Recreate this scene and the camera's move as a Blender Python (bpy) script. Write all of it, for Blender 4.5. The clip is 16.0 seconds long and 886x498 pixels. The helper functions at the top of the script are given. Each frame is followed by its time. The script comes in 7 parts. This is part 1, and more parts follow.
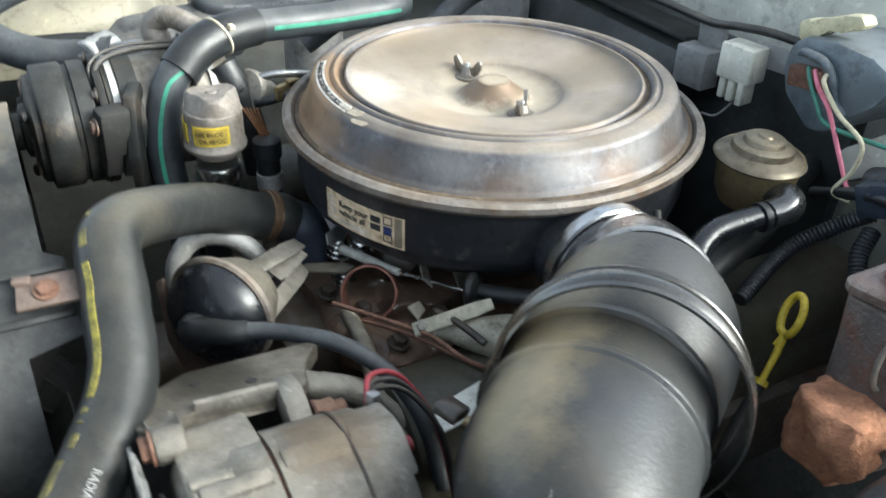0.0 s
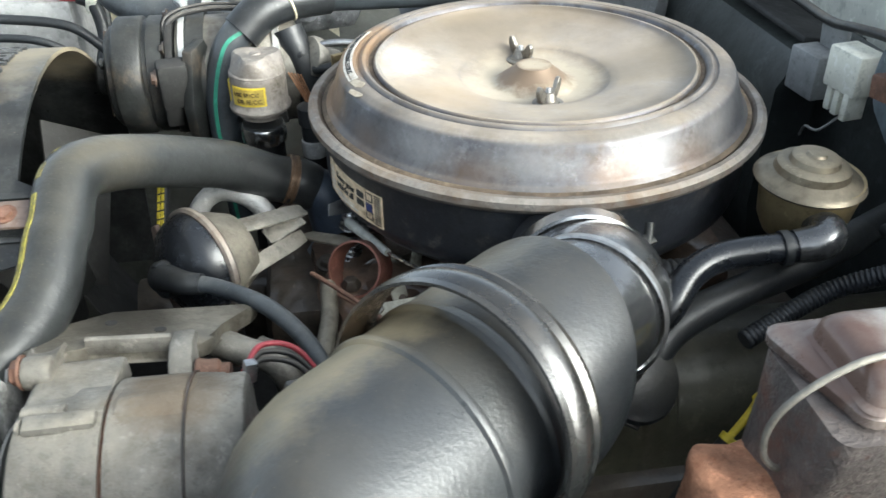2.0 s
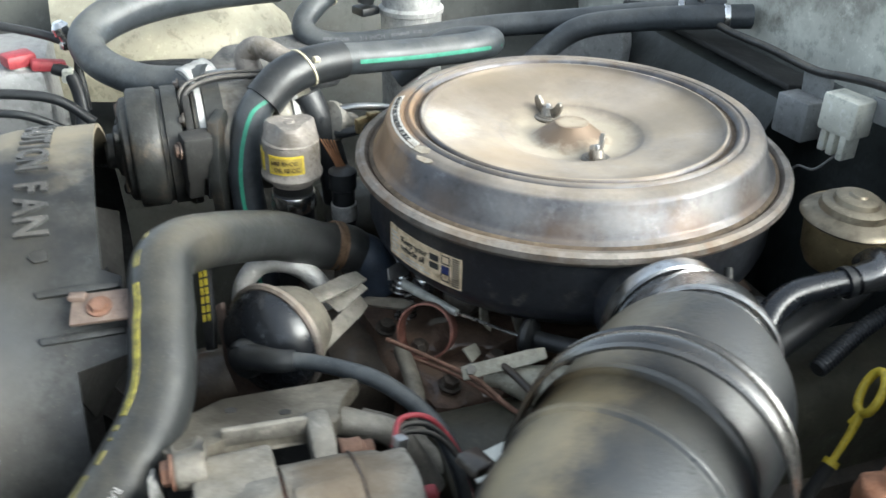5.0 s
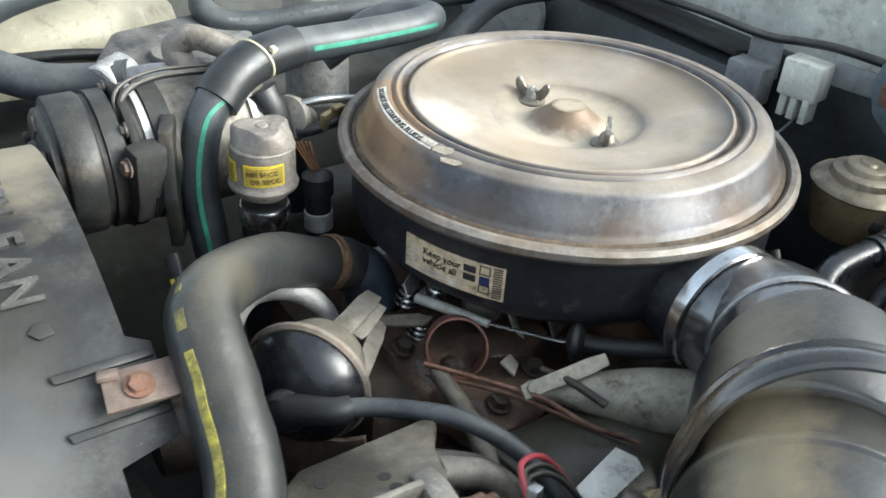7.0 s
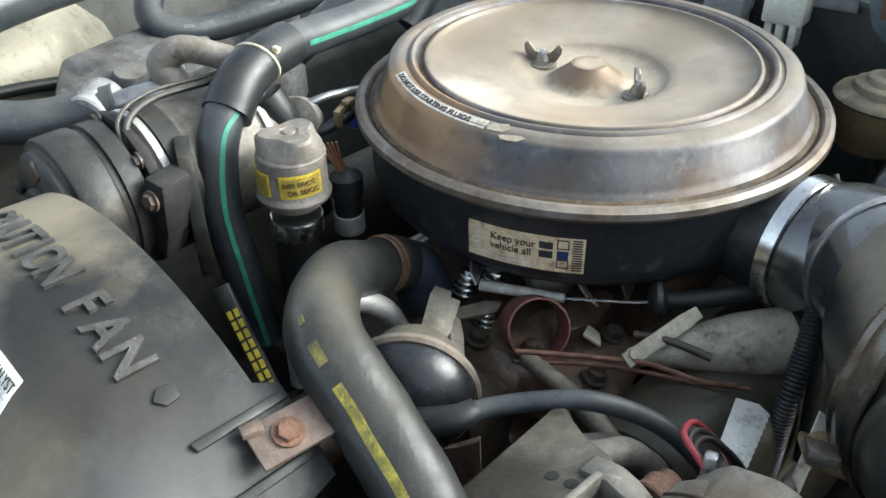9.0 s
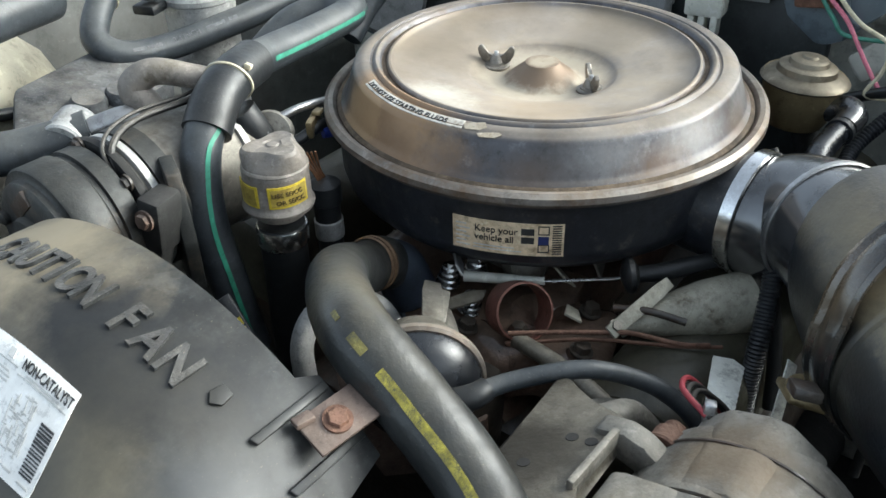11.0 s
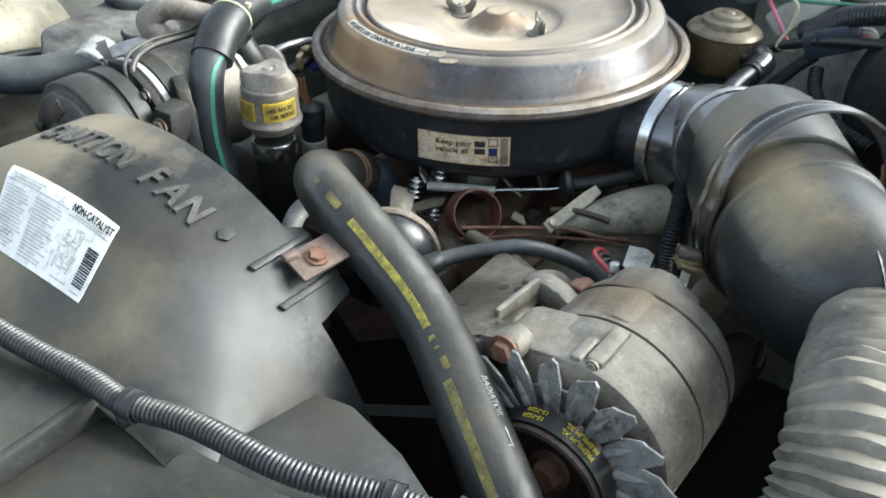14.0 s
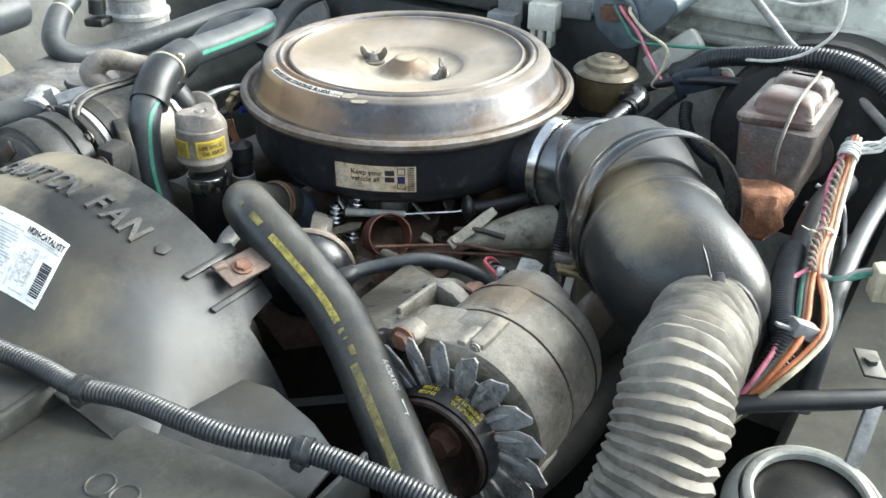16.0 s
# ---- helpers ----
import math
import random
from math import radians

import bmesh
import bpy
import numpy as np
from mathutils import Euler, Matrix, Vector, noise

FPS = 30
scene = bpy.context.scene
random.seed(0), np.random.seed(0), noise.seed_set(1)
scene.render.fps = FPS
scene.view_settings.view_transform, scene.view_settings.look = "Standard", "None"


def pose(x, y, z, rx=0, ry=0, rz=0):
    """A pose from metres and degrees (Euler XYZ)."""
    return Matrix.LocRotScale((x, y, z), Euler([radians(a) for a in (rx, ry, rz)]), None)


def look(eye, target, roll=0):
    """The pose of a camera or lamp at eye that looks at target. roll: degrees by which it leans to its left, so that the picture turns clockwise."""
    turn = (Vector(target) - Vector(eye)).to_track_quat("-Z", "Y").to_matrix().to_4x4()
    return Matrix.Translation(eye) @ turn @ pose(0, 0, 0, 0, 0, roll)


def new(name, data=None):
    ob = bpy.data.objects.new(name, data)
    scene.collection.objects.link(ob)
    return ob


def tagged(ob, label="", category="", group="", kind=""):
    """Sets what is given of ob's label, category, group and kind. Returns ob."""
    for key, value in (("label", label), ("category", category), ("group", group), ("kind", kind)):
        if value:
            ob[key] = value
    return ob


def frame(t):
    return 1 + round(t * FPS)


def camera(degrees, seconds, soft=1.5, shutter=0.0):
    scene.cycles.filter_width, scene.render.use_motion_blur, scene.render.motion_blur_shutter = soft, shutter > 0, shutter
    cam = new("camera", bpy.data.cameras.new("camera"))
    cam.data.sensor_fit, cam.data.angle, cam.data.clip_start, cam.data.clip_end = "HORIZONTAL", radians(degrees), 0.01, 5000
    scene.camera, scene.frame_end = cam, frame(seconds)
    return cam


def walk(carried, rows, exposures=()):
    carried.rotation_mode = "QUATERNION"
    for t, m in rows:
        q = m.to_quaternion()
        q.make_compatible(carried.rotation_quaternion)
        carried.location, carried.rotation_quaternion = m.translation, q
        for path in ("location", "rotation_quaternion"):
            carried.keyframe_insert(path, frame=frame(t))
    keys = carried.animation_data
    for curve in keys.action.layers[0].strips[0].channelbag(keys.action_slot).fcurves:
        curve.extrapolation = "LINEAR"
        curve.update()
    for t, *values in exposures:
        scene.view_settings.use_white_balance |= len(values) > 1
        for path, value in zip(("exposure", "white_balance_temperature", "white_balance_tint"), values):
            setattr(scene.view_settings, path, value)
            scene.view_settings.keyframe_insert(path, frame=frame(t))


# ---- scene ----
cam = camera(54.55, 16.0, shutter=0.5)
PATH = [
    (0, (-0.4228, -0.6852, 1.4277), (0.3798, 0.7925, 0.3452), 1.97),
    (0.5, (-0.3436, -0.7171, 1.4002), (0.3208, 0.8229, 0.3088), 2.90),
    (1, (-0.2692, -0.7330, 1.4088), (0.2039, 0.8713, 0.3136), 1.78),
    (1.5, (-0.2403, -0.7295, 1.4130), (0.1078, 0.8986, 0.3061), 0.45),
    (2, (-0.1934, -0.7297, 1.4037), (0.0475, 0.9221, 0.3039), -0.87),
    (2.5, (-0.1670, -0.7310, 1.3953), (0.0764, 0.9359, 0.3165), -0.32),
    (3, (-0.1467, -0.7377, 1.3915), (0.0992, 0.9321, 0.3189), 0.53),
    (3.5, (-0.1147, -0.7456, 1.3828), (0.1289, 0.9304, 0.3181), 1.03),
    (4, (-0.1757, -0.7399, 1.4067), (0.1187, 0.9194, 0.3299), 0.70),
    (4.5, (-0.2674, -0.7133, 1.4216), (0.1669, 0.9196, 0.3523), 0.21),
    (5, (-0.3690, -0.6907, 1.4281), (0.1943, 0.9318, 0.4025), 0.87),
    (5.2, (-0.4098, -0.6789, 1.4263), (0.2089, 0.9281, 0.4109), 0.70),
    (7.3, (-0.5472, -0.5274, 1.4177), (0.4590, 0.8060, 0.3186), 2.71),
    (7.5, (-0.5753, -0.5282, 1.3886), (0.4605, 0.8126, 0.3257), 0.79),
    (8, (-0.5783, -0.4827, 1.3952), (0.4777, 0.7957, 0.2767), -0.16),
    (10.5, (-0.6385, -0.4067, 1.4177), (0.6365, 0.6558, 0.3031), -2.00),
    (11, (-0.6605, -0.4041, 1.4228), (0.6270, 0.6332, 0.2983), -1.87),
    (11.5, (-0.6766, -0.4195, 1.4255), (0.6366, 0.5909, 0.3055), -1.48),
    (12, (-0.6671, -0.4332, 1.4161), (0.6488, 0.5684, 0.2913), -1.12),
    (12.5, (-0.6639, -0.4574, 1.3952), (0.6195, 0.5645, 0.2503), -1.10),
    (13, (-0.6864, -0.4863, 1.3873), (0.5808, 0.5478, 0.2357), -1.42),
    (13.5, (-0.7354, -0.5093, 1.3997), (0.5079, 0.5347, 0.2316), -1.46),
    (14, (-0.7741, -0.5213, 1.4283), (0.5291, 0.4936, 0.2987), -0.41),
    (14.5, (-0.7998, -0.5562, 1.4383), (0.5464, 0.4600, 0.3626), -0.40),
    (15, (-0.8042, -0.5844, 1.4456), (0.5624, 0.4091, 0.3760), -0.26),
    (15.5, (-0.8152, -0.5976, 1.4482), (0.5812, 0.3667, 0.3890), 0.12),
    (16, (-0.8427, -0.6148, 1.4637), (0.5801, 0.3319, 0.4248), 0.18),
]
walk(cam, [(t, look(eye, target, roll)) for t, eye, target, roll in PATH], [(0, 1.77, 6090, 2), (3, 1.83, 6090, 2), (5, 1.75, 6090, 2), (7.5, 1.77, 6090, 2), (10.5, 1.47, 6090, 2), (12, 1.57, 6000, 2), (13.5, 1.77, 6090, 2), (14.5, 1.88, 6090, 2), (16, 2.02, 6090, 2)])

# ---- light ----
world = bpy.data.worlds.new("sky")
scene.world = world
world.use_nodes = True
wn = world.node_tree.nodes
sky = wn.new("ShaderNodeTexSky")
sky.sky_type, sky.sun_disc = "NISHITA", False
sky.sun_elevation, sky.sun_rotation = radians(25), radians(132)
sky.air_density, sky.dust_density, sky.ozone_density = 0.8, 4, 0.5
haze = wn.new("ShaderNodeHueSaturation")
haze.inputs["Saturation"].default_value = 0.45
world.node_tree.links.new(sky.outputs[0], haze.inputs["Color"])
world.node_tree.links.new(haze.outputs[0], wn["Background"].inputs[0])
wn["Background"].inputs[1].default_value = 0.15
sun = new("sun", bpy.data.lights.new("sun", "SUN"))
sun.data.energy, sun.data.angle, sun.data.color = 1.25, radians(50), (1, 0.985, 0.96)
sun.matrix_world = look((1.5, -1.3, 1.92), (0, 0, 1))


# ---- materials ----
def mat(name, col, rough=0.5, metal=0.0, var=0.25, scale=40, bump=0.15, dust=0.0, dustcol=(0.42, 0.36, 0.27), stain=None, amount=0.4, stain_scale=9, coat=0.0, bscale=None, dlow=0.2, dmin=0.0, dbreak=0.6, spec=0.5, crough=0.25, grunge=0.55, rvar=1.0):
    m = bpy.data.materials.new(name)
    m.use_nodes = True
    t, L = m.node_tree.nodes, m.node_tree.links
    b = t["Principled BSDF"]
    co = t.new("ShaderNodeTexCoord").outputs["Object"]

    def nz(s, d=4.0, r=0.6):
        n = t.new("ShaderNodeTexNoise")
        n.inputs["Scale"].default_value, n.inputs["Detail"].default_value, n.inputs["Roughness"].default_value = s, d, r
        L.new(co, n.inputs["Vector"])
        return n.outputs["Fac"]

    def ramp(f, a, c):
        n = t.new("ShaderNodeMapRange")
        n.inputs[1].default_value, n.inputs[2].default_value = a, c
        L.new(f, n.inputs[0])
        return n.outputs[0]

    def mix(f, a, c):
        n = t.new("ShaderNodeMix")
        n.data_type = "RGBA"
        for s, v in ((n.inputs[0], f), (n.inputs[6], a), (n.inputs[7], c)):
            if isinstance(v, (tuple, list)):
                s.default_value = (*v, 1)
            elif isinstance(v, float):
                s.default_value = v
            else:
                L.new(v, s)
        return n.outputs[2]

    def mul(a, c):
        n = t.new("ShaderNodeMath")
        n.operation = "MULTIPLY"
        L.new(a, n.inputs[0])
        if isinstance(c, float):
            n.inputs[1].default_value = c
        else:
            L.new(c, n.inputs[1])
        return n.outputs[0]

    def lift(a, lo):
        n = t.new("ShaderNodeMapRange")
        n.inputs[3].default_value = lo
        L.new(a, n.inputs[0])
        return n.outputs[0]

    fine, broad, blotch = nz(scale * 4), nz(scale), nz(scale * 0.3, 6, 0.7)
    dark = tuple(c * (1 - var) for c in col)
    light = tuple(min(1, c * (1 + var)) for c in col)
    c = mix(ramp(broad, 0.3, 0.7), dark, light)
    c = mix(mul(ramp(fine, 0.45, 0.72), 0.55), c, dark)
    c = mix(mul(ramp(blotch, 0.4, 0.62), 0.45), c, tuple(v * 0.62 for v in dark))
    worn = nz(scale * 1.9, 11, 0.78)
    c = mix(mul(ramp(worn, 0.53, 0.60), float(grunge)), c, tuple(v * 0.5 for v in dark))
    c = mix(mul(ramp(worn, 0.44, 0.37), float(grunge * 0.7)), c, tuple(min(1, v * 1.45 + 0.012) for v in light))
    if stain:
        f = mul(ramp(nz(stain_scale, 6, 0.7), 0.62 - amount * 0.3, 0.72 - amount * 0.1), ramp(nz(stain_scale * 6), 0.25, 0.6))
        c = mix(f, c, stain)
    r = mix(0.5, ramp(worn, 0.35, 0.65), ramp(blotch, 0.35, 0.65))
    n = t.new("ShaderNodeMapRange")
    n.inputs[3].default_value, n.inputs[4].default_value = max(0.03, rough - 0.1 * rvar), min(1, rough + 0.16 * rvar)
    L.new(r, n.inputs[0])
    rr = n.outputs[0]
    if dust:
        g = t.new("ShaderNodeNewGeometry")
        s = t.new("ShaderNodeSeparateXYZ")
        L.new(g.outputs["Normal"], s.inputs[0])
        f = mul(mul(ramp(s.outputs[2], dlow, 0.97), lift(ramp(nz(scale * 0.5, 10, 0.72), 0.32, 0.64), dmin)), float(dust))
        f = mul(f, lift(ramp(nz(scale * 0.17, 7, 0.72), 0.38, 0.6), 0.45 + dmin * 0.5))
        speck = mul(ramp(nz(700, 2, 0.5), 0.68, 0.76), lift(ramp(s.outputs[2], -0.2, 0.6), 0.1))
        c = mix(mul(speck, 0.5), c, dustcol)
        c = mix(f, c, dustcol)
        a = t.new("ShaderNodeMath")
        a.operation, a.use_clamp = "ADD", True
        L.new(rr, a.inputs[0])
        L.new(mul(f, float(dbreak)), a.inputs[1])
        rr = a.outputs[0]
        if metal:
            i = t.new("ShaderNodeMath")
            i.operation = "SUBTRACT"
            i.inputs[0].default_value, i.use_clamp = metal, True
            L.new(f, i.inputs[1])
            L.new(i.outputs[0], b.inputs["Metallic"])
    L.new(c, b.inputs["Base Color"])
    L.new(rr, b.inputs["Roughness"])
    if not (dust and metal):
        b.inputs["Metallic"].default_value = metal
    b.inputs["Coat Weight"].default_value = coat
    b.inputs["Coat Roughness"].default_value = crough
    b.inputs["Specular IOR Level"].default_value = spec
    if bump:
        u = t.new("ShaderNodeBump")
        u.inputs["Strength"].default_value, u.inputs["Distance"].default_value = bump, 0.002
        L.new(nz(bscale or scale * 6, 3), u.inputs["Height"])
        L.new(u.outputs[0], b.inputs["Normal"])
    return m


def spot(m, centre, radius, col, strength=0.8, stretch=(1, 1, 1), rough=None, edge=0.6, scale=60):
    """A patch of another colour with an uneven edge round a place."""
    t, L = m.node_tree.nodes, m.node_tree.links
    b = t["Principled BSDF"]
    old = b.inputs["Base Color"].links[0].from_socket
    co = t.new("ShaderNodeTexCoord").outputs["Object"]
    v = t.new("ShaderNodeVectorMath")
    v.operation = "SUBTRACT"
    v.inputs[1].default_value = centre
    L.new(co, v.inputs[0])
    w = t.new("ShaderNodeVectorMath")
    w.operation = "MULTIPLY"
    w.inputs[1].default_value = stretch
    L.new(v.outputs[0], w.inputs[0])
    d = t.new("ShaderNodeVectorMath")
    d.operation = "LENGTH"
    L.new(w.outputs[0], d.inputs[0])
    n = t.new("ShaderNodeTexNoise")
    n.inputs["Scale"].default_value, n.inputs["Detail"].default_value, n.inputs["Roughness"].default_value = scale, 12, 0.7
    L.new(co, n.inputs["Vector"])
    a = t.new("ShaderNodeMath")
    a.operation = "MULTIPLY_ADD"
    a.inputs[1].default_value, a.inputs[2].default_value = radius * 1.2, -radius * 0.6
    L.new(n.outputs["Fac"], a.inputs[0])
    s = t.new("ShaderNodeMath")
    s.operation = "ADD"
    L.new(d.outputs["Value"], s.inputs[0])
    L.new(a.outputs[0], s.inputs[1])
    r = t.new("ShaderNodeMapRange")
    r.inputs[1].default_value, r.inputs[2].default_value, r.inputs[3].default_value, r.inputs[4].default_value = radius * (1 - edge * 0.7), radius * (1 + edge * 0.3), strength, 0
    L.new(s.outputs[0], r.inputs[0])
    x = t.new("ShaderNodeMix")
    x.data_type = "RGBA"
    L.new(r.outputs[0], x.inputs[0])
    L.new(old, x.inputs[6])
    x.inputs[7].default_value = (*col, 1)
    L.new(x.outputs[2], b.inputs["Base Color"])
    if rough is not None:
        y = t.new("ShaderNodeMix")
        L.new(r.outputs[0], y.inputs[0])
        L.new(b.inputs["Roughness"].links[0].from_socket, y.inputs[2])
        y.inputs[3].default_value = rough
        L.new(y.outputs[0], b.inputs["Roughness"])


LID = mat("dusty_lid_chrome", (0.14, 0.138, 0.155), 0.41, 0.65, 0.35, 14, 0.08, 0.95, (0.44, 0.365, 0.27), (0.085, 0.068, 0.06), 0.5, 14, dlow=0.5, dmin=0.5, dbreak=0.35)
spot(LID, (0, 0, 1.1), 0.037, (0.17, 0.115, 0.075), 0.85, (1, 1, 0.5), edge=0.35)
spot(LID, (-0.03, 0.1, 1.115), 0.055, (0.22, 0.18, 0.135), 0.7, (1.4, 0.6, 0), scale=22)
spot(LID, (0.085, -0.01, 1.115), 0.05, (0.23, 0.19, 0.14), 0.75, (0.7, 1.3, 0), scale=22)
spot(LID, (-0.09, -0.06, 1.115), 0.04, (0.33, 0.25, 0.165), 0.5, (1, 1, 0), scale=30)
spot(LID, (0, 0, 1.095), 0.062, (0.55, 0.48, 0.36), 0.5, (1, 1, 0), edge=0.3, scale=20)
spot(LID, (0, 0, 1.105), 0.036, (0.17, 0.115, 0.075), 0.85, (1, 1, 0.4), edge=0.35)
spot(LID, (0, 0, 1.1135), 0.0165, (0.40, 0.34, 0.25), 0.85, (1, 1, 3), edge=0.3, scale=50)
spot(LID, (0.09, 0.06, 1.11), 0.03, (0.3, 0.25, 0.2), 0.4, (1, 0.4, 1))
spot(LID, (-0.115, 0.03, 1.118), 0.024, (0.66, 0.63, 0.56), 0.5, (1, 0.8, 0), edge=1.1, scale=170)
spot(LID, (-0.135, 0.01, 1.1), 0.024, (0.6, 0.58, 0.52), 0.4, (1, 1, 0), edge=0.9, scale=170)
spot(LID, (-0.06, 0.115, 1.115), 0.05, (0.16, 0.128, 0.09), 0.7, (0.5, 1, 0), edge=1.2, scale=40)
spot(LID, (0.06, 0.115, 1.115), 0.04, (0.17, 0.135, 0.095), 0.65, (0.5, 1.2, 0), edge=1.2, scale=45)
spot(LID, (0.132, -0.03, 1.115), 0.035, (0.18, 0.145, 0.10), 0.6, (1.2, 0.5, 0), edge=1.2, scale=45)
for k in range(11):
    a = radians(33 * k + 8)
    spot(LID, (0.137 * math.cos(a), 0.137 * math.sin(a), 1.117), 0.016, (0.2, 0.158, 0.108), 0.5, (0.7, 0.7, 0), edge=1.2, scale=90)
LIDR = mat("dirty_shoulder_chrome", (0.125, 0.123, 0.132), 0.43, 0.65, 0.35, 18, 0.08, 0.75, (0.34, 0.28, 0.205), (0.07, 0.052, 0.04), 0.5, 20, dlow=0.55, dmin=0.35)
spot(LIDR, (-0.178, 0.055, 1.1), 0.062, (0.30, 0.185, 0.095), 0.8, (1, 0.7, 1), scale=35)
spot(LIDR, (-0.165, 0.085, 1.1), 0.03, (0.40, 0.27, 0.15), 0.7, (1, 0.8, 1), edge=0.3, scale=45)
for q in ((-0.187, -0.03), (-0.165, -0.095), (-0.18, 0.02), (-0.09, -0.168), (0.02, -0.187), (0.09, -0.165)):
    spot(LIDR, (*q, 1.094), 0.02, (0.15, 0.10, 0.065), 0.55, (0.7, 0.7, 1.4), edge=1.1, scale=110)
for q in ((-0.13, -0.135), (-0.05, -0.18), (0.05, -0.178), (0.12, -0.14), (0.165, -0.085)):
    spot(LIDR, (*q, 1.105), 0.022, (0.42, 0.41, 0.40), 0.35, (0.6, 0.6, 1.3), edge=1.2, scale=150)
spot(LIDR, (0.16, -0.1, 1.1), 0.04, (0.05, 0.052, 0.06), 0.7, (1, 0.7, 1), edge=1.1, scale=150)
spot(LIDR, (-0.15, -0.11, 1.1), 0.03, (0.07, 0.066, 0.066), 0.6, (1, 0.7, 1), edge=1.2, scale=110)
SEAMB = mat("dark_brown_seam", (0.085, 0.062, 0.042), 0.8, 0.0, 0.5, 45, 0.3, 0.3, (0.24, 0.18, 0.11), (0.2, 0.15, 0.1), 0.45, 30)
CAN = mat("black_can_paint", (0.022, 0.025, 0.032), 0.35, 0.0, 0.5, 30, 0.12, 0.3, (0.3, 0.27, 0.22), (0.10, 0.092, 0.08), 0.22, 60, spec=0.7)
RIMM = mat("worn_rim_steel", (0.24, 0.22, 0.2), 0.42, 0.6, 0.3, 26, 0.2, 0.45, (0.42, 0.35, 0.26), (0.13, 0.08, 0.045), 0.6, 16)
STEEL = mat("bare_steel", (0.42, 0.42, 0.42), 0.32, 0.9, 0.2, 60, 0.1, 0.2, stain=(0.2, 0.13, 0.08), amount=0.15)
SHINY = mat("polished_clamp", (0.72, 0.72, 0.71), 0.2, 1.0, 0.12, 40, 0.05)
ALU = mat("dull_cast_aluminium", (0.25, 0.235, 0.205), 0.48, 0.4, 0.28, 45, 0.35, 0.5, (0.31, 0.27, 0.20), (0.085, 0.07, 0.05), 0.45, 16)
spot(ALU, (-0.345, -0.205, 1.025), 0.034, (0.05, 0.04, 0.028), 0.88, (1, 1, 0.5), scale=40)
spot(ALU, (-0.3, -0.32, 1.045), 0.035, (0.17, 0.12, 0.07), 0.7)
BRKT = mat("oily_bracket_casting", (0.17, 0.155, 0.125), 0.45, 0.35, 0.35, 40, 0.35, 0.4, (0.27, 0.235, 0.175), (0.05, 0.042, 0.03), 0.5, 18)
spot(BRKT, (-0.345, -0.21, 1.03), 0.04, (0.05, 0.042, 0.03), 0.85, (1, 1, 0.5), scale=40)
BLADE = mat("fan_blade_metal", (0.34, 0.34, 0.33), 0.5, 0.3, 0.35, 50, 0.2, 0.3, stain=(0.03, 0.03, 0.028), amount=0.55, stain_scale=45)
PULLEY = mat("dark_rusted_pulley", (0.045, 0.034, 0.028), 0.45, 0.3, 0.4, 60, 0.3, 0.1, stain=(0.14, 0.07, 0.04), amount=0.35, stain_scale=50)
ALUB = mat("clean_cast_aluminium", (0.52, 0.52, 0.50), 0.5, 0.5, 0.2, 50, 0.4, 0.2, stain=(0.2, 0.18, 0.15), amount=0.2)
RUBBER = mat("dusty_black_rubber", (0.016, 0.018, 0.020), 0.4, 0.0, 0.3, 30, 0.15, 0.12, (0.2, 0.18, 0.14))
RUBBERG = mat("grey_heater_hose_rubber", (0.042, 0.049, 0.056), 0.36, 0.0, 0.3, 30, 0.1, 0.35, (0.26, 0.25, 0.215), dlow=0.1)
RAD = mat("radiator_hose_rubber", (0.023, 0.025, 0.025), 0.38, 0.0, 0.3, 22, 0.25, 0.28, (0.21, 0.18, 0.12), dlow=0.45, dbreak=0.3)
spot(RAD, (-0.372, -0.085, 1.105), 0.035, (0.15, 0.125, 0.08), 0.4, edge=1.2, scale=40)
PLAST = mat("black_moulded_plastic", (0.014, 0.016, 0.018), 0.33, 0.0, 0.3, 28, 0.2, 0.3, (0.20, 0.165, 0.105), bscale=330, dlow=0.4, dbreak=0.25, coat=0.12, spec=0.55, crough=0.3)
SHROUD = mat("weathered_shroud_plastic", (0.015, 0.017, 0.018), 0.36, 0.0, 0.6, 13, 0.08, 0.1, (0.2, 0.172, 0.118), (0.045, 0.047, 0.045), 0.65, 26, dlow=0.5, dbreak=0.45, grunge=0.9, rvar=2.0)
spot(SHROUD, (-0.50, 0.115, 1.13), 0.115, (0.28, 0.235, 0.158), 0.8, (1.0, 0.9, 1), 0.7, scale=14)
spot(SHROUD, (-0.565, -0.02, 1.09), 0.06, (0.24, 0.205, 0.135), 0.75, (1.2, 0.5, 1), 0.7, scale=16)
spot(SHROUD, (-0.495, -0.035, 1.12), 0.042, (0.009, 0.010, 0.011), 0.95, (1.1, 0.5, 1), scale=26)
spot(SHROUD, (-0.47, -0.09, 1.1), 0.03, (0.010, 0.011, 0.012), 0.7, (1, 0.6, 1), scale=35)
# Bluish-grey patch: sheen on the driver's flank put into the colour.
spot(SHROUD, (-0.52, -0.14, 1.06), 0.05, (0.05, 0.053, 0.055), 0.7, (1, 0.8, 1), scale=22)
spot(SHROUD, (-0.515, -0.22, 1.04), 0.02, (0.012, 0.012, 0.012), 0.8)
random.seed(21)
for k in range(18):
    q = (-0.475 - 0.1 * random.random(), -0.26 + 0.3 * random.random(), 1.0 + 0.1 * random.random())
    spot(SHROUD, q, random.uniform(0.018, 0.04), random.choice(((0.034, 0.035, 0.034), (0.055, 0.05, 0.038), (0.008, 0.009, 0.009))), random.uniform(0.35, 0.6), (random.uniform(0.4, 1), random.uniform(0.4, 1), 0.5), random.choice((0.3, 0.6, 0.7)), edge=1.2, scale=random.uniform(50, 120))
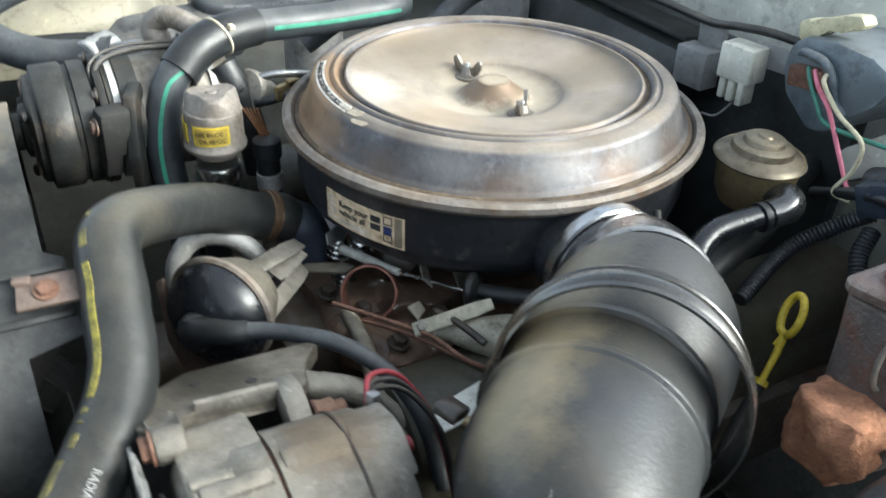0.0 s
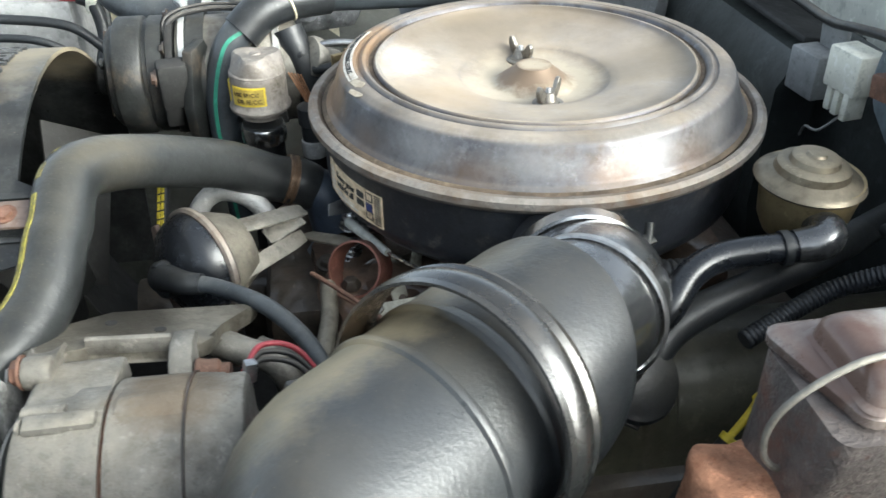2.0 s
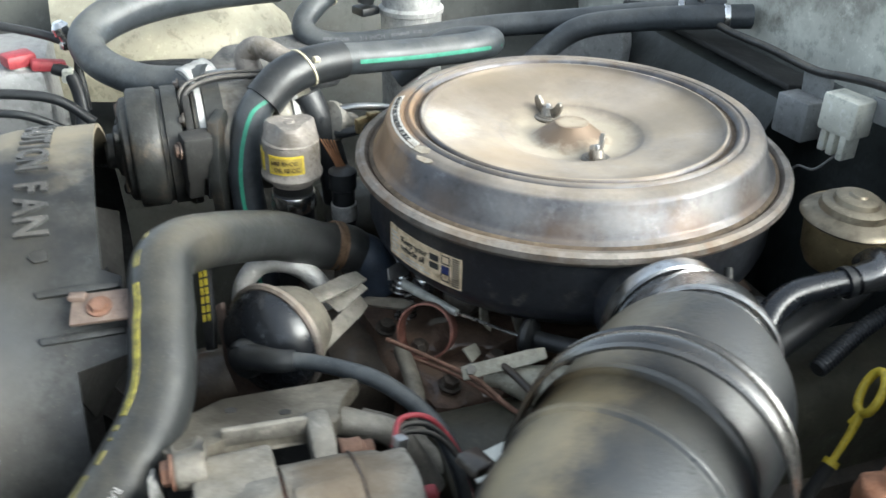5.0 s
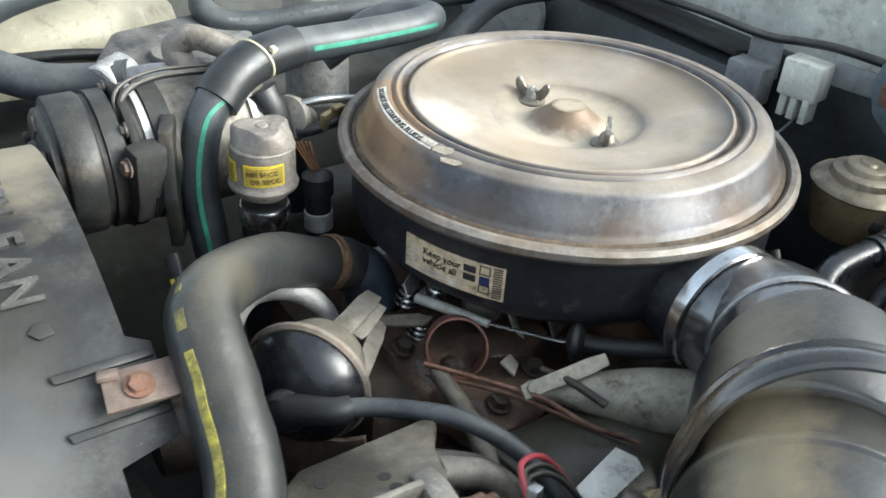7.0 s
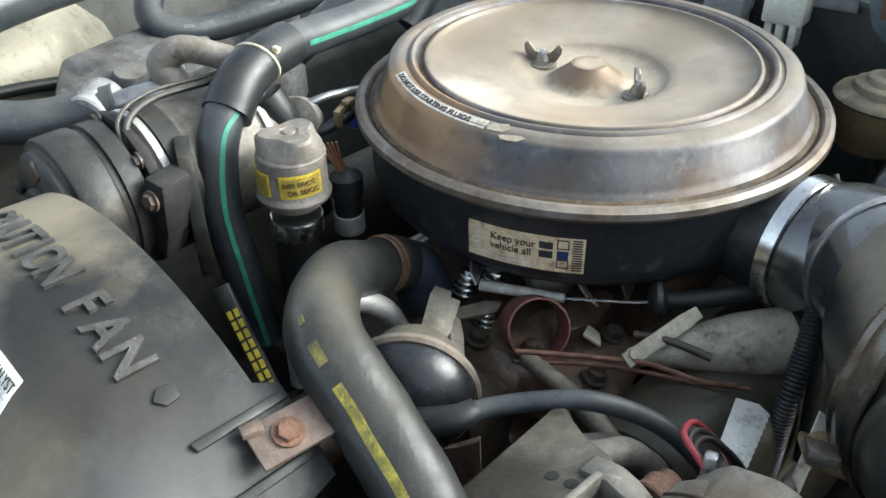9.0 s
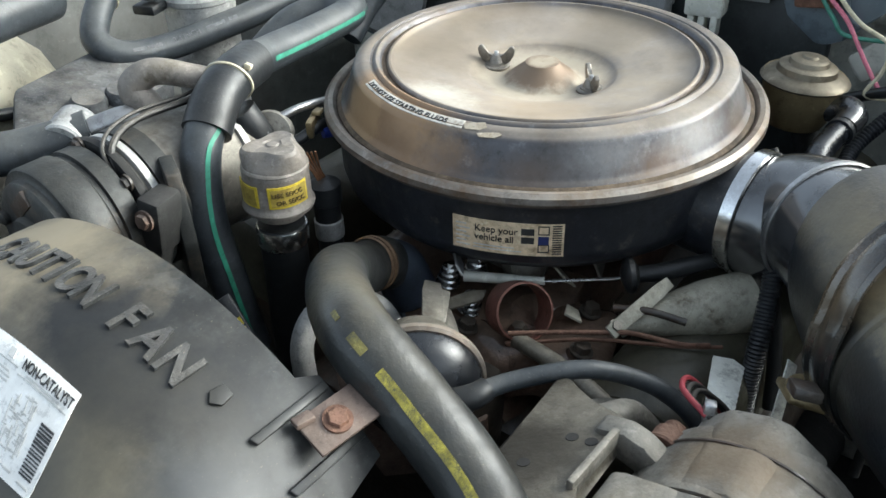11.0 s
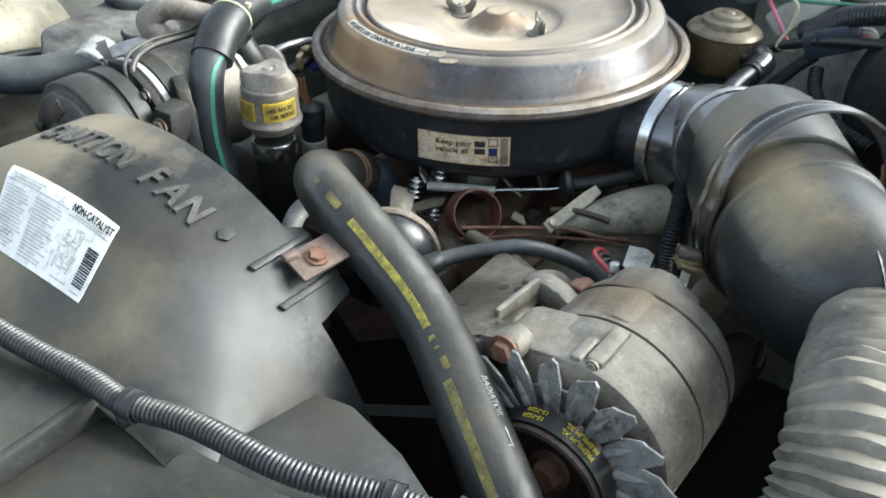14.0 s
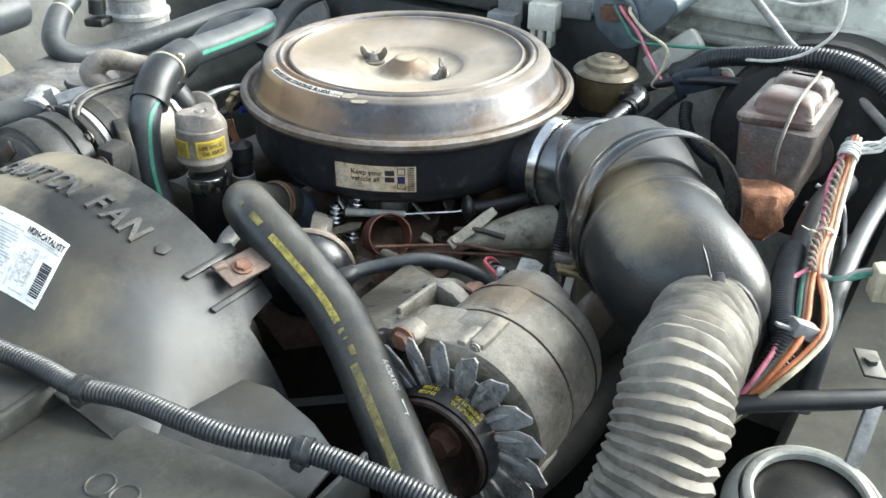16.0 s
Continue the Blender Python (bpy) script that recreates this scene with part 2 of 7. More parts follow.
WORN = mat("worn_letter_plastic", (0.052, 0.054, 0.055), 0.4, 0.0, 0.7, 60, 0.4, 0.2, stain=(0.015, 0.015, 0.015), amount=0.5, stain_scale=45)
DUCT = mat("grey_corrugated_duct", (0.16, 0.149, 0.124), 0.5, 0.0, 0.4, 25, 0.2, 0.6, (0.32, 0.28, 0.213), (0.06, 0.052, 0.042), 0.6, 14)
DARK = mat("grimy_black_paint", (0.018, 0.018, 0.017), 0.7, 0.0, 0.4, 18, 0.3, 0.15, (0.12, 0.10, 0.08))
GRIME = mat("oily_engine_iron", (0.045, 0.036, 0.027), 0.5, 0.1, 0.5, 30, 0.5, 0.3, (0.10, 0.08, 0.055), (0.07, 0.035, 0.02), 0.4, coat=0.5, crough=0.15)
OLIVE = mat("olive_engine_paint", (0.058, 0.055, 0.036), 0.42, 0.0, 0.4, 25, 0.25, 0.35, (0.12, 0.10, 0.065), (0.03, 0.02, 0.012), 0.4, coat=0.2, crough=0.2)
REDR = mat("red_primed_band", (0.2, 0.08, 0.058), 0.6, 0.1, 0.35, 45, 0.3, 0.2, (0.28, 0.2, 0.15), (0.1, 0.05, 0.03), 0.4, 40)
RUST = mat("rusty_steel", (0.17, 0.085, 0.055), 0.75, 0.1, 0.4, 55, 0.6, 0.25, (0.3, 0.22, 0.16), (0.09, 0.04, 0.02), 0.4, 30)
ORANGE = mat("orange_rusted_iron", (0.42, 0.20, 0.11), 0.85, 0.0, 0.35, 60, 0.7, 0.0, stain=(0.20, 0.07, 0.03), amount=0.35, stain_scale=40)
CASTMC = mat("stained_cast_iron", (0.112, 0.097, 0.09), 0.42, 0.2, 0.3, 50, 0.7, 0.2, (0.3, 0.25, 0.22), (0.15, 0.07, 0.045), 0.4, 30)
MCLID = mat("stained_zinc_cover", (0.33, 0.3, 0.27), 0.24, 0.3, 0.2, 25, 0.08, 0.2, (0.34, 0.3, 0.26), (0.13, 0.075, 0.06), 0.5, 18)
spot(MCLID, (0.055, -0.445, 1.13), 0.032, (0.11, 0.06, 0.045), 0.85, (1.4, 0.7, 0.6), scale=40)
spot(MCLID, (0.114, -0.445, 1.132), 0.022, (0.10, 0.055, 0.04), 0.85, (1.4, 0.5, 0.6), scale=40)
BRASS = mat("aged_gold_zinc", (0.42, 0.33, 0.18), 0.34, 0.75, 0.3, 25, 0.1, 0.25)
CAPM = mat("dusty_pressed_steel", (0.21, 0.18, 0.13), 0.36, 0.75, 0.3, 30, 0.08, 0.35, (0.30, 0.26, 0.19), (0.10, 0.08, 0.055), 0.35, 25)
OILCAP = mat("grimy_grey_cap", (0.23, 0.205, 0.18), 0.5, 0.1, 0.3, 40, 0.15, 0.45, (0.32, 0.28, 0.22), (0.08, 0.066, 0.045), 0.45, 40)
CREAM = mat("cream_moulding", (0.36, 0.335, 0.25), 0.5, 0.0, 0.15, 20, 0.08, 0.3)
WHITEC = mat("white_connector_plastic", (0.78, 0.77, 0.66), 0.4, 0.0, 0.1, 40, 0.05, 0.25)
GREYC = mat("grey_connector_plastic", (0.26, 0.265, 0.265), 0.45, 0.0, 0.15, 40, 0.08, 0.25)
NAVY = mat("blue_black_plastic", (0.034, 0.046, 0.066), 0.38, 0.0, 0.25, 30, 0.15, 0.3, (0.2, 0.2, 0.19))
BLUEGR = mat("blue_grey_casing", (0.125, 0.155, 0.178), 0.38, 0.1, 0.2, 14, 0.08, 0.3, (0.4, 0.37, 0.32))
YEL = mat("yellow_paint", (0.62, 0.47, 0.04), 0.45, 0.0, 0.2, 60, 0.05, stain=(0.25, 0.18, 0.04), amount=0.2, stain_scale=60)
MUST = mat("browned_yellow_paper", (0.40, 0.30, 0.06), 0.5, 0.0, 0.3, 80, 0.05, stain=(0.16, 0.10, 0.03), amount=0.4, stain_scale=90)
BRINK = mat("brown_print", (0.06, 0.04, 0.015), 0.6, 0.0, 0.2, 60, 0.0)
YELW = mat("worn_yellow_print", (0.24, 0.205, 0.055), 0.6, 0.0, 0.5, 90, 0.05, stain=(0.05, 0.05, 0.045), amount=0.6, stain_scale=110)
GREEN = mat("green_stripe_print", (0.045, 0.26, 0.17), 0.5, 0.0, 0.2, 60, 0.05)
PAPER = mat("stained_paper_label", (0.80, 0.63, 0.42), 0.6, 0.0, 0.2, 60, 0.05, stain=(0.22, 0.14, 0.07), amount=0.45, stain_scale=55)
OLDLAB = mat("faded_sticker", (0.66, 0.62, 0.54), 0.55, 0.0, 0.2, 60, 0.05, stain=(0.22, 0.18, 0.13), amount=0.4, stain_scale=80)
CHIP = mat("torn_sticker_patch", (0.40, 0.35, 0.27), 0.6, 0.0, 0.3, 60, 0.1, stain=(0.22, 0.17, 0.11), amount=0.5, stain_scale=90)
TABW = mat("dirty_white_plastic", (0.80, 0.79, 0.70), 0.5, 0.0, 0.2, 40, 0.1, stain=(0.12, 0.11, 0.09), amount=0.3, stain_scale=50)
RIMG = mat("pale_grey_rim", (0.58, 0.59, 0.53), 0.4, 0.2, 0.2, 30, 0.05, 0.3)
WHITEL = mat("white_vinyl_label", (0.86, 0.85, 0.81), 0.45, 0.0, 0.06, 60, 0.03)
INK = mat("black_print", (0.03, 0.03, 0.03), 0.6, 0.0, 0.2, 60, 0.0)
INKF = mat("faded_grey_print", (0.60, 0.59, 0.56), 0.6, 0.0, 0.2, 60, 0.0)
INKB = mat("blue_print", (0.02, 0.03, 0.12), 0.6, 0.0, 0.2, 60, 0.0)
BRONZE = mat("bronze_clamp_band", (0.20, 0.13, 0.08), 0.45, 0.6, 0.3, 60, 0.1)
TIE = mat("aged_nylon_tie", (0.52, 0.47, 0.34), 0.45, 0.0, 0.1, 60, 0.03)
PLENUM = mat("dark_plenum_plastic", (0.028, 0.034, 0.034), 0.45, 0.0, 0.4, 18, 0.2, 0.35, (0.14, 0.135, 0.11), dlow=0.1)
WRED = mat("red_wire", (0.36, 0.05, 0.06), 0.45, 0.0, 0.15, 60, 0.0)
WPINK = mat("pink_wire", (0.75, 0.22, 0.30), 0.45, 0.0, 0.15, 60, 0.0)
WORA = mat("orange_wire", (0.56, 0.19, 0.07), 0.45, 0.0, 0.15, 60, 0.0)
WBRN = mat("brown_wire", (0.20, 0.085, 0.05), 0.45, 0.0, 0.2, 60, 0.0, 0.2)
WSTR = mat("grimy_string", (0.34, 0.28, 0.21), 0.8, 0.0, 0.3, 80, 0.2)
WGRN = mat("green_wire", (0.06, 0.22, 0.16), 0.45, 0.0, 0.15, 60, 0.0)
WCRM = mat("cream_wire", (0.66, 0.60, 0.42), 0.45, 0.0, 0.15, 60, 0.0)
WWHT = mat("white_wire", (0.66, 0.65, 0.60), 0.45, 0.0, 0.15, 60, 0.0)
WBLK = mat("black_wire", (0.02, 0.02, 0.02), 0.45, 0.0, 0.25, 60, 0.0, 0.3)
WGRY = mat("grey_cable", (0.28, 0.28, 0.27), 0.45, 0.0, 0.2, 60, 0.0, 0.3)
COND = mat("split_conduit_plastic", (0.026, 0.029, 0.034), 0.3, 0.0, 0.3, 40, 0.0, 0.25, (0.2, 0.185, 0.15))
SHEET = mat("dusty_grey_body_paint", (0.06, 0.064, 0.056), 0.5, 0.0, 0.3, 12, 0.1, 0.5, (0.28, 0.26, 0.21), (0.03, 0.025, 0.02), 0.4, 7)
FWALL = mat("dusty_firewall_paint", (0.56, 0.56, 0.49), 0.5, 0.0, 0.25, 12, 0.1, 0.4, (0.5, 0.47, 0.39), (0.10, 0.09, 0.07), 0.3, 7)
STRAP = mat("loose_plastic_strap", (0.013, 0.014, 0.014), 0.22, 0.0, 0.3, 40, 0.1, 0.16, (0.2, 0.15, 0.09), coat=0.7, spec=0.7)
spot(STRAP, (-0.165, -0.33, 1.09), 0.04, (0.20, 0.14, 0.08), 0.45, scale=60)
spot(PLAST, (-0.185, -0.33, 1.06), 0.04, (0.08, 0.068, 0.042), 0.4, (0.8, 0.8, 1), edge=1.35, scale=30)
for s in (-0.025, 0.0, 0.03, 0.06, 0.09, 0.12, 0.148):
    q = Vector((-0.097, -0.3424, 1.0523)) + Vector((-0.76, -0.65, 0.009)) * s + Vector((-0.35, 0.41, 0.84)) * 0.068
    spot(PLAST, q, 0.031, (0.33, 0.265, 0.155), min(0.58, 0.2 + 3.6 * max(0, s)), rough=0.65, edge=0.9, scale=48)
# Greyer patches put the sheen of the barrel's driver side into its colour.
spot(PLAST, Vector((-0.097, -0.3424, 1.0523)) + Vector((-0.76, -0.65, 0.009)) * 0.125 + Vector((0.5, -0.48, 0.7)) * 0.072, 0.07, (0.042, 0.045, 0.047), 0.75, edge=0.9, scale=26)
spot(PLAST, Vector((-0.097, -0.3424, 1.0523)) + Vector((0.45, -0.43, 0.76)) * 0.074, 0.04, (0.04, 0.042, 0.044), 0.65, edge=0.9, scale=36)
YELB = mat("yellow_print", (0.42, 0.36, 0.05), 0.6, 0.0, 0.5, 120, 0.05, stain=(0.07, 0.066, 0.045), amount=0.75, stain_scale=230)
TAPE = mat("yellowed_tape", (0.58, 0.54, 0.36), 0.5, 0.0, 0.2, 60, 0.3)
VALVE = mat("black_valve_paint", (0.010, 0.012, 0.016), 0.22, 0.1, 0.3, 40, 0.1, 0.08, (0.12, 0.11, 0.09), spec=0.7)
IRON = mat("rusty_brown_iron", (0.12, 0.072, 0.048), 0.6, 0.1, 0.5, 40, 0.6, 0.4, (0.2, 0.14, 0.09), (0.03, 0.02, 0.015), 0.5, 20, coat=0.8, crough=0.1)
PALE = mat("pale_oily_casting", (0.5, 0.47, 0.37), 0.45, 0.2, 0.25, 30, 0.3, 0.2, stain=(0.08, 0.06, 0.035), amount=0.35, stain_scale=35)
COVERM = mat("grey_green_cover_plastic", (0.038, 0.04, 0.035), 0.5, 0.0, 0.5, 22, 0.15, 0.5, (0.13, 0.12, 0.088), (0.013, 0.014, 0.013), 0.8, 16, coat=0.15)
PRINT = mat("greyed_white_print", (0.42, 0.42, 0.40), 0.6, 0.0, 0.4, 120, 0.0)
COMPR = mat("dusty_silver_casting", (0.27, 0.255, 0.22), 0.45, 0.5, 0.25, 40, 0.3, 0.5, (0.30, 0.26, 0.2), (0.06, 0.05, 0.04), 0.55, 14)
TABM = mat("rust_stained_tab", (0.18, 0.13, 0.105), 0.6, 0.2, 0.3, 55, 0.3, 0.3, (0.3, 0.26, 0.21), (0.12, 0.06, 0.035), 0.35, 45)
WBLU = mat("blue_cap_plastic", (0.03, 0.05, 0.28), 0.4, 0.0, 0.15, 60, 0.0)
PRINT2 = mat("faded_hose_print", (0.13, 0.135, 0.14), 0.6, 0.0, 0.4, 120, 0.0)
YELT = mat("yellow_belt_print", (0.62, 0.50, 0.05), 0.55, 0.0, 0.25, 120, 0.0)

ELBOW = mat("gloss_black_metal", (0.12, 0.122, 0.126), 0.2, 0.75, 0.3, 22, 0.05, 0.1, (0.2, 0.17, 0.11), coat=0.8, spec=0.9, crough=0.16)
CONC = mat("concrete_floor", (0.55, 0.54, 0.51), 0.8, 0.0, 0.2, 6, 0.2)
NUT = mat("dull_zinc_nut", (0.26, 0.24, 0.21), 0.38, 0.8, 0.3, 60, 0.2, 0.3)
PULB = mat("dusty_black_pulley", (0.026, 0.028, 0.027), 0.45, 0.2, 0.5, 30, 0.25, 0.25, (0.18, 0.16, 0.12), (0.09, 0.07, 0.05), 0.3, 20)
COPPER = mat("bare_copper_strand", (0.42, 0.22, 0.12), 0.4, 0.7, 0.2, 60, 0.0)
BLANKET = mat("mottled_insulation", (0.11, 0.115, 0.12), 0.8, 0.0, 0.6, 40, 0.4, 0.3)


# ---- shapes ----
def loft(rings, bm=None, close=True, caps=True):
    bm = bm or bmesh.new()
    vs = [[bm.verts.new(p) for p in r] for r in rings]
    n = len(rings[0])
    for a, b in zip(vs, vs[1:]):
        for i in range(n if close else n - 1):
            j = (i + 1) % n
            bm.faces.new((a[i], a[j], b[j], b[i]))
    if caps and close:
        bm.faces.new(vs[0][::-1])
        bm.faces.new(vs[-1])
    return bm


def axis_frame(c, d):
    d = Vector(d).normalized()
    return Matrix.Translation(c) @ d.to_track_quat("Z", "Y").to_matrix().to_4x4()


def lathe(prof, c=(0, 0, 0), d=(0, 0, 1), seg=48, bm=None, caps=True):
    """Turned shape: prof holds (radius, height) along the axis d from c."""
    m = axis_frame(c, d)
    cs = [(math.cos(a), math.sin(a)) for a in (2 * math.pi * i / seg for i in range(seg))]
    return loft([[m @ Vector((max(r, 1e-4) * x, max(r, 1e-4) * y, h)) for x, y in cs] for r, h in prof], bm, caps=caps)


def spline(pts, n=8):
    p = [Vector(q) for q in pts]
    p = [p[0] * 2 - p[1]] + p + [p[-1] * 2 - p[-2]]
    out = []
    for i in range(1, len(p) - 2):
        for k in range(n):
            t = k / n
            a, b, c, d = p[i - 1:i + 3]
            out.append(0.5 * (2 * b + (c - a) * t + (2 * a - 5 * b + 4 * c - d) * t * t + (3 * b - a - 3 * c + d) * t ** 3))
    return out + [p[-2]]


def frames(path):
    """Points with two side vectors carried along the path."""
    u = None
    out = []
    for i, p in enumerate(path):
        w = (path[min(i + 1, len(path) - 1)] - path[max(i - 1, 0)]).normalized()
        if u is None:
            u = w.cross(Vector((0, 0, 1)))
            if u.length < 0.1:
                u = w.cross(Vector((1, 0, 0)))
        u = (u - w * u.dot(w)).normalized()
        out.append((p, u, w.cross(u), w))
    return out


def tube(pts, r, seg=14, n=8, bm=None, caps=True):
    """Round hose or wire through pts; r is one radius or one a point."""
    path = spline(pts, n)
    rs = [r] * len(path) if isinstance(r, (int, float)) else [r[min(int(i / n), len(r) - 2)] * (1 - (i / n - min(int(i / n), len(r) - 2))) + r[min(int(i / n), len(r) - 2) + 1] * (i / n - min(int(i / n), len(r) - 2)) for i in range(len(path))]
    cs = [(math.cos(2 * math.pi * i / seg), math.sin(2 * math.pi * i / seg)) for i in range(seg)]
    return loft([[p + (u * x + v * y) * q for x, y in cs] for (p, u, v, w), q in zip(frames(path), rs)], bm, caps=caps)


def even(path, step):
    """The same path at even steps."""
    out, rest = [path[0]], 0.0
    for a, b in zip(path, path[1:]):
        d = (b - a).length
        while rest + d >= step:
            a = a + (b - a) * ((step - rest) / d)
            d = (b - a).length
            rest = 0.0
            out.append(a)
        rest += d
    return out


def ribbed(pts, r, pitch, depth, seg=18, bm=None, sharp=1.0):
    """Corrugated hose."""
    path = even(spline(pts, 24), pitch / 4)
    cs = [(math.cos(2 * math.pi * i / seg), math.sin(2 * math.pi * i / seg)) for i in range(seg)]
    k = (0.0, 0.75 * sharp, 1.0, 0.75 * sharp)
    return loft([[p + (u * x + v * y) * (r - depth + depth * k[i % 4]) for x, y in cs] for i, (p, u, v, w) in enumerate(frames(path))], bm)


def ribbon(pts, offset, side, width, thick=0.0006, n=8):
    """A printed stripe lying along the outside of a hose: offset radius, side = direction that it faces."""
    path, s = spline(pts, n), Vector(side)
    bm, rings = bmesh.new(), []
    for p, u, v, w in frames(path):
        o = (s - w * s.dot(w)).normalized()
        t = w.cross(o)
        a = width / 2 / offset
        rings.append([p + (o * math.cos(k) + t * math.sin(k)) * (offset + h) for k, h in ((-a, 0), (-a, thick), (0, thick), (a, thick), (a, 0), (0, -thick))])
    return loft(rings, bm)


def box(c, size, rot=(0, 0, 0), bevel=0.0, bm=None, seg=2):
    bm = bm or bmesh.new()
    m = pose(*c, *rot) @ Matrix.Diagonal((*size, 1))
    r = bmesh.ops.create_cube(bm, size=1, matrix=m)
    if bevel:
        es = list({e for v in r["verts"] for e in v.link_edges})
        bmesh.ops.bevel(bm, geom=es, offset=bevel, segments=seg, affect="EDGES", profile=0.5)
    return bm


def prism(poly, thick, m, bevel=0.0, bm=None):
    """A plate of the outline poly in the xy plane of m, thick along its z."""
    b = bmesh.new()
    lo = [b.verts.new((x, y, 0)) for x, y in poly]
    hi = [b.verts.new((x, y, thick)) for x, y in poly]
    n = len(poly)
    b.faces.new(lo[::-1])
    b.faces.new(hi)
    for i in range(n):
        b.faces.new((lo[i], lo[(i + 1) % n], hi[(i + 1) % n], hi[i]))
    if bevel:
        bmesh.ops.bevel(b, geom=b.edges[:], offset=bevel, segments=2, affect="EDGES", profile=0.5)
    b.transform(m)
    return join(bm, b) if bm else b


def join(a, b):
    me = bpy.data.meshes.new("tmp")
    b.to_mesh(me)
    a.from_mesh(me)
    bpy.data.meshes.remove(me)
    b.free()
    return a


def text(body, size, depth=0.0004, align="LEFT", bold=0.0):
    cu = bpy.data.curves.new("tmp", "FONT")
    cu.body, cu.size, cu.extrude, cu.align_x, cu.offset = body, size, depth, align, bold
    ob = new("tmp", cu)
    dg = bpy.context.evaluated_depsgraph_get()
    me = bpy.data.meshes.new_from_object(ob.evaluated_get(dg))
    bm = bmesh.new()
    bm.from_mesh(me)
    bpy.data.objects.remove(ob)
    bpy.data.curves.remove(cu)
    bpy.data.meshes.remove(me)
    return bm


def warp(bm, f):
    for v in bm.verts:
        v.co = f(*v.co)
    return bm


def rects(items, depth=0.0004):
    """Flat bars (u, v, width, height) as one mesh in a label's plane."""
    bm = bmesh.new()
    for u, v, w, h in items:
        k = max(1, int(w / 0.004))
        loft([[(u + w * i / k, v, -depth), (u + w * i / k, v + h, -depth), (u + w * i / k, v + h, depth), (u + w * i / k, v, depth)] for i in range(k + 1)], bm)
    return bm


def strip(p, q, w, thick, face):
    """A flat bar from p to q, w wide, that faces face."""
    p, q = Vector(p), Vector(q)
    x = (q - p).normalized()
    z = Vector(face)
    z = (z - x * z.dot(x)).normalized()
    y = z.cross(x)
    m = Matrix.Translation(p) @ Matrix((x, y, z)).transposed().to_4x4()
    d = (q - p).length
    return prism([(0, -w / 2), (d * 0.8, -w / 2), (d, -w / 2 * 0.8), (d, w / 2 * 0.8), (d * 0.8, w / 2), (0, w / 2)], thick, m, 0.0008)


# ---- objects ----
def mesh_of(name, bm, material):
    bmesh.ops.recalc_face_normals(bm, faces=bm.faces[:])
    me = bpy.data.meshes.new(name)
    bm.to_mesh(me)
    bm.free()
    me.polygons.foreach_set("use_smooth", [True] * len(me.polygons))
    me.set_sharp_from_angle(angle=radians(38))
    me.materials.append(material)
    return me


def part(name, bm, material, parent, label=""):
    ob = new(name, mesh_of(name, bm, material))
    ob.parent = parent
    if parent.type == "EMPTY":
        ob.matrix_parent_inverse = Matrix.Translation(-parent.location)
    return tagged(ob, label)


def thing(name, base, label, category, group=""):
    ob = new(name)
    ob.location, ob.empty_display_size = base, 0.02
    return tagged(ob, label, category, group)


def solo(name, bm, material, label, category, kind="", group=""):
    return tagged(new(name, mesh_of(name, bm, material)), label, category, group, kind)


def hexbolt(name, c, d, r, h, material, parent, label=""):
    bm = lathe([(r, 0), (r, h * 0.8), (r * 0.9, h)], c, d, 6)
    lathe([(r * 1.35, -0.0005), (r * 1.35, 0.0015)], c, d, 20, bm)
    return part(name, bm, material, parent, label)


# ---- the bay ----
solo("ground", box((0, 0, -0.05), (60, 60, 0.1)), CONC, "bare concrete floor under the vehicle", "floor", "structure")
bm = box((0.385, 0, 0.8), (0.03, 1.6, 0.86), bevel=0.004)
for z in (1.09, 1.125):
    box((0.365, -0.45, z), (0.03, 0.5, 0.012), bevel=0.003, bm=bm)
solo("firewall", bm, FWALL, "dusty olive grey painted firewall with pressed ribs", "firewall", "structure")
solo("cowl_panel", box((0.52, 0, 1.2), (0.26, 1.6, 0.06), (0, 6, 0), 0.01), FWALL, "dusty grey painted cowl panel above the firewall", "cowl", "structure")
for s, nm in ((-1, "inner_fender_driver"), (1, "inner_fender_passenger")):
    y, h, k = (0.78, 1.07, 0.225) if s < 0 else (0.72, 1.14, 0.1)
    bm = loft([[(x, s * a, b) for a, b in ((y + 0.08, h), (y + 0.02, h - 0.02), (y, h - 0.06), (y - 0.02, 0.955), (y - 0.035, 0.935), (y - k, 0.902), (y - k - 0.01, 0.89), (y - k - 0.03, 0.45), (y - k - 0.01, 0.45), (y - k + 0.02, 0.882), (y, 0.92), (y + 0.03, h - 0.05), (y + 0.08, h - 0.02))] for x in (-0.86, -0.5, -0.1, 0.37)])
    solo(nm, bm, SHEET, "dusty dark grey inner fender sheet metal", "inner fender", "structure")
solo("bay_underside", box((-0.2, 0, 0.44), (1.3, 1.5, 0.02)), DARK, "black grimy splash floor below the engine", "underbody", "structure")
bm = box((-0.70, 0, 0.74), (0.1, 1.5, 0.58), bevel=0.01)
solo("radiator_support", bm, DARK, "black painted radiator support cross panel", "support panel", "structure")


# ---- air cleaner ----
def on_can(r):
    """Label plane (u, v) to the round side of the air cleaner."""
    return lambda a0, z0: (lambda u, v, n: Vector(((r + n) * math.cos(a0 + u / r), (r + n) * math.sin(a0 + u / r), z0 + v)))


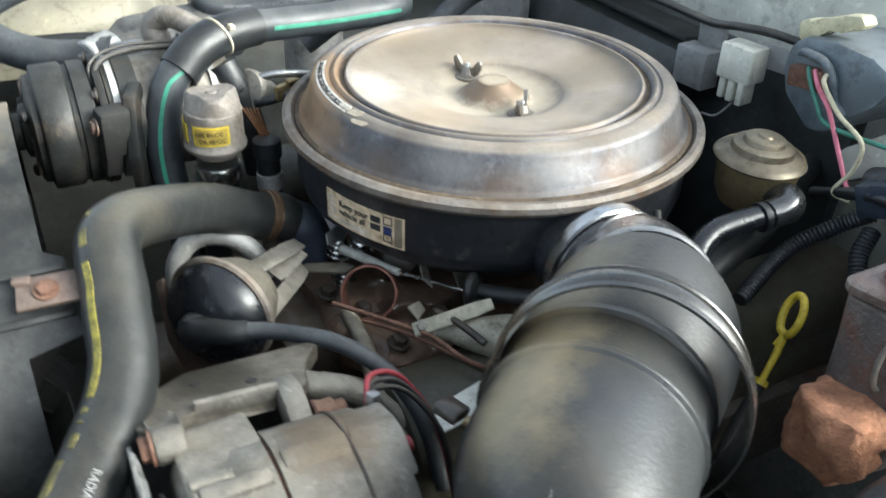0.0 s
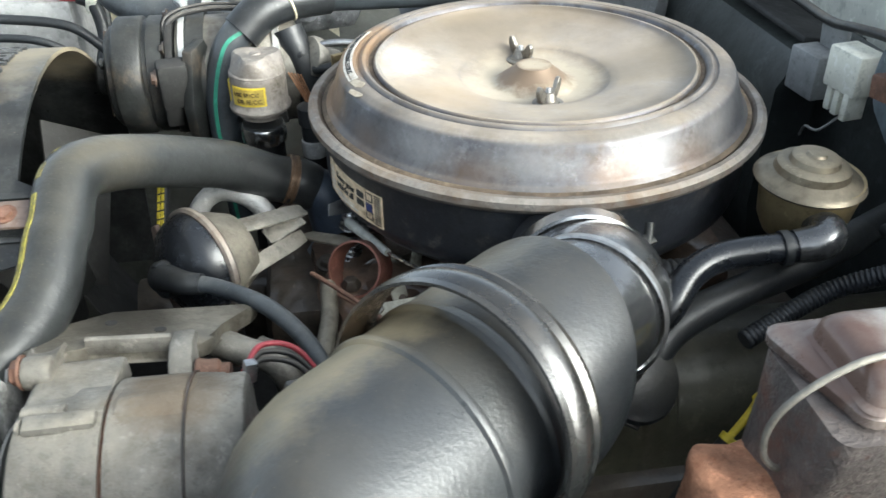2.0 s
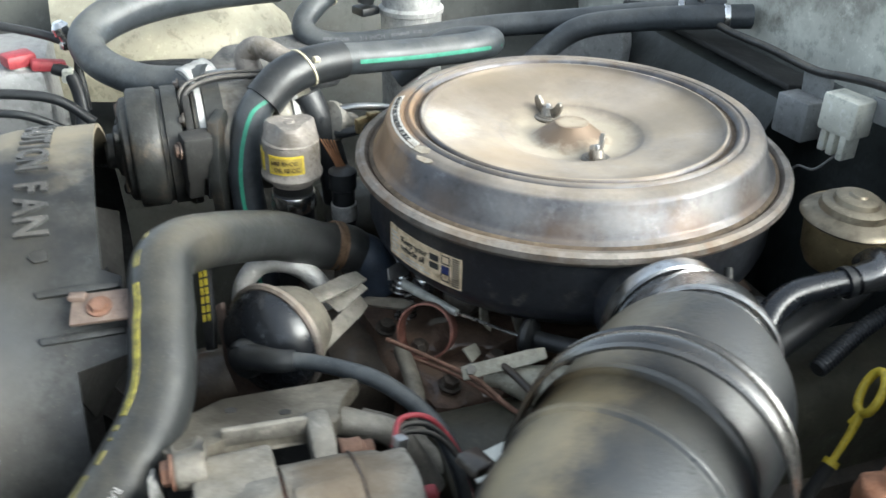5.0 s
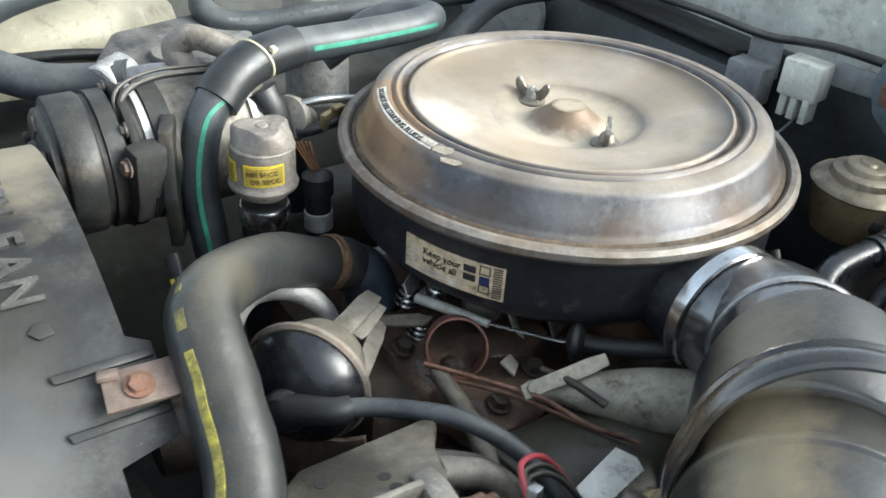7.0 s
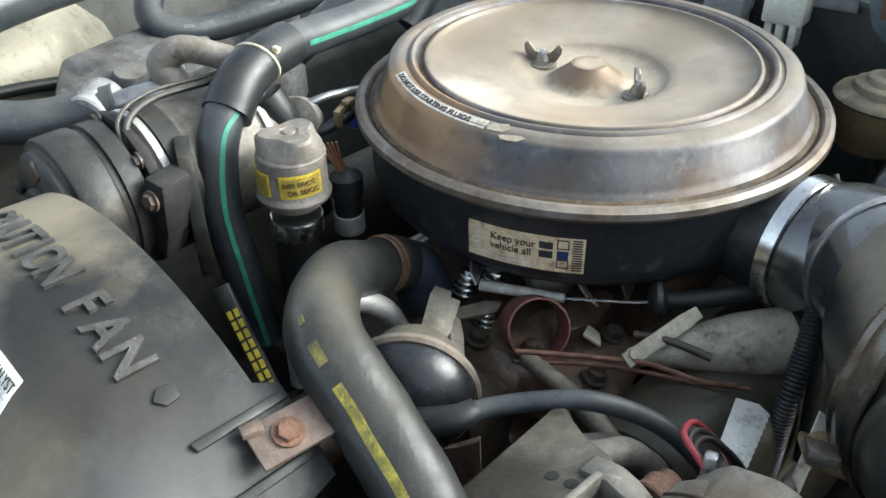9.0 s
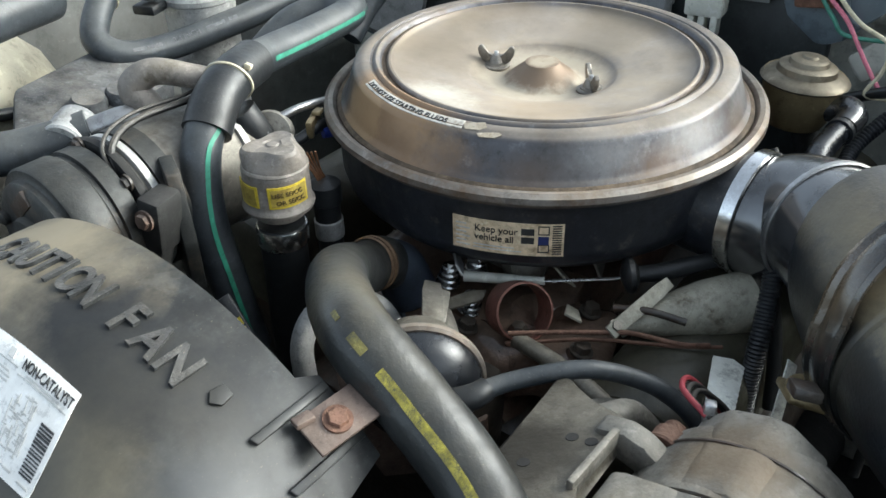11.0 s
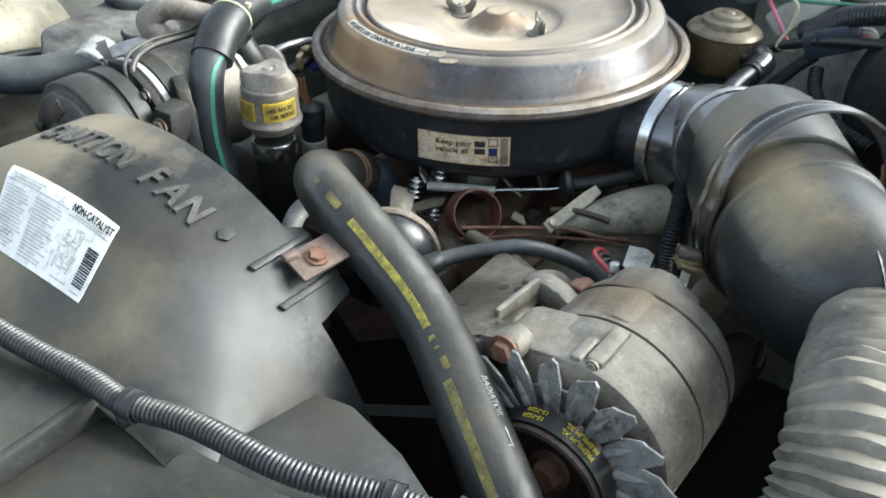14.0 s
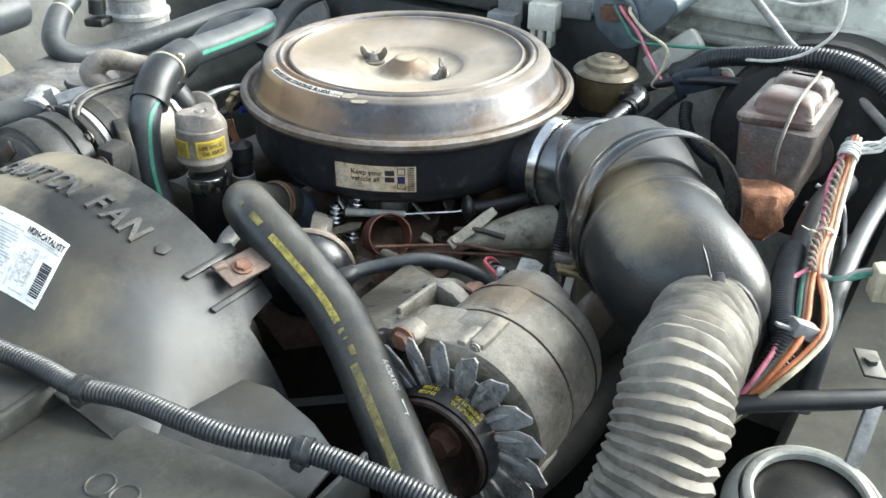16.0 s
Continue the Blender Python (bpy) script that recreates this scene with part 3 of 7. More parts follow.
cleaner = thing("air_cleaner", (0, 0, 1.0), "round air cleaner with a dusty chromed lid on a black can", "air cleaner")
part("can", lathe([(0.03, 0.992), (0.15, 0.994), (0.1817, 1.002), (0.1926, 1.014), (0.1960, 1.026), (0.1960, 1.066), (0.2000, 1.0715), (0.2034, 1.073), (0.2034, 1.0755), (0.1926, 1.0765), (0.0300, 1.0765)], seg=120), CAN, cleaner, "gloss black painted can with scuffs")
part("rim", lathe([(0.2010, 1.0735), (0.2059, 1.0745), (0.2089, 1.0785), (0.2084, 1.0835), (0.2044, 1.0865), (0.2000, 1.086), (0.1965, 1.082), (0.1960, 1.0775)], seg=120, caps=False), RIMM, cleaner, "rolled steel edge with rust stains")
lid = part("lid", lathe([(0.1495, 1.1158), (0.1475, 1.1156), (0.1463, 1.1188), (0.1448, 1.1202), (0.1430, 1.1202), (0.1412, 1.1182), (0.1387, 1.1155), (0.1185, 1.1122), (0.0988, 1.1085), (0.0800, 1.1045), (0.0715, 1.1026), (0.0685, 1.1008), (0.0660, 1.0988), (0.0600, 1.0968), (0.0500, 1.0945), (0.0415, 1.0932), (0.0372, 1.0937), (0.0342, 1.0958), (0.0175, 1.1088), (0.0162, 1.1106), (0.0148, 1.111), (0.0040, 1.1106), (0.0005, 1.1102)], seg=120, caps=False), LID, cleaner, "pressed steel lid dish under tan dust with a raised centre")
part("lid_shoulder", lathe([(0.1921, 1.0785), (0.1937, 1.081), (0.1921, 1.0845), (0.1888, 1.087), (0.1866, 1.0905), (0.1792, 1.1135), (0.1776, 1.1168), (0.1750, 1.1188), (0.1733, 1.1192), (0.1716, 1.1206), (0.1659, 1.1212), (0.1625, 1.1210), (0.1612, 1.1196), (0.1598, 1.1195), (0.1584, 1.1216), (0.1565, 1.1225), (0.1545, 1.1220), (0.1526, 1.1200), (0.1508, 1.1160), (0.1495, 1.1158)], seg=120, caps=False), LIDR, cleaner, "dirty plated lid shoulder with rust and scuffs")
part("dark_seam", lathe([(0.1901, 1.0845), (0.1931, 1.0848), (0.1960, 1.083), (0.1965, 1.079)], seg=120, caps=False), SEAMB, cleaner, "dark brown dirt packed inside the rim")
part("dark_seam", lathe([(0.1514, 1.1176), (0.1506, 1.1166), (0.1478, 1.1164), (0.1470, 1.1172)], seg=120, caps=False), SEAMB, cleaner, "dark brown ring in the pressed groove")
for i, y in enumerate((0.053, -0.053)):
    nut = part("wing_nut", lathe([(0.013, 0), (0.0138, 0.001), (0.0138, 0.003), (0.0125, 0.0038), (0.0105, 0.004), (0.0102, 0.0052), (0.0078, 0.0056), (0.0062, 0.0105), (0.005, 0.0125)], (0, y, 1.0932), seg=20), NUT, cleaner, "dull zinc wing nut with washer")
    part("stud", lathe([(0.0025, 0), (0.0025, 0.015), (0.0018, 0.016)], (0, y, 1.0935), seg=12), STEEL, nut)
    for s in (0, 180):
        w = prism([(0.003, 0.001), (0.009, 0.002), (0.014, 0.006), (0.0175, 0.012), (0.0182, 0.0175), (0.0165, 0.0205), (0.0135, 0.0205), (0.0108, 0.0165), (0.0085, 0.0125), (0.003, 0.011)], 0.0042, pose(0, y, 1.0945, 0, 0, (115, 48)[i] + s) @ pose(0, 0.0011, 0, 90), 0.0006)
        part("wing", w, NUT, nut)

label = on_can(0.1963)(math.radians(191.3), 1.0232)
LW = 0.1965 * math.radians(26.8)
plate = part("parts_label", warp(rects([(0, 0, LW, 0.0305)]), label), PAPER, cleaner, "yellowed paper sticker with stains")
part("lettering", warp(text("Keep your", 0.0088), lambda x, y, z: label(x * 0.95 + 0.019, y + 0.0195, z + 0.0006)), INK, plate)
part("lettering", warp(text("vehicle all", 0.0088), lambda x, y, z: label(x * 0.95 + 0.019, y + 0.0115, z + 0.0006)), INK, plate)
part("print", warp(rects([(0.0575, 0.0198, 0.0105, 0.006), (0.0575, 0.0118, 0.0105, 0.006)], 0.0008), label), INK, plate)
part("print", warp(rects([(0.003, 0.0035 + 0.004 * i, 0.012 - 0.003 * (i % 2), 0.0012) for i in range(6)] + [(0.018, 0.003, 0.04, 0.001), (0.018, 0.006, 0.034, 0.001)], 0.0007), label), INKF, plate)
part("print", warp(rects([(0.0712, 0.0115, 0.0085, 0.0075)], 0.0008), label), INKB, plate)
part("print", warp(rects([(0.071, z, 0.009, 0.0009) for z in (0.0035, 0.0105, 0.0205, 0.028)] + [(x, z, 0.0009, 0.0078) for x in (0.071, 0.0792) for z in (0.0035, 0.0205)] + [(0.0825, 0.002 + 0.0022 * i, 0.0075, 0.0011) for i in range(13)], 0.0008), label), INK, plate)
a0 = math.radians(149)
for nm, src, m, h in (("warning_label", rects([(0, 0, 0.125, 0.0085)], 0.0003), OLDLAB, 0.0), ("lettering", text("DO NOT USE STARTING FLUIDS", 0.0066), INK, 0.0005)):
    f = lambda u, v, n: Vector(((0.1738 - v * 0.98) * math.cos(a0 + u / 0.172), (0.1738 - v * 0.98) * math.sin(a0 + u / 0.172), 1.1188 + v * 0.32 + n + 0.0006))
    if nm == "warning_label":
        wl = part(nm, warp(src, f), OLDLAB, lid, "peeling white warning strip")
    else:
        part("warning_lettering", warp(src, lambda x, y, z: f(x * 1.12 + 0.004, y + 0.0018, z + 0.0006)), INK, lid)
for q, h in (((0.128, 0.0), 0.010), ((0.142, -0.006), 0.007)):
    part("paint_chip", warp(prism([(0, 0), (0.012, 0.001), (0.017, 0.005), (0.014, h), (0.005, h * 0.8), (-0.003, h * 0.5)], 0.0006, pose(q[0], q[1], 0)), f), CHIP, lid, "bare patch left by torn sticker")

SN, SD = Vector((-0.014, -0.19, 1.031)), Vector((-0.10, -0.99, 0.02)).normalized()
part("snout", lathe([(0.049, -0.02), (0.049, 0.02), (0.0495, 0.032), (0.048, 0.06)], SN, SD, 48), CAN, cleaner, "black inlet snout")

# ---- intake ducting ----
elbow = thing("intake_elbow", SN + SD * 0.05, "gloss black metal intake elbow with steel clamps", "intake elbow")
EL = [SN + SD * 0.03, SN + SD * 0.05, Vector((-0.016, -0.258, 1.039)), Vector((-0.026, -0.279, 1.046)), Vector((-0.05, -0.302, 1.051)), Vector((-0.085, -0.332, 1.052))]
part("elbow", tube(EL, [0.0505, 0.0515, 0.0525, 0.0525, 0.052, 0.052], 40), ELBOW, elbow)
clamp = part("hose_clamp", lathe([(0.0522, 0.0), (0.0545, 0.001), (0.0545, 0.012), (0.0522, 0.013)], SN + SD * 0.026, SD, 56, caps=False), SHINY, elbow, "bright steel worm-drive clamp band")
part("hose_clamp", lathe([(0.0540, 0.0), (0.0555, 0.0008), (0.0555, 0.0052), (0.0540, 0.006)], (-0.028, -0.283, 1.047), (-0.62, -0.76, 0.1), 56, caps=False), STEEL, elbow, "narrow dull steel clamp band")
part("clamp_screw", join(lathe([(0.0035, 0), (0.0035, 0.016)], (0.034, -0.224, 1.054), (0.2, 0.5, 0.7), 12), box((0.035, -0.222, 1.056), (0.009, 0.009, 0.006), (30, 0, 20), 0.001)), PULB, clamp)

BA, BU = Vector((-0.097, -0.3424, 1.0523)), Vector((-0.76, -0.65, 0.009)).normalized()
reson = thing("intake_resonator", BA + BU * 0.1 - Vector((0, 0, 0.07)), "large black plastic intake silencer barrel with dusty top", "resonator")
prof = [(0.03, -0.0135), (0.056, -0.013), (0.0668, -0.0115), (0.0702, -0.0075), (0.0708, -0.003), (0.07, 0.034), (0.069, 0.042), (0.0708, 0.0445), (0.0712, 0.05), (0.0688, 0.052), (0.0682, 0.0535), (0.0682, 0.082), (0.0704, 0.0835), (0.071, 0.086), (0.0704, 0.0885), (0.0682, 0.09), (0.0682, 0.13), (0.0674, 0.15), (0.0642, 0.168), (0.0575, 0.184), (0.0475, 0.197), (0.034, 0.206), (0.018, 0.211), (0.001, 0.2125)]
bm = lathe(prof, BA, BU, 96)
for v in bm.verts:
    s, h = (v.co - BA).dot(BU), (v.co - BA).z
    if s < 0.038:
        v.co -= BU * (0.495 * h * (1 if s < 0 else 0.25))
        v.co += Vector((0.005, -0.005, 0.005)) * (1 if s < 0 else 0.4)
    if s > 0.1:
        v.co -= BU * 0.35 * (v.co - BA).dot(BU.cross(Vector((0, 0, 1)))) * min(1, (s - 0.1) / 0.06)
part("barrel", bm, PLAST, reson)
sx = BU.cross(Vector((0, 0, 1))).normalized()
sz = sx.cross(BU)
SC, SN2 = Vector((-0.1365, -0.389, 1.0715)), Vector((-0.70, -0.69, 0.19)).normalized()
su = SN2.cross(Vector((0, 0, 1))).normalized()
sw = su.cross(SN2)
axis = lambda p: BA + BU * (p - BA).dot(BU)
clear = lambda p: p if (p - axis(p)).length > 0.0722 else axis(p) + (p - axis(p)).normalized() * 0.0722
ring = [clear(q) for q in [SC + su * (0.0765 * math.cos(a)) + sw * (0.0765 * math.sin(a)) for a in (2 * math.pi * k / 96 for k in range(97))]]
bm = bmesh.new()
loft([[p + (p - SC).normalized() * h + SN2 * w for w, h in ((-0.016, 0), (-0.016, 0.0018), (-0.012, 0.0028), (-0.0085, 0.0006), (-0.004, 0.0036), (0.004, 0.0036), (0.0085, 0.0006), (0.012, 0.0028), (0.016, 0.0018), (0.016, 0), (0, -0.0005))] for p in ring], bm, caps=False)
part("strap", bm, STRAP, reson, "loose black strap with rust dust in its groove")
part("strap_bracket", box((-0.222, -0.334, 1.046), (0.02, 0.018, 0.008), (10, 20, 30), 0.002), GRIME, reson, "small yellowed metal bracket")
part("mould_seam", tube([(-0.187, -0.4215, 1.1205), (-0.209, -0.441, 1.1195), (-0.228, -0.4535, 1.1145), (-0.2425, -0.466, 1.1055), (-0.2515, -0.4755, 1.0925)], 0.0011, 8), PLAST, reson)
part("seam_flap", prism([(-0.005, 0), (0.004, 0.001), (0.006, -0.012), (0.003, -0.024), (-0.003, -0.026), (-0.004, -0.012)], 0.003, pose(-0.262, -0.483, 1.104, 50, 0, -60), 0.0008), RUBBER, reson, "torn black flap at the seam's end")

duct = thing("flexible_duct", (-0.40, -0.49, 0.8), "dusty grey corrugated flexible air duct", "air duct")
DP = [(-0.236, -0.4769, 1.0441), (-0.268, -0.482, 1.058), (-0.307, -0.4865, 1.070), (-0.3704, -0.4968, 1.081), (-0.420, -0.5055, 1.0435), (-0.4575, -0.4965, 0.9759), (-0.4865, -0.4826, 0.8912), (-0.505, -0.465, 0.80)]
bm = ribbed(DP, 0.0402, 0.0088, 0.0034, 44, sharp=0.8)
for v in bm.verts:
    v.co += noise.noise_vector(v.co * 28) * 0.0034 + noise.noise_vector(v.co * 85) * 0.0014
part("duct", bm, DUCT, duct)
col = Vector(DP[0]).lerp(Vector(DP[1]), 0.75)
part("collar", lathe([(0.037, -0.009), (0.0415, -0.008), (0.0425, -0.002), (0.0415, 0.004), (0.038, 0.005)], col, Vector(DP[1]) - Vector(DP[0]), 44, caps=False), PLAST, duct, "black collar where the duct meets the barrel")


# ---- breather ----
breather = thing("crankcase_breather", (0.176, -0.193, 1.02), "gold zinc breather can with a stepped dusty lid", "breather")
part("can", lathe([(0.012, -0.066), (0.028, -0.06), (0.034, -0.048), (0.038, -0.02), (0.039, -0.009)], (0.176, -0.193, 1.092), (0.03, -0.05, 1), 56), BRASS, breather)
part("cap", lathe([(0.036, -0.0135), (0.0412, -0.0125), (0.0425, -0.0105), (0.0412, -0.0085), (0.038, -0.0065), (0.029, -0.003), (0.0275, 0.0025), (0.025, 0.004), (0.0195, 0.005), (0.018, 0.009), (0.016, 0.0102), (0.008, 0.0104), (0.0065, 0.0125), (0.0005, 0.013)], (0.173, -0.194, 1.090), (0.03, -0.05, 1), 64), CAPM, breather)
pipe = thing("breather_pipe", (0.02, -0.26, 1.0), "glossy black breather tube with a shiny elbow", "pipe")
part("elbow", tube([(0.168, -0.222, 1.056), (0.167, -0.238, 1.059), (0.158, -0.247, 1.057), (0.138, -0.246, 1.054)], [0.012, 0.0145, 0.0145, 0.0125], 24), ELBOW, pipe, "shiny black elbow end")
part("tube", tube([(0.141, -0.246, 1.054), (0.115, -0.243, 1.052), (0.082, -0.242, 1.048), (0.058, -0.25, 1.04), (0.038, -0.266, 1.024), (0.02, -0.27, 1.008)], 0.0112, 22), VALVE, pipe)
part("collar", lathe([(0.0132, 0), (0.0135, 0.003), (0.0132, 0.006)], (0.134, -0.2455, 1.0537), (-1, 0.08, -0.1), 28), RUBBER, pipe)

# ---- radiator hose ----
rh = thing("upper_radiator_hose", (-0.40, -0.2, 0.9), "thick dusty black radiator hose with worn yellow printing", "radiator hose")
RH = [(-0.2115, 0.0210, 0.988), (-0.2230, 0.0186, 1.0), (-0.2470, 0.0150, 1.008), (-0.2998, -0.0105, 1.0423), (-0.3805, -0.1054, 1.0937), (-0.3937, -0.1652, 1.0717), (-0.4074, -0.2255, 1.0392), (-0.4752, -0.3321, 1.0076), (-0.52, -0.40, 0.975)]
bm = tube(RH, 0.0225, 32, 24)
for v in bm.verts:
    v.co += noise.noise_vector(v.co * 60) * 0.0004
part("hose", bm, RAD, rh)
part("clamp", lathe([(0.0225, 0), (0.0242, 0.0008), (0.0242, 0.003), (0.0228, 0.0036), (0.0228, 0.0064), (0.0242, 0.007), (0.0242, 0.0092), (0.0225, 0.01)], (-0.229, 0.0183, 1.0021), (-0.92, -0.13, 0.37), 40, caps=False), BRONZE, rh, "bronze coloured band clamp")
ST = even(spline(RH, 24), 0.002)
for u0, u1, w, side, m in ((0.255, 0.262, 0.0035, (-0.5, 0.2, 0.84), YELW), (0.268, 0.280, 0.006, (-0.62, -0.2, 0.76), YELW), (0.289, 0.398, 0.0058, (-0.64, -0.25, 0.70), YELB), (0.404, 0.410, 0.005, (-0.54, 0.01, 0.84), YELW), (0.414, 0.419, 0.004, (-0.52, 0.0, 0.86), YELW), (0.424, 0.436, 0.0045, (-0.48, 0.0, 0.88), YELW), (0.442, 0.54, 0.0065, (-0.58, 0.06, 0.8), YELW)):
    part("stripe", ribbon(ST[int(u0 * 500):int(u1 * 500)], 0.0224, side, w, n=1), m, rh, "worn yellow painted line")


HP = frames(even(spline(RH, 10), 0.0005))
H0 = 890


def on_hose(u, v, n):
    """Print on the hose: u along it, v across."""
    p, _, _, w = HP[max(0, min(len(HP) - 1, int(H0 + u * 2000)))]
    o = Vector((0.34, -0.5, 0.79))
    o = (o - w * o.dot(w)).normalized()
    s = o.cross(w)
    a = v / 0.0225
    return p + (o * math.cos(a) + s * math.sin(a)) * (0.0226 + n)


part("lettering", warp(text("RADIATOR", 0.0075), lambda x, y, z: on_hose(x * 0.85, y - 0.003, z)), PRINT, rh, "white printed word")
part("arrow", warp(rects([(0.040, -0.0015, 0.014, 0.0012), (0.052, -0.004, 0.0012, 0.004)]), on_hose), PRINT, rh)
th = thing("thermostat_housing", (-0.19, -0.015, 0.93), "blue-black painted thermostat housing neck", "thermostat housing")
part("neck", tube([(-0.234, 0.017, 1.003), (-0.215, 0.020, 0.993), (-0.2, 0.018, 0.98), (-0.192, 0.012, 0.95)], [0.0205, 0.0212, 0.0235, 0.025], 28), NAVY, th)
part("flange", prism([(-0.04, -0.018), (0.04, -0.018), (0.048, 0), (0.04, 0.018), (-0.04, 0.018), (-0.048, 0)], 0.012, pose(-0.195, 0.005, 0.935, 0, -15, 60), 0.003), NAVY, th)

# ---- oil filler ----
fil = thing("oil_filler", (-0.258, 0.1, 0.86), "oil filler tube with grey cap and yellow label", "oil filler")
FA, FD = (-0.256, 0.097, 1.1), (0.02, -0.02, 1)
part("tube", lathe([(0.0205, -0.24), (0.0205, -0.07)], FA, FD, 32), RUBBER, fil)
part("band", lathe([(0.0218, -0.09), (0.0228, -0.088), (0.0228, -0.074), (0.0218, -0.072)], FA, FD, 32), SHINY, fil)
cap = part("cap", lathe([(0.018, -0.062), (0.0215, -0.061), (0.0225, -0.056), (0.030, -0.052), (0.0308, -0.049), (0.0295, -0.046), (0.0285, -0.0445), (0.0278, -0.02), (0.0282, -0.018), (0.0275, -0.015), (0.0282, -0.014), (0.0275, -0.0125), (0.0262, -0.0115), (0.0005, -0.011)], FA, FD, 44), OILCAP, fil, "grey moulded oil cap")
rg = lambda r, k, z: [Vector((FA[0] + (r + k * math.cos(3 * t)) * math.cos(t + 0.4), FA[1] + (r + k * math.cos(3 * t)) * math.sin(t + 0.4), FA[2] + z)) for t in (2 * math.pi * i / 48 for i in range(48))]
part("grip", loft([rg(0.0270, 0.0, -0.0135), rg(0.0262, 0.0008, -0.008), rg(0.0240, 0.0034, -0.004), rg(0.0220, 0.0048, 0.0015), rg(0.0195, 0.0046, 0.0038), rg(0.0085, 0.0005, 0.0042), rg(0.0070, 0.0, 0.003), rg(0.0055, 0.0, 0.003), rg(0.0045, 0.0, 0.0042), rg(0.001, 0.0, 0.0044)]), OILCAP, cap)
flab = lambda a0: (lambda u, v, n: Vector((FA[0] - 0.001 + (0.0285 + n) * math.cos(a0 + u / 0.0285), FA[1] + 0.001 + (0.0285 + n) * math.sin(a0 + u / 0.0285), 1.0585 + v)))
for a, w in ((radians(214), 0.036), (radians(140), 0.028)):
    yl = part("oil_label", warp(rects([(0, 0, w, 0.0195)], 0.0004), flab(a)), YEL, cap, "yellow oil grade sticker")
    part("faded_field", warp(rects([(0.0022, 0.0018, w - 0.0044, 0.0159)], 0.0003), lambda x, y, z: flab(a)(x, y, z + 0.0004)), MUST, yl, "browned middle of the sticker")
    if w > 0.03:
        part("lettering", warp(text("USE SF/CC", 0.0058), lambda x, y, z: flab(a)(x * 1.0 + 0.003, y + 0.0105, z + 0.0009)), BRINK, yl)
        part("lettering", warp(text("OR SE/CC", 0.0058), lambda x, y, z: flab(a)(x * 1.0 + 0.006, y + 0.0035, z + 0.0009)), BRINK, yl)
conn = thing("plug_lead_boot", (-0.205, 0.095, 0.9), "black sensor boot with frayed copper wire ends", "connector")
part("boot", lathe([(0.012, -0.12), (0.012, -0.02), (0.0145, -0.018), (0.0145, 0.0), (0.008, 0.004)], (-0.207, 0.094, 1.045), seg=20), RUBBER, conn)
part("sleeve", lathe([(0.0118, 0), (0.0135, 0.001), (0.0135, 0.018), (0.0118, 0.019)], (-0.207, 0.094, 0.99), seg=20), ALUB, conn, "bare metal sleeve")
for i in range(5):
    part("wire", tube([(-0.209 + 0.003 * i, 0.096 - 0.002 * (i % 2), 1.04), (-0.214 + 0.002 * i, 0.097, 1.055), (-0.226 + 0.003 * i, 0.101 - 0.002 * i, 1.08)], 0.0009, 6), COPPER, conn, "bare copper strand")

# ---- vacuum switch behind the oil filler ----
vs = thing("vacuum_switch", (-0.17, 0.15, 1.0), "pale vacuum switch with black hoses and a gold bracket", "vacuum switch")
part("body", lathe([(0.012, -0.03), (0.014, -0.006), (0.0215, -0.004), (0.0225, 0.002), (0.021, 0.007), (0.008, 0.01)], (-0.2, 0.165, 1.07), (-0.75, -0.45, 0.35), 32), ALU, vs, "dusty pale disc")
part("nozzle", lathe([(0.006, 0), (0.006, 0.012), (0.004, 0.014)], (-0.207, 0.16, 1.074), (-0.75, -0.45, 0.35), 14), RUBBER, vs)
part("hose", tube([(-0.2, 0.15, 1.062), (-0.185, 0.142, 1.066), (-0.165, 0.14, 1.07), (-0.14, 0.145, 1.065), (-0.12, 0.16, 1.05)], 0.0055, 12), RUBBER, vs)
part("hose", tube([(-0.195, 0.16, 1.085), (-0.175, 0.155, 1.088), (-0.15, 0.155, 1.085), (-0.12, 0.165, 1.075)], 0.004, 12), STEEL, vs)
part("bracket", join(box((-0.168, 0.142, 1.074), (0.03, 0.006, 0.016), (0, 0, 30), 0.001), box((-0.16, 0.143, 1.083), (0.016, 0.008, 0.004), (0, 10, 30), 0.001)), BRASS, vs, "gold plated bracket")
part("cap", lathe([(0.005, 0), (0.005, 0.018), (0.003, 0.02)], (-0.163, 0.136, 1.064), (0.9, -0.35, -0.1), 14), WBLU, vs, "blue plastic cap")
part("lower_hose", tube([(-0.225, 0.175, 1.1), (-0.215, 0.165, 1.07), (-0.205, 0.16, 1.03), (-0.2, 0.155, 0.98)], 0.0165, 18), RUBBER, vs, "thick black hose")

# ---- heater hoses ----
hh = thing("heater_hose", (-0.3, 0.11, 0.9), "grey rubber heater hose with a green stripe", "hose")
GP = [(-0.292, 0.125, 0.9), (-0.298, 0.135, 0.98), (-0.299, 0.145, 1.04), (-0.285, 0.155, 1.09), (-0.25, 0.17, 1.12), (-0.205, 0.19, 1.128), (-0.15, 0.212, 1.121), (-0.08, 0.228, 1.115), (-0.015, 0.242, 1.112), (0.02, 0.265, 1.108), (0.02, 0.30, 1.10), (-0.02, 0.325, 1.09), (-0.08, 0.34, 1.05)]
part("hose", tube(GP, 0.0172, 24, 10), RUBBERG, hh)
part("stripe", ribbon(GP[0:4] + [(-0.265, 0.163, 1.108)], 0.0172, (-0.35, -0.9, 0.0), 0.004), GREEN, hh, "green printed line")
part("stripe", ribbon([(-0.165, 0.207, 1.123), (-0.08, 0.228, 1.115), (-0.015, 0.242, 1.112), (0.018, 0.262, 1.108)], 0.0172, (-0.2, -0.85, 0.1), 0.0045), GREEN, hh, "green printed line")
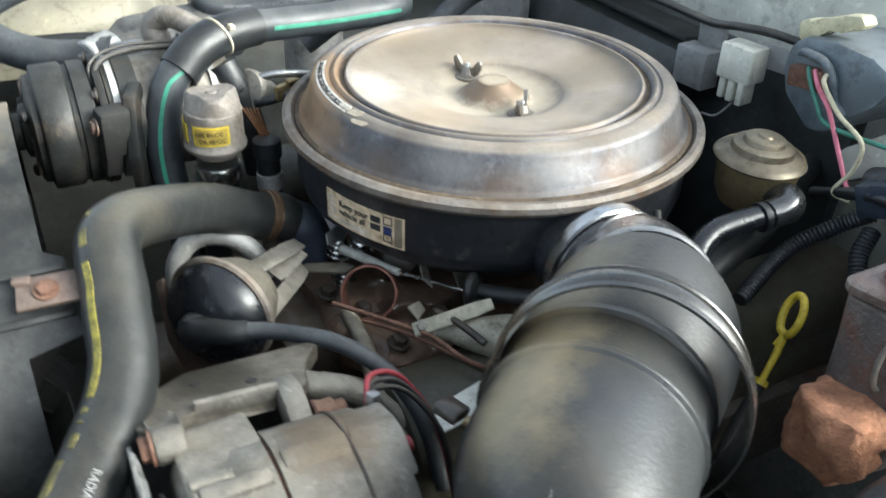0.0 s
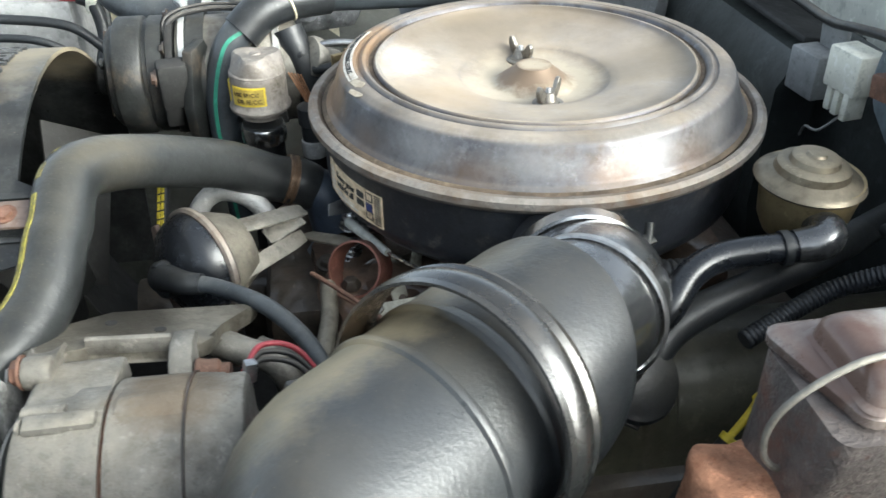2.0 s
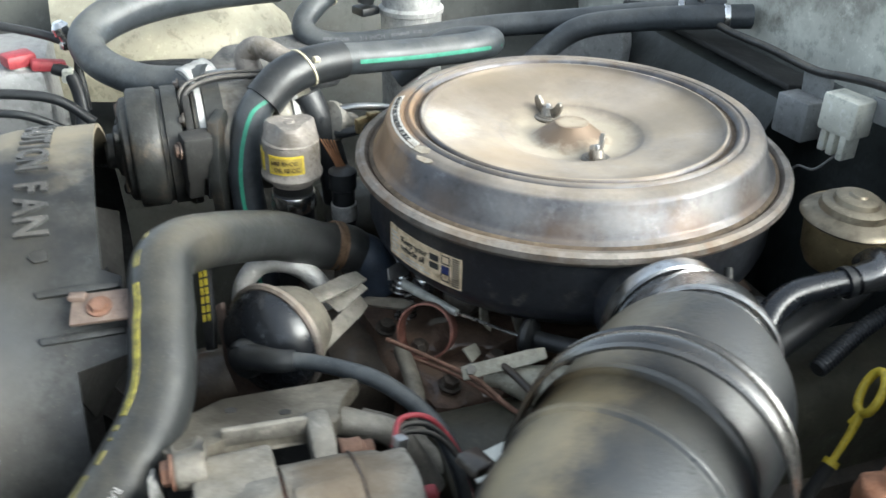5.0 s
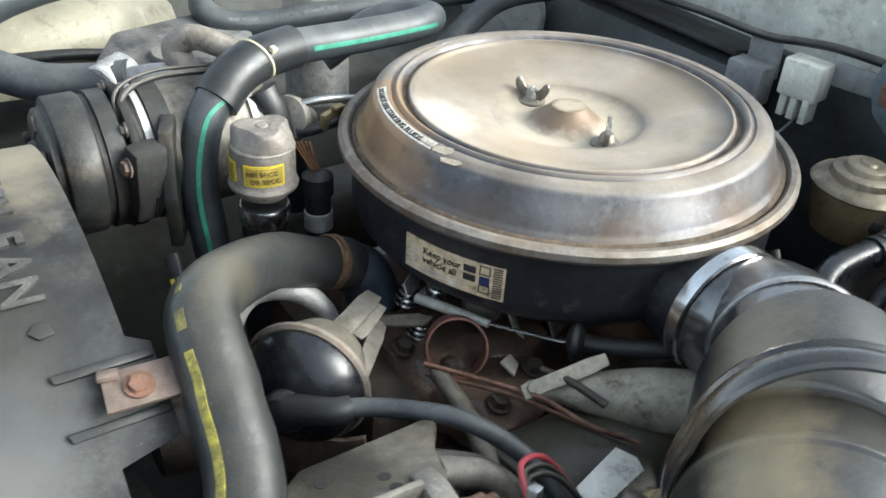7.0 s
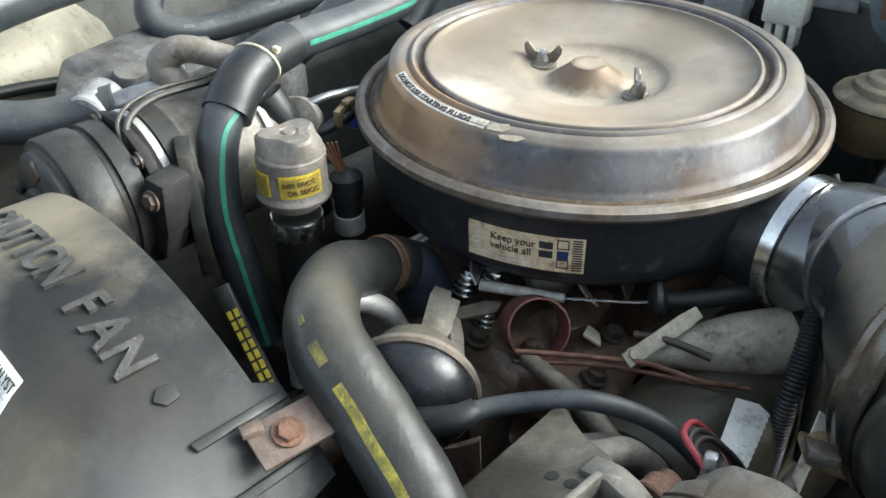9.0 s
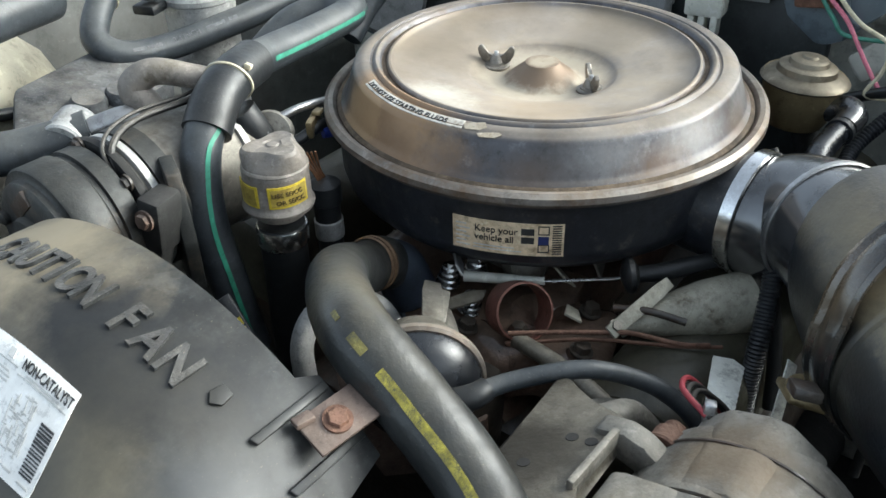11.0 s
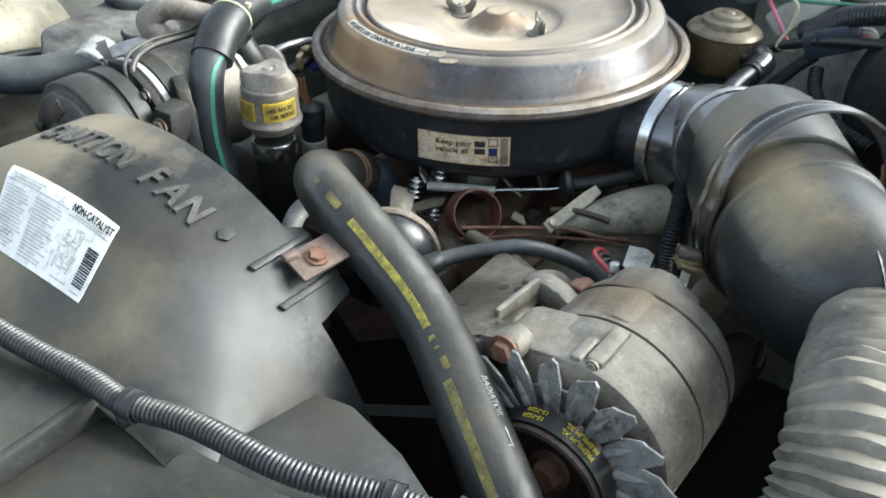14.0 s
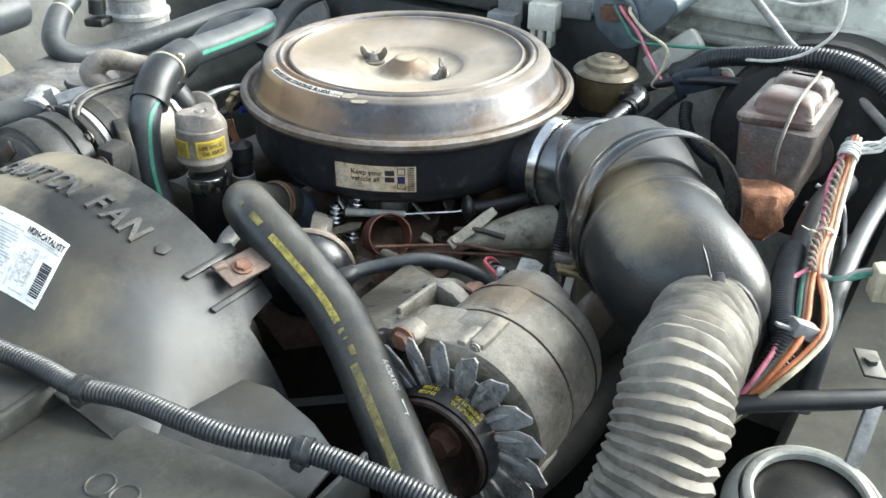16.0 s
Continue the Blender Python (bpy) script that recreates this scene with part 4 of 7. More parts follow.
part("sleeve", tube([(-0.272, 0.160, 1.103), (-0.25, 0.17, 1.12), (-0.222, 0.182, 1.127), (-0.18, 0.20, 1.126)], [0.0212, 0.0208, 0.0205, 0.0205], 24), RUBBER, hh, "black rubber joining sleeve")
part("zip_tie", lathe([(0.0206, 0), (0.022, 0.0005), (0.022, 0.0025), (0.0206, 0.003)], (-0.226, 0.18, 1.1265), (0.8, 0.4, 0.3), 32, caps=False), TIE, hh, "cream nylon cable tie")
part("zip_tie_head", box((-0.213, 0.166, 1.14), (0.007, 0.006, 0.005), (20, 10, 30), 0.001), TIE, hh)

lh = thing("heater_hose", (-0.1, 0.45, 1.0), "looped dark rubber heater hose with faint printing", "hose")
LP = [(-0.10, 0.53, 1.125), (-0.14, 0.51, 1.108), (-0.172, 0.478, 1.085), (-0.155, 0.455, 1.068), (-0.105, 0.445, 1.063), (-0.02, 0.43, 1.07), (0.08, 0.415, 1.08), (0.17, 0.38, 1.09), (0.26, 0.30, 1.115), (0.335, 0.24, 1.13)]
part("hose", tube(LP, 0.0158, 20, 8), RUBBERG, lh)
part("zip_tie", lathe([(0.016, 0), (0.0168, 0.0005), (0.0168, 0.003), (0.016, 0.0035)], (-0.128, 0.517, 1.113), (0.8, 0.45, 0.35), 28, caps=False), TIE, lh, "cream nylon cable tie")
part("clamp", lathe([(0.0162, 0), (0.0172, 0.001), (0.0172, 0.007), (0.0162, 0.008)], (0.29, 0.275, 1.1215), (0.75, -0.6, 0.2), 28, caps=False), SHINY, lh, "bright hose clamp")
LF = frames(even(spline(LP, 10), 0.0005))
L0 = min(range(len(LF)), key=lambda k: (LF[k][0] - Vector((-0.15, 0.454, 1.067))).length)


def on_loop(u, v, n):
    p, _, _, w = LF[max(0, min(len(LF) - 1, int(L0 + u * 2000)))]
    o = Vector((-0.45, -0.6, 0.65))
    o = (o - w * o.dot(w)).normalized()
    s = w.cross(o)
    a = v / 0.0158
    return p + (o * math.cos(a) - s * math.sin(a)) * (0.0161 + n)


part("lettering", warp(text("3/4 INCH", 0.009, 0.0003), lambda x, y, z: on_loop(0.05 + x, y - 0.004, z)), PRINT2, lh, "faded white printing")
tagged(part("print", warp(rects([(0.0, -0.003, 0.012, 0.004), (0.016, -0.003, 0.02, 0.004), (0.095, -0.003, 0.024, 0.004), (0.125, -0.003, 0.012, 0.004)], 0.0003), on_loop), PRINT2, lh, "faded white printing"), kind="stuff")
fh = thing("heater_hose", (0.2, 0.33, 1.05), "grey rubber heater hose running to the firewall", "hose")
part("hose", tube([(0.10, 0.35, 1.03), (0.14, 0.35, 1.064), (0.18, 0.335, 1.093), (0.24, 0.30, 1.108), (0.3, 0.245, 1.122), (0.36, 0.22, 1.125)], 0.0155, 20), RUBBERG, fh)
part("clamp", lathe([(0.0158, 0), (0.017, 0.001), (0.017, 0.007), (0.0158, 0.008)], (0.325, 0.232, 1.1245), (0.9, -0.4, 0.05), 28, caps=False), SHINY, fh, "bright hose clamp")

# ---- air conditioning ----
ac = thing("compressor", (-0.3, 0.2, 0.9), "air conditioning compressor with dusty pulley and silver body", "compressor")
CY, CZ = 0.205, 1.048
part("body", lathe([(0.045, -0.345), (0.058, -0.342), (0.060, -0.335), (0.060, -0.225), (0.057, -0.218), (0.03, -0.216)], (0, CY, CZ), (1, 0, 0), 48), COMPR, ac, "dusty silver cylinder")
pul = part("clutch", lathe([(0.014, -0.424), (0.018, -0.424), (0.02, -0.418), (0.05, -0.416), (0.054, -0.413), (0.0545, -0.408), (0.0555, -0.407), (0.0615, -0.406), (0.063, -0.404), (0.063, -0.379), (0.0615, -0.377), (0.0595, -0.376), (0.0595, -0.372), (0.0625, -0.371), (0.0625, -0.356), (0.06, -0.355), (0.05, -0.35)], (0, CY, CZ), (1, 0, 0), 56), PULB, ac, "dusty black grooved clutch pulley")
for k in range(3):
    a = radians(120 * k + 20)
    part("rivet", lathe([(0.006, 0), (0.006, -0.004), (0.003, -0.006)], (-0.417, CY + 0.042 * math.cos(a), CZ + 0.042 * math.sin(a)), (1, 0, 0), 12), PULB, pul)
part("hub", lathe([(0.004, -0.434), (0.016, -0.434), (0.0185, -0.431), (0.0185, -0.425), (0.026, -0.423), (0.0275, -0.419), (0.0275, -0.415)], (0, CY, CZ), (1, 0, 0), 32), PULB, pul)
for k in range(3):
    a = radians(120 * k + 80)
    q = Vector((-0.4165, CY + 0.037 * math.cos(a), CZ + 0.037 * math.sin(a)))
    part("leaf_spring", box(q, (0.0035, 0.034, 0.014), (math.degrees(a) + 60, 0, 0), 0.001), GRIME, pul)
for k in range(6):
    a = radians(60 * k + 15)
    hexbolt("housing_bolt", (-0.352, CY + 0.061 * math.cos(a), CZ + 0.061 * math.sin(a)), (-1, 0, 0), 0.0055, 0.005, GRIME, ac)
for x in (-0.335, -0.238):
    part("end_flange", lathe([(0.0595, x - 0.004), (0.0632, x - 0.003), (0.0632, x + 0.003), (0.0595, x + 0.004)], (0, CY, CZ), (1, 0, 0), 48, caps=False), ALUB, ac, "bright cast flange")
part("mounting_strap", lathe([(0.0605, -0.33), (0.064, -0.33), (0.064, -0.312), (0.0605, -0.312)], (0, CY, CZ), (1, 0, 0), 48, caps=False), PULB, ac, "dark steel mounting band")
bm = prism([(-0.02, 0), (0.02, 0), (0.028, 0.09), (0.015, 0.115), (-0.012, 0.11), (-0.026, 0.05)], 0.012, pose(-0.327, 0.15, 0.985, 90, 0, 65), 0.002)
part("bracket", bm, PULB, ac, "grimy stamped bracket")
part("fitting", tube([(-0.27, 0.235, 1.10), (-0.275, 0.25, 1.122), (-0.262, 0.235, 1.136), (-0.24, 0.21, 1.13), (-0.22, 0.2, 1.12)], [0.014, 0.014, 0.012, 0.011, 0.011], 18), OILCAP, ac, "dusty metal hose fitting")
part("connector_lead", tube([(-0.35, 0.175, 1.085), (-0.345, 0.185, 1.112), (-0.31, 0.2, 1.118), (-0.25, 0.2, 1.116), (-0.22, 0.205, 1.12)], 0.003, 8), WBLK, ac)
part("connector_lead", tube([(-0.353, 0.172, 1.085), (-0.35, 0.19, 1.114), (-0.313, 0.207, 1.121), (-0.25, 0.206, 1.119), (-0.22, 0.212, 1.122)], 0.0018, 8), WBLK, ac)
lug = part("mounting_lug", join(box((-0.345, 0.138, 1.062), (0.03, 0.022, 0.05), (8, 0, 12), 0.004), box((-0.352, 0.148, 1.035), (0.018, 0.03, 0.04), (20, 0, 12), 0.004)), DARK, ac, "grimy black cast mounting lug")
hexbolt("lug_bolt", (-0.361, 0.135, 1.07), (-1, -0.2, 0.1), 0.0065, 0.005, TABM, lug)
part("front_plate", lathe([(0.03, -0.352), (0.0655, -0.351), (0.0665, -0.348), (0.0655, -0.344), (0.03, -0.343)], (0, CY, CZ), (1, 0, 0), 48), DARK, ac, "black front mounting plate")
part("connector", box((-0.352, 0.168, 1.078), (0.016, 0.014, 0.018), (0, 10, 30), 0.002), RUBBER, ac)
ah = thing("refrigerant_hose", (-0.42, 0.33, 1.05), "thick black refrigerant hose with crimped metal ferrule", "hose")
part("hose", tube([(-0.318, 0.262, 1.095), (-0.345, 0.278, 1.09), (-0.39, 0.305, 1.088), (-0.43, 0.345, 1.098), (-0.445, 0.385, 1.113), (-0.425, 0.42, 1.125), (-0.37, 0.45, 1.138), (-0.29, 0.475, 1.142), (-0.2, 0.505, 1.138)], [0.0185, 0.0185, 0.019, 0.0195, 0.0205, 0.023, 0.026, 0.026, 0.026], 22), RUBBERG, ah)
part("ferrule", lathe([(0.0188, -0.012), (0.0205, -0.01), (0.0195, -0.002), (0.021, 0.002), (0.0195, 0.008), (0.021, 0.013), (0.0195, 0.018), (0.0205, 0.022), (0.016, 0.026)], (-0.335, 0.271, 1.0915), (0.84, 0.5, 0.12), 26), ALUB, ah, "crimped bare metal ferrule")
part("fitting", tube([(-0.318, 0.262, 1.095), (-0.29, 0.247, 1.10), (-0.27, 0.236, 1.095)], 0.011, 16), STEEL, ah)
acc = thing("accumulator", (-0.02, 0.47, 0.95), "silver refrigerant accumulator can", "accumulator")
part("can", lathe([(0.03, -0.16), (0.044, -0.155), (0.044, 0.0), (0.047, 0.002), (0.047, 0.008), (0.042, 0.012), (0.042, 0.03), (0.045, 0.033), (0.045, 0.06), (0.03, 0.07)], (-0.01, 0.50, 1.085), seg=44), ALUB, acc)
part("sensor", join(lathe([(0.012, 0), (0.012, 0.02), (0.008, 0.024)], (-0.075, 0.51, 1.10), (0.2, 0, 1), 16), box((-0.075, 0.51, 1.09), (0.03, 0.03, 0.012), (0, 0, 20), 0.003)), RUBBER, acc, "black pressure switch")

# ---- passenger side ----
case = thing("heater_case", (-0.3, 0.62, 0.95), "cream moulded case with a dark rubber edge", "heater case")
bm = loft([[Vector((x, y + dy, z)) for y, z in ((0.53, 0.98), (0.525, 1.03 + h), (0.55, 1.075 + h), (0.60, 1.115 + h), (0.66, 1.12 + h), (0.66, 1.0))] for x, h, dy in ((-0.50, -0.01, 0.03), (-0.44, 0.0, 0.01), (-0.36, 0.008, 0.0), (-0.26, -0.01, 0.0), (-0.2, -0.04, 0.02), (-0.16, -0.08, 0.04))])
part("shell", bm, CREAM, case)
part("edge", tube([(-0.5, 0.57, 1.02), (-0.42, 0.535, 1.03), (-0.32, 0.522, 1.03), (-0.22, 0.53, 1.01), (-0.16, 0.56, 0.99)], 0.007, 14), RUBBER, case, "dark rubber edging")
ip = thing("insulation_pad", (-0.3, 0.4, 1.02), "mottled blue-grey insulation pad with pressed lumps", "insulation")
part("sheet", prism([(0, 0), (0.16, 0.01), (0.19, 0.07), (0.15, 0.12), (0.03, 0.11), (-0.02, 0.05)], 0.03, pose(-0.30, 0.36, 1.02, 12, 0, 8), 0.008), BLANKET, ip)
for x, y in ((-0.245, 0.395), (-0.21, 0.385)):
    part("pressed_lump", lathe([(0.019, 0), (0.0185, 0.018), (0.016, 0.022), (0.006, 0.023)], (x, y, 1.045), (0, -0.2, 1), 24), BLANKET, ip)
bat = thing("battery", (-0.58, 0.46, 0.9), "grey-topped battery with corroded red cable ends", "battery")
part("case", box((-0.6, 0.5, 0.99), (0.2, 0.18, 0.17), bevel=0.008), GREYC, bat)
part("post", lathe([(0.012, 0), (0.01, 0.02)], (-0.53, 0.43, 1.073), seg=16), ALUB, bat)
part("clamp", box((-0.528, 0.432, 1.085), (0.035, 0.03, 0.016), (0, 0, 25), 0.004), WRED, bat, "red cable clamp")
part("clamp", box((-0.495, 0.42, 1.078), (0.04, 0.016, 0.014), (0, 10, 10), 0.004), WRED, bat, "red cable clamp")
part("cable", tube([(-0.49, 0.418, 1.075), (-0.472, 0.412, 1.065), (-0.465, 0.40, 1.03), (-0.47, 0.38, 1.0)], 0.008, 12), RUBBER, bat)
part("corrosion", box((-0.475, 0.413, 1.066), (0.014, 0.014, 0.02), (15, 10, 0), 0.004), WHITEC, bat, "white corroded cable end")
part("cable", tube([(-0.64, 0.36, 1.075), (-0.56, 0.36, 1.07), (-0.49, 0.35, 1.06), (-0.45, 0.34, 1.03)], 0.006, 12), RUBBER, bat)
part("cable", tube([(-0.66, 0.33, 1.06), (-0.58, 0.34, 1.055), (-0.52, 0.33, 1.05), (-0.47, 0.33, 1.02)], 0.005, 12), RUBBER, bat)
lead = thing("vent_valve", (-0.47, 0.42, 1.09), "small silver service valve on a thin dark line", "valve")
part("valve", join(lathe([(0.008, 0), (0.008, 0.012), (0.011, 0.013), (0.011, 0.022), (0.006, 0.028)], (-0.468, 0.43, 1.10), (-0.3, 0, 1), 14), box((-0.468, 0.43, 1.098), (0.02, 0.012, 0.01), (0, 0, 30), 0.002)), SHINY, lead)
part("line", tube([(-0.66, 0.5, 1.13), (-0.56, 0.47, 1.12), (-0.47, 0.43, 1.10), (-0.462, 0.42, 1.06), (-0.46, 0.41, 1.02)], 0.0055, 10), RUBBER, lead)

# ---- fan shroud ----
SH = [(-0.40, 0.25, 0.25, 2.0), (-0.50, 0.254, 0.25, 2.05), (-0.53, 0.262, 0.238, 2.25), (-0.565, 0.28, 0.207, 2.8), (-0.60, 0.295, 0.183, 4.0), (-0.645, 0.30, 0.178, 5.0)]
SY, SZ = 0.03, 0.880


def shroud_at(x, a, off=0.0):
    """The shroud's outside at the lengthwise place x and the angle a from the top towards the driver's side."""
    k = max(i for i in range(len(SH) - 1) if SH[i][0] >= x or i == 0)
    p, q = SH[k], SH[k + 1]
    f = min(1, max(0, (x - p[0]) / (q[0] - p[0])))
    ay, az, n = (p[i] + (q[i] - p[i]) * f for i in (1, 2, 3))
    c, s = math.cos(a), math.sin(a)
    r = 1 / (abs(s / ay) ** n + abs(c / az) ** n) ** (1 / n) + off
    return Vector((x, SY - r * s, SZ + r * c))


shroud = thing("fan_shroud", (-0.52, 0.03, 0.62), "weathered black plastic radiator fan shroud with raised warning letters", "fan shroud")
xs = [-0.434, -0.4555, -0.475, -0.50, -0.515, -0.53, -0.5475, -0.565, -0.5825, -0.60, -0.607]
angs = [radians(-115 + 230 * i / 138) for i in range(139)]


def edge(a):
    """The rear edge: a lug under the tab, then a step forward on the flank."""
    d = math.degrees(a)
    return -0.431 if d < 34 else -0.418 if d < 48.5 else -0.455


bm = bmesh.new()
for o in (0, -0.004):
    loft([[shroud_at(edge(a) if k == 0 else min(x, edge(a) - 0.004 * k), a, o) for a in angs] for k, x in enumerate(xs)], bm, close=False)
loft([[shroud_at(edge(a), a, o) for a in angs] for o in (0, -0.004)], bm, close=False)
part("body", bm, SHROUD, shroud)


def on_shroud(x0, a0):
    """Text plane: u runs round towards the driver's side, v rearwards."""
    def f(u, v, n):
        return shroud_at(x0 + v, a0 + u / 0.25, n)
    return f


f = on_shroud(-0.4875, 0.0)
for nm, u in (("CAUTION", -0.078), ("FAN", 0.0525)):
    for k, ch in enumerate(nm):
        b = text(ch, 0.0325, 0.0026, "LEFT", 0.0009)
        bmesh.ops.subdivide_edges(b, edges=[e for e in b.edges if e.calc_length() > 0.012], cuts=3)
        w = 0.0192 if nm == "FAN" else (0.0172 if ch != "I" else 0.009)
        part("letter", warp(b, lambda x, y, z: f(u + x * (0.80 if nm == "FAN" else 0.72), y, z)), WORN, shroud, "raised moulded letter")
        u += w
part("moulded_mark", warp(prism([(-0.0055, -0.003), (0.0, -0.008), (0.0055, -0.003), (0.0042, 0.006), (-0.0042, 0.006)], 0.0045, pose(0, 0, -0.001), 0.001), lambda x, y, z: shroud_at(-0.472 + y, radians(29.5) + x / 0.25, z * 0.6)), SHROUD, shroud)

GU, GV = 0.135, 0.055


def glabel(u, v, n):
    """The sticker's plane on the shroud: u along its lines, v up."""
    return shroud_at(-0.5225 - (GV - v) * 0.85, radians(-12.5 + 31 * u / GU + 5 * (GV - v) / GV), n + 0.0006)


bm = bmesh.new()
grid = [[bm.verts.new(glabel(GU * i / 24, GV * j / 12, 0.0)) for j in range(13)] for i in range(25)]
for i in range(24):
    for j in range(12):
        bm.faces.new((grid[i][j], grid[i + 1][j], grid[i + 1][j + 1], grid[i][j + 1]))
r = bmesh.ops.extrude_face_region(bm, geom=bm.faces[:])
bmesh.ops.translate(bm, verts=[v for v in r["geom"] if isinstance(v, bmesh.types.BMVert)], vec=(0, 0, -0.0004))
lab = part("emission_label", bm, WHITEL, shroud, "white emission information sticker")
part("lettering", warp(text("NON-CATALYST", 0.0085), lambda x, y, z: glabel(x * 0.70 + 0.089, y + 0.0445, z + 0.0006)), INK, lab)
random.seed(3)
part("print", warp(rects([(0.008, 0.0485, 0.045, 0.0018), (0.012, 0.0455, 0.036, 0.0014)] + [(0.004 + 0.042 * c, 0.004 + 0.0022 * i, random.uniform(0.022, 0.037), 0.0008) for i in range(17) for c in (0, 1)] + [(0.095, 0.0425, 0.03, 0.0009), (0.094, 0.004, 0.02, 0.0008), (0.121, 0.003, 0.01, 0.0007)], 0.0006), glabel), INKF, lab)
part("print", warp(rects([(0.0865, 0.004, 0.0005, 0.047), (0.0875, 0.041, 0.045, 0.0005), (0.003, 0.0435, 0.083, 0.0004), (0.074, 0.0455, 0.0055, 0.0055)], 0.0006), glabel), INKF, lab)
tagged(part("barcode", warp(rects([(0.1195, 0.007 + 0.00165 * i, 0.0115, random.choice((0.0006, 0.0009, 0.0012))) for i in range(15)], 0.0006), glabel), INK, lab), kind="stuff")
tagged(part("diagram", warp(rects([(0.0895 + 0.02 * random.random(), 0.009 + 0.028 * random.random(), 0.001 + 0.006 * random.random(), 0.0006) for i in range(40)] + [(0.0895 + 0.024 * random.random(), 0.009 + 0.022 * random.random(), 0.0005, 0.002 + 0.006 * random.random()) for i in range(34)], 0.0006), glabel), INKF, lab), kind="stuff")

for d in (36.6, 44.4):
    part("rib", warp(prism([(-0.477, -0.0028), (-0.420, -0.0028), (-0.419, 0.0028), (-0.475, 0.0028)], 0.0046, pose(0, 0, -0.001), 0.0012), lambda x, y, z: shroud_at(x, radians(d) + y / 0.25, z)), SHROUD, shroud)
tab = part("tab_bracket", join(box((-0.433, -0.142, 1.079), (0.041, 0.026, 0.003), (20, -3, -8), 0.0008), box((-0.448, -0.131, 1.084), (0.012, 0.008, 0.004), (0, 0, -14), 0.001)), TABM, shroud, "rusty dusty steel tab bracket")
hexbolt("bolt", (-0.434, -0.143, 1.080), (-0.05, -0.34, 1), 0.0065, 0.004, RUST, tab, "rusty bolt head")
pan = thing("radiator_cover", (-0.72, 0, 1.0), "dusty black plastic radiator top cover", "radiator cover")
part("top_plate", box((-0.7, 0.11, 1.053), (0.2, 0.46, 0.022), (0, -1.5, 0), 0.005), COVERM, pan)
part("step", box((-0.695, -0.1225, 1.05), (0.205, 0.007, 0.028), (0, -1.5, 0), 0.0025), COVERM, pan)
part("side_plate", prism([(-0.80, -0.335), (-0.575, -0.335), (-0.572, -0.29), (-0.585, -0.22), (-0.592, -0.124), (-0.80, -0.124)], 0.02, pose(0, 0, 1.028), 0.004), COVERM, pan)
for x, y in ((-0.638, -0.2155), (-0.636, -0.2365)):
    part("raised_ring", lathe([(0.0085, -0.002), (0.0085, 0.0006), (0.0095, 0.0014), (0.0105, 0.0006), (0.0105, -0.002)], (x, y, 1.048), (0, 0, 1), 28, caps=False), COVERM, pan)
part("corner_plate", prism([(-0.505, -0.208), (-0.50, -0.235), (-0.512, -0.285), (-0.528, -0.322), (-0.60, -0.33), (-0.60, -0.19)], 0.004, pose(0, 0, 1.036) @ pose(0, 0, 0, 0, 0, 0), 0.001), SHROUD, pan)
part("corner_wall", prism([(0, 0), (0.09, 0), (0.09, -0.14), (0, -0.14)], 0.004, pose(-0.602, -0.33, 1.038, 90, 0, 0) , 0.001), SHROUD, pan)

cd = thing("wiring_conduit", (-0.59, -0.2, 1.06), "black split corrugated conduit with clips across the shroud", "conduit")
CP = [(-0.64, 0.10, 1.082), (-0.622, 0.0, 1.085), (-0.611, -0.07, 1.078), (-0.604, -0.113, 1.075), (-0.602, -0.154, 1.074), (-0.59, -0.197, 1.075), (-0.579, -0.266, 1.073), (-0.556, -0.322, 1.068), (-0.548, -0.364, 1.066), (-0.54, -0.41, 1.062), (-0.53, -0.46, 1.05)]
part("conduit", ribbed(CP, 0.008, 0.0031, 0.0014, 16), COND, cd)
for c, d in (((-0.601, -0.158, 1.0742), (0.2, -1, 0)), ((-0.5575, -0.319, 1.0685), (0.4, -1, -0.1))):
    part("clip", join(lathe([(0.0082, -0.0055), (0.0098, -0.0052), (0.0095, -0.001), (0.0101, 0.0), (0.0095, 0.001), (0.0098, 0.0052), (0.0082, 0.0055)], c, d, 20, caps=False), box((c[0] - 0.007, c[1], c[2] - 0.006), (0.007, 0.009, 0.007), (0, 0, 0), 0.0015)), RUBBER, cd)

# ---- alternator ----
AY, AZ = -0.334, 0.976
alt = thing("alternator", (-0.34, AY, 0.89), "dusty cast aluminium alternator with finned cooling fan", "alternator")
X = (1, 0, 0)
O = (0, AY, AZ)
part("front_housing", lathe([(0.05, -0.392), (0.066, -0.391), (0.0715, -0.388), (0.0725, -0.384), (0.0725, -0.36), (0.0738, -0.357), (0.0738, -0.3385)], O, X, 64), ALU, alt)
part("stator_band", lathe([(0.0705, -0.34), (0.0705, -0.335)], O, X, 64), RUST, alt, "rusty laminated band")
rear = part("rear_housing", lathe([(0.0738, -0.3358), (0.0742, -0.333), (0.0738, -0.33), (0.0732, -0.295), (0.071, -0.275), (0.064, -0.262), (0.045, -0.256), (0.02, -0.255)], O, X, 64), ALU, alt)
for a in (95, 215, 335):
    c = (0, AY + 0.073 * math.cos(radians(a)), AZ + 0.073 * math.sin(radians(a)))
    part("boss", box((-0.362, c[1], c[2]), (0.042, 0.013, 0.009), (a - 90, 0, 0), 0.003), ALU, alt)
    hexbolt("through_bolt", (-0.384, c[1], c[2]), (-1, 0, 0), 0.0035, 0.003, ALU, alt)
YZ = Matrix(((0, 0, 1, 0), (1, 0, 0, 0), (0, 1, 0, 0), (0, 0, 0, 1)))
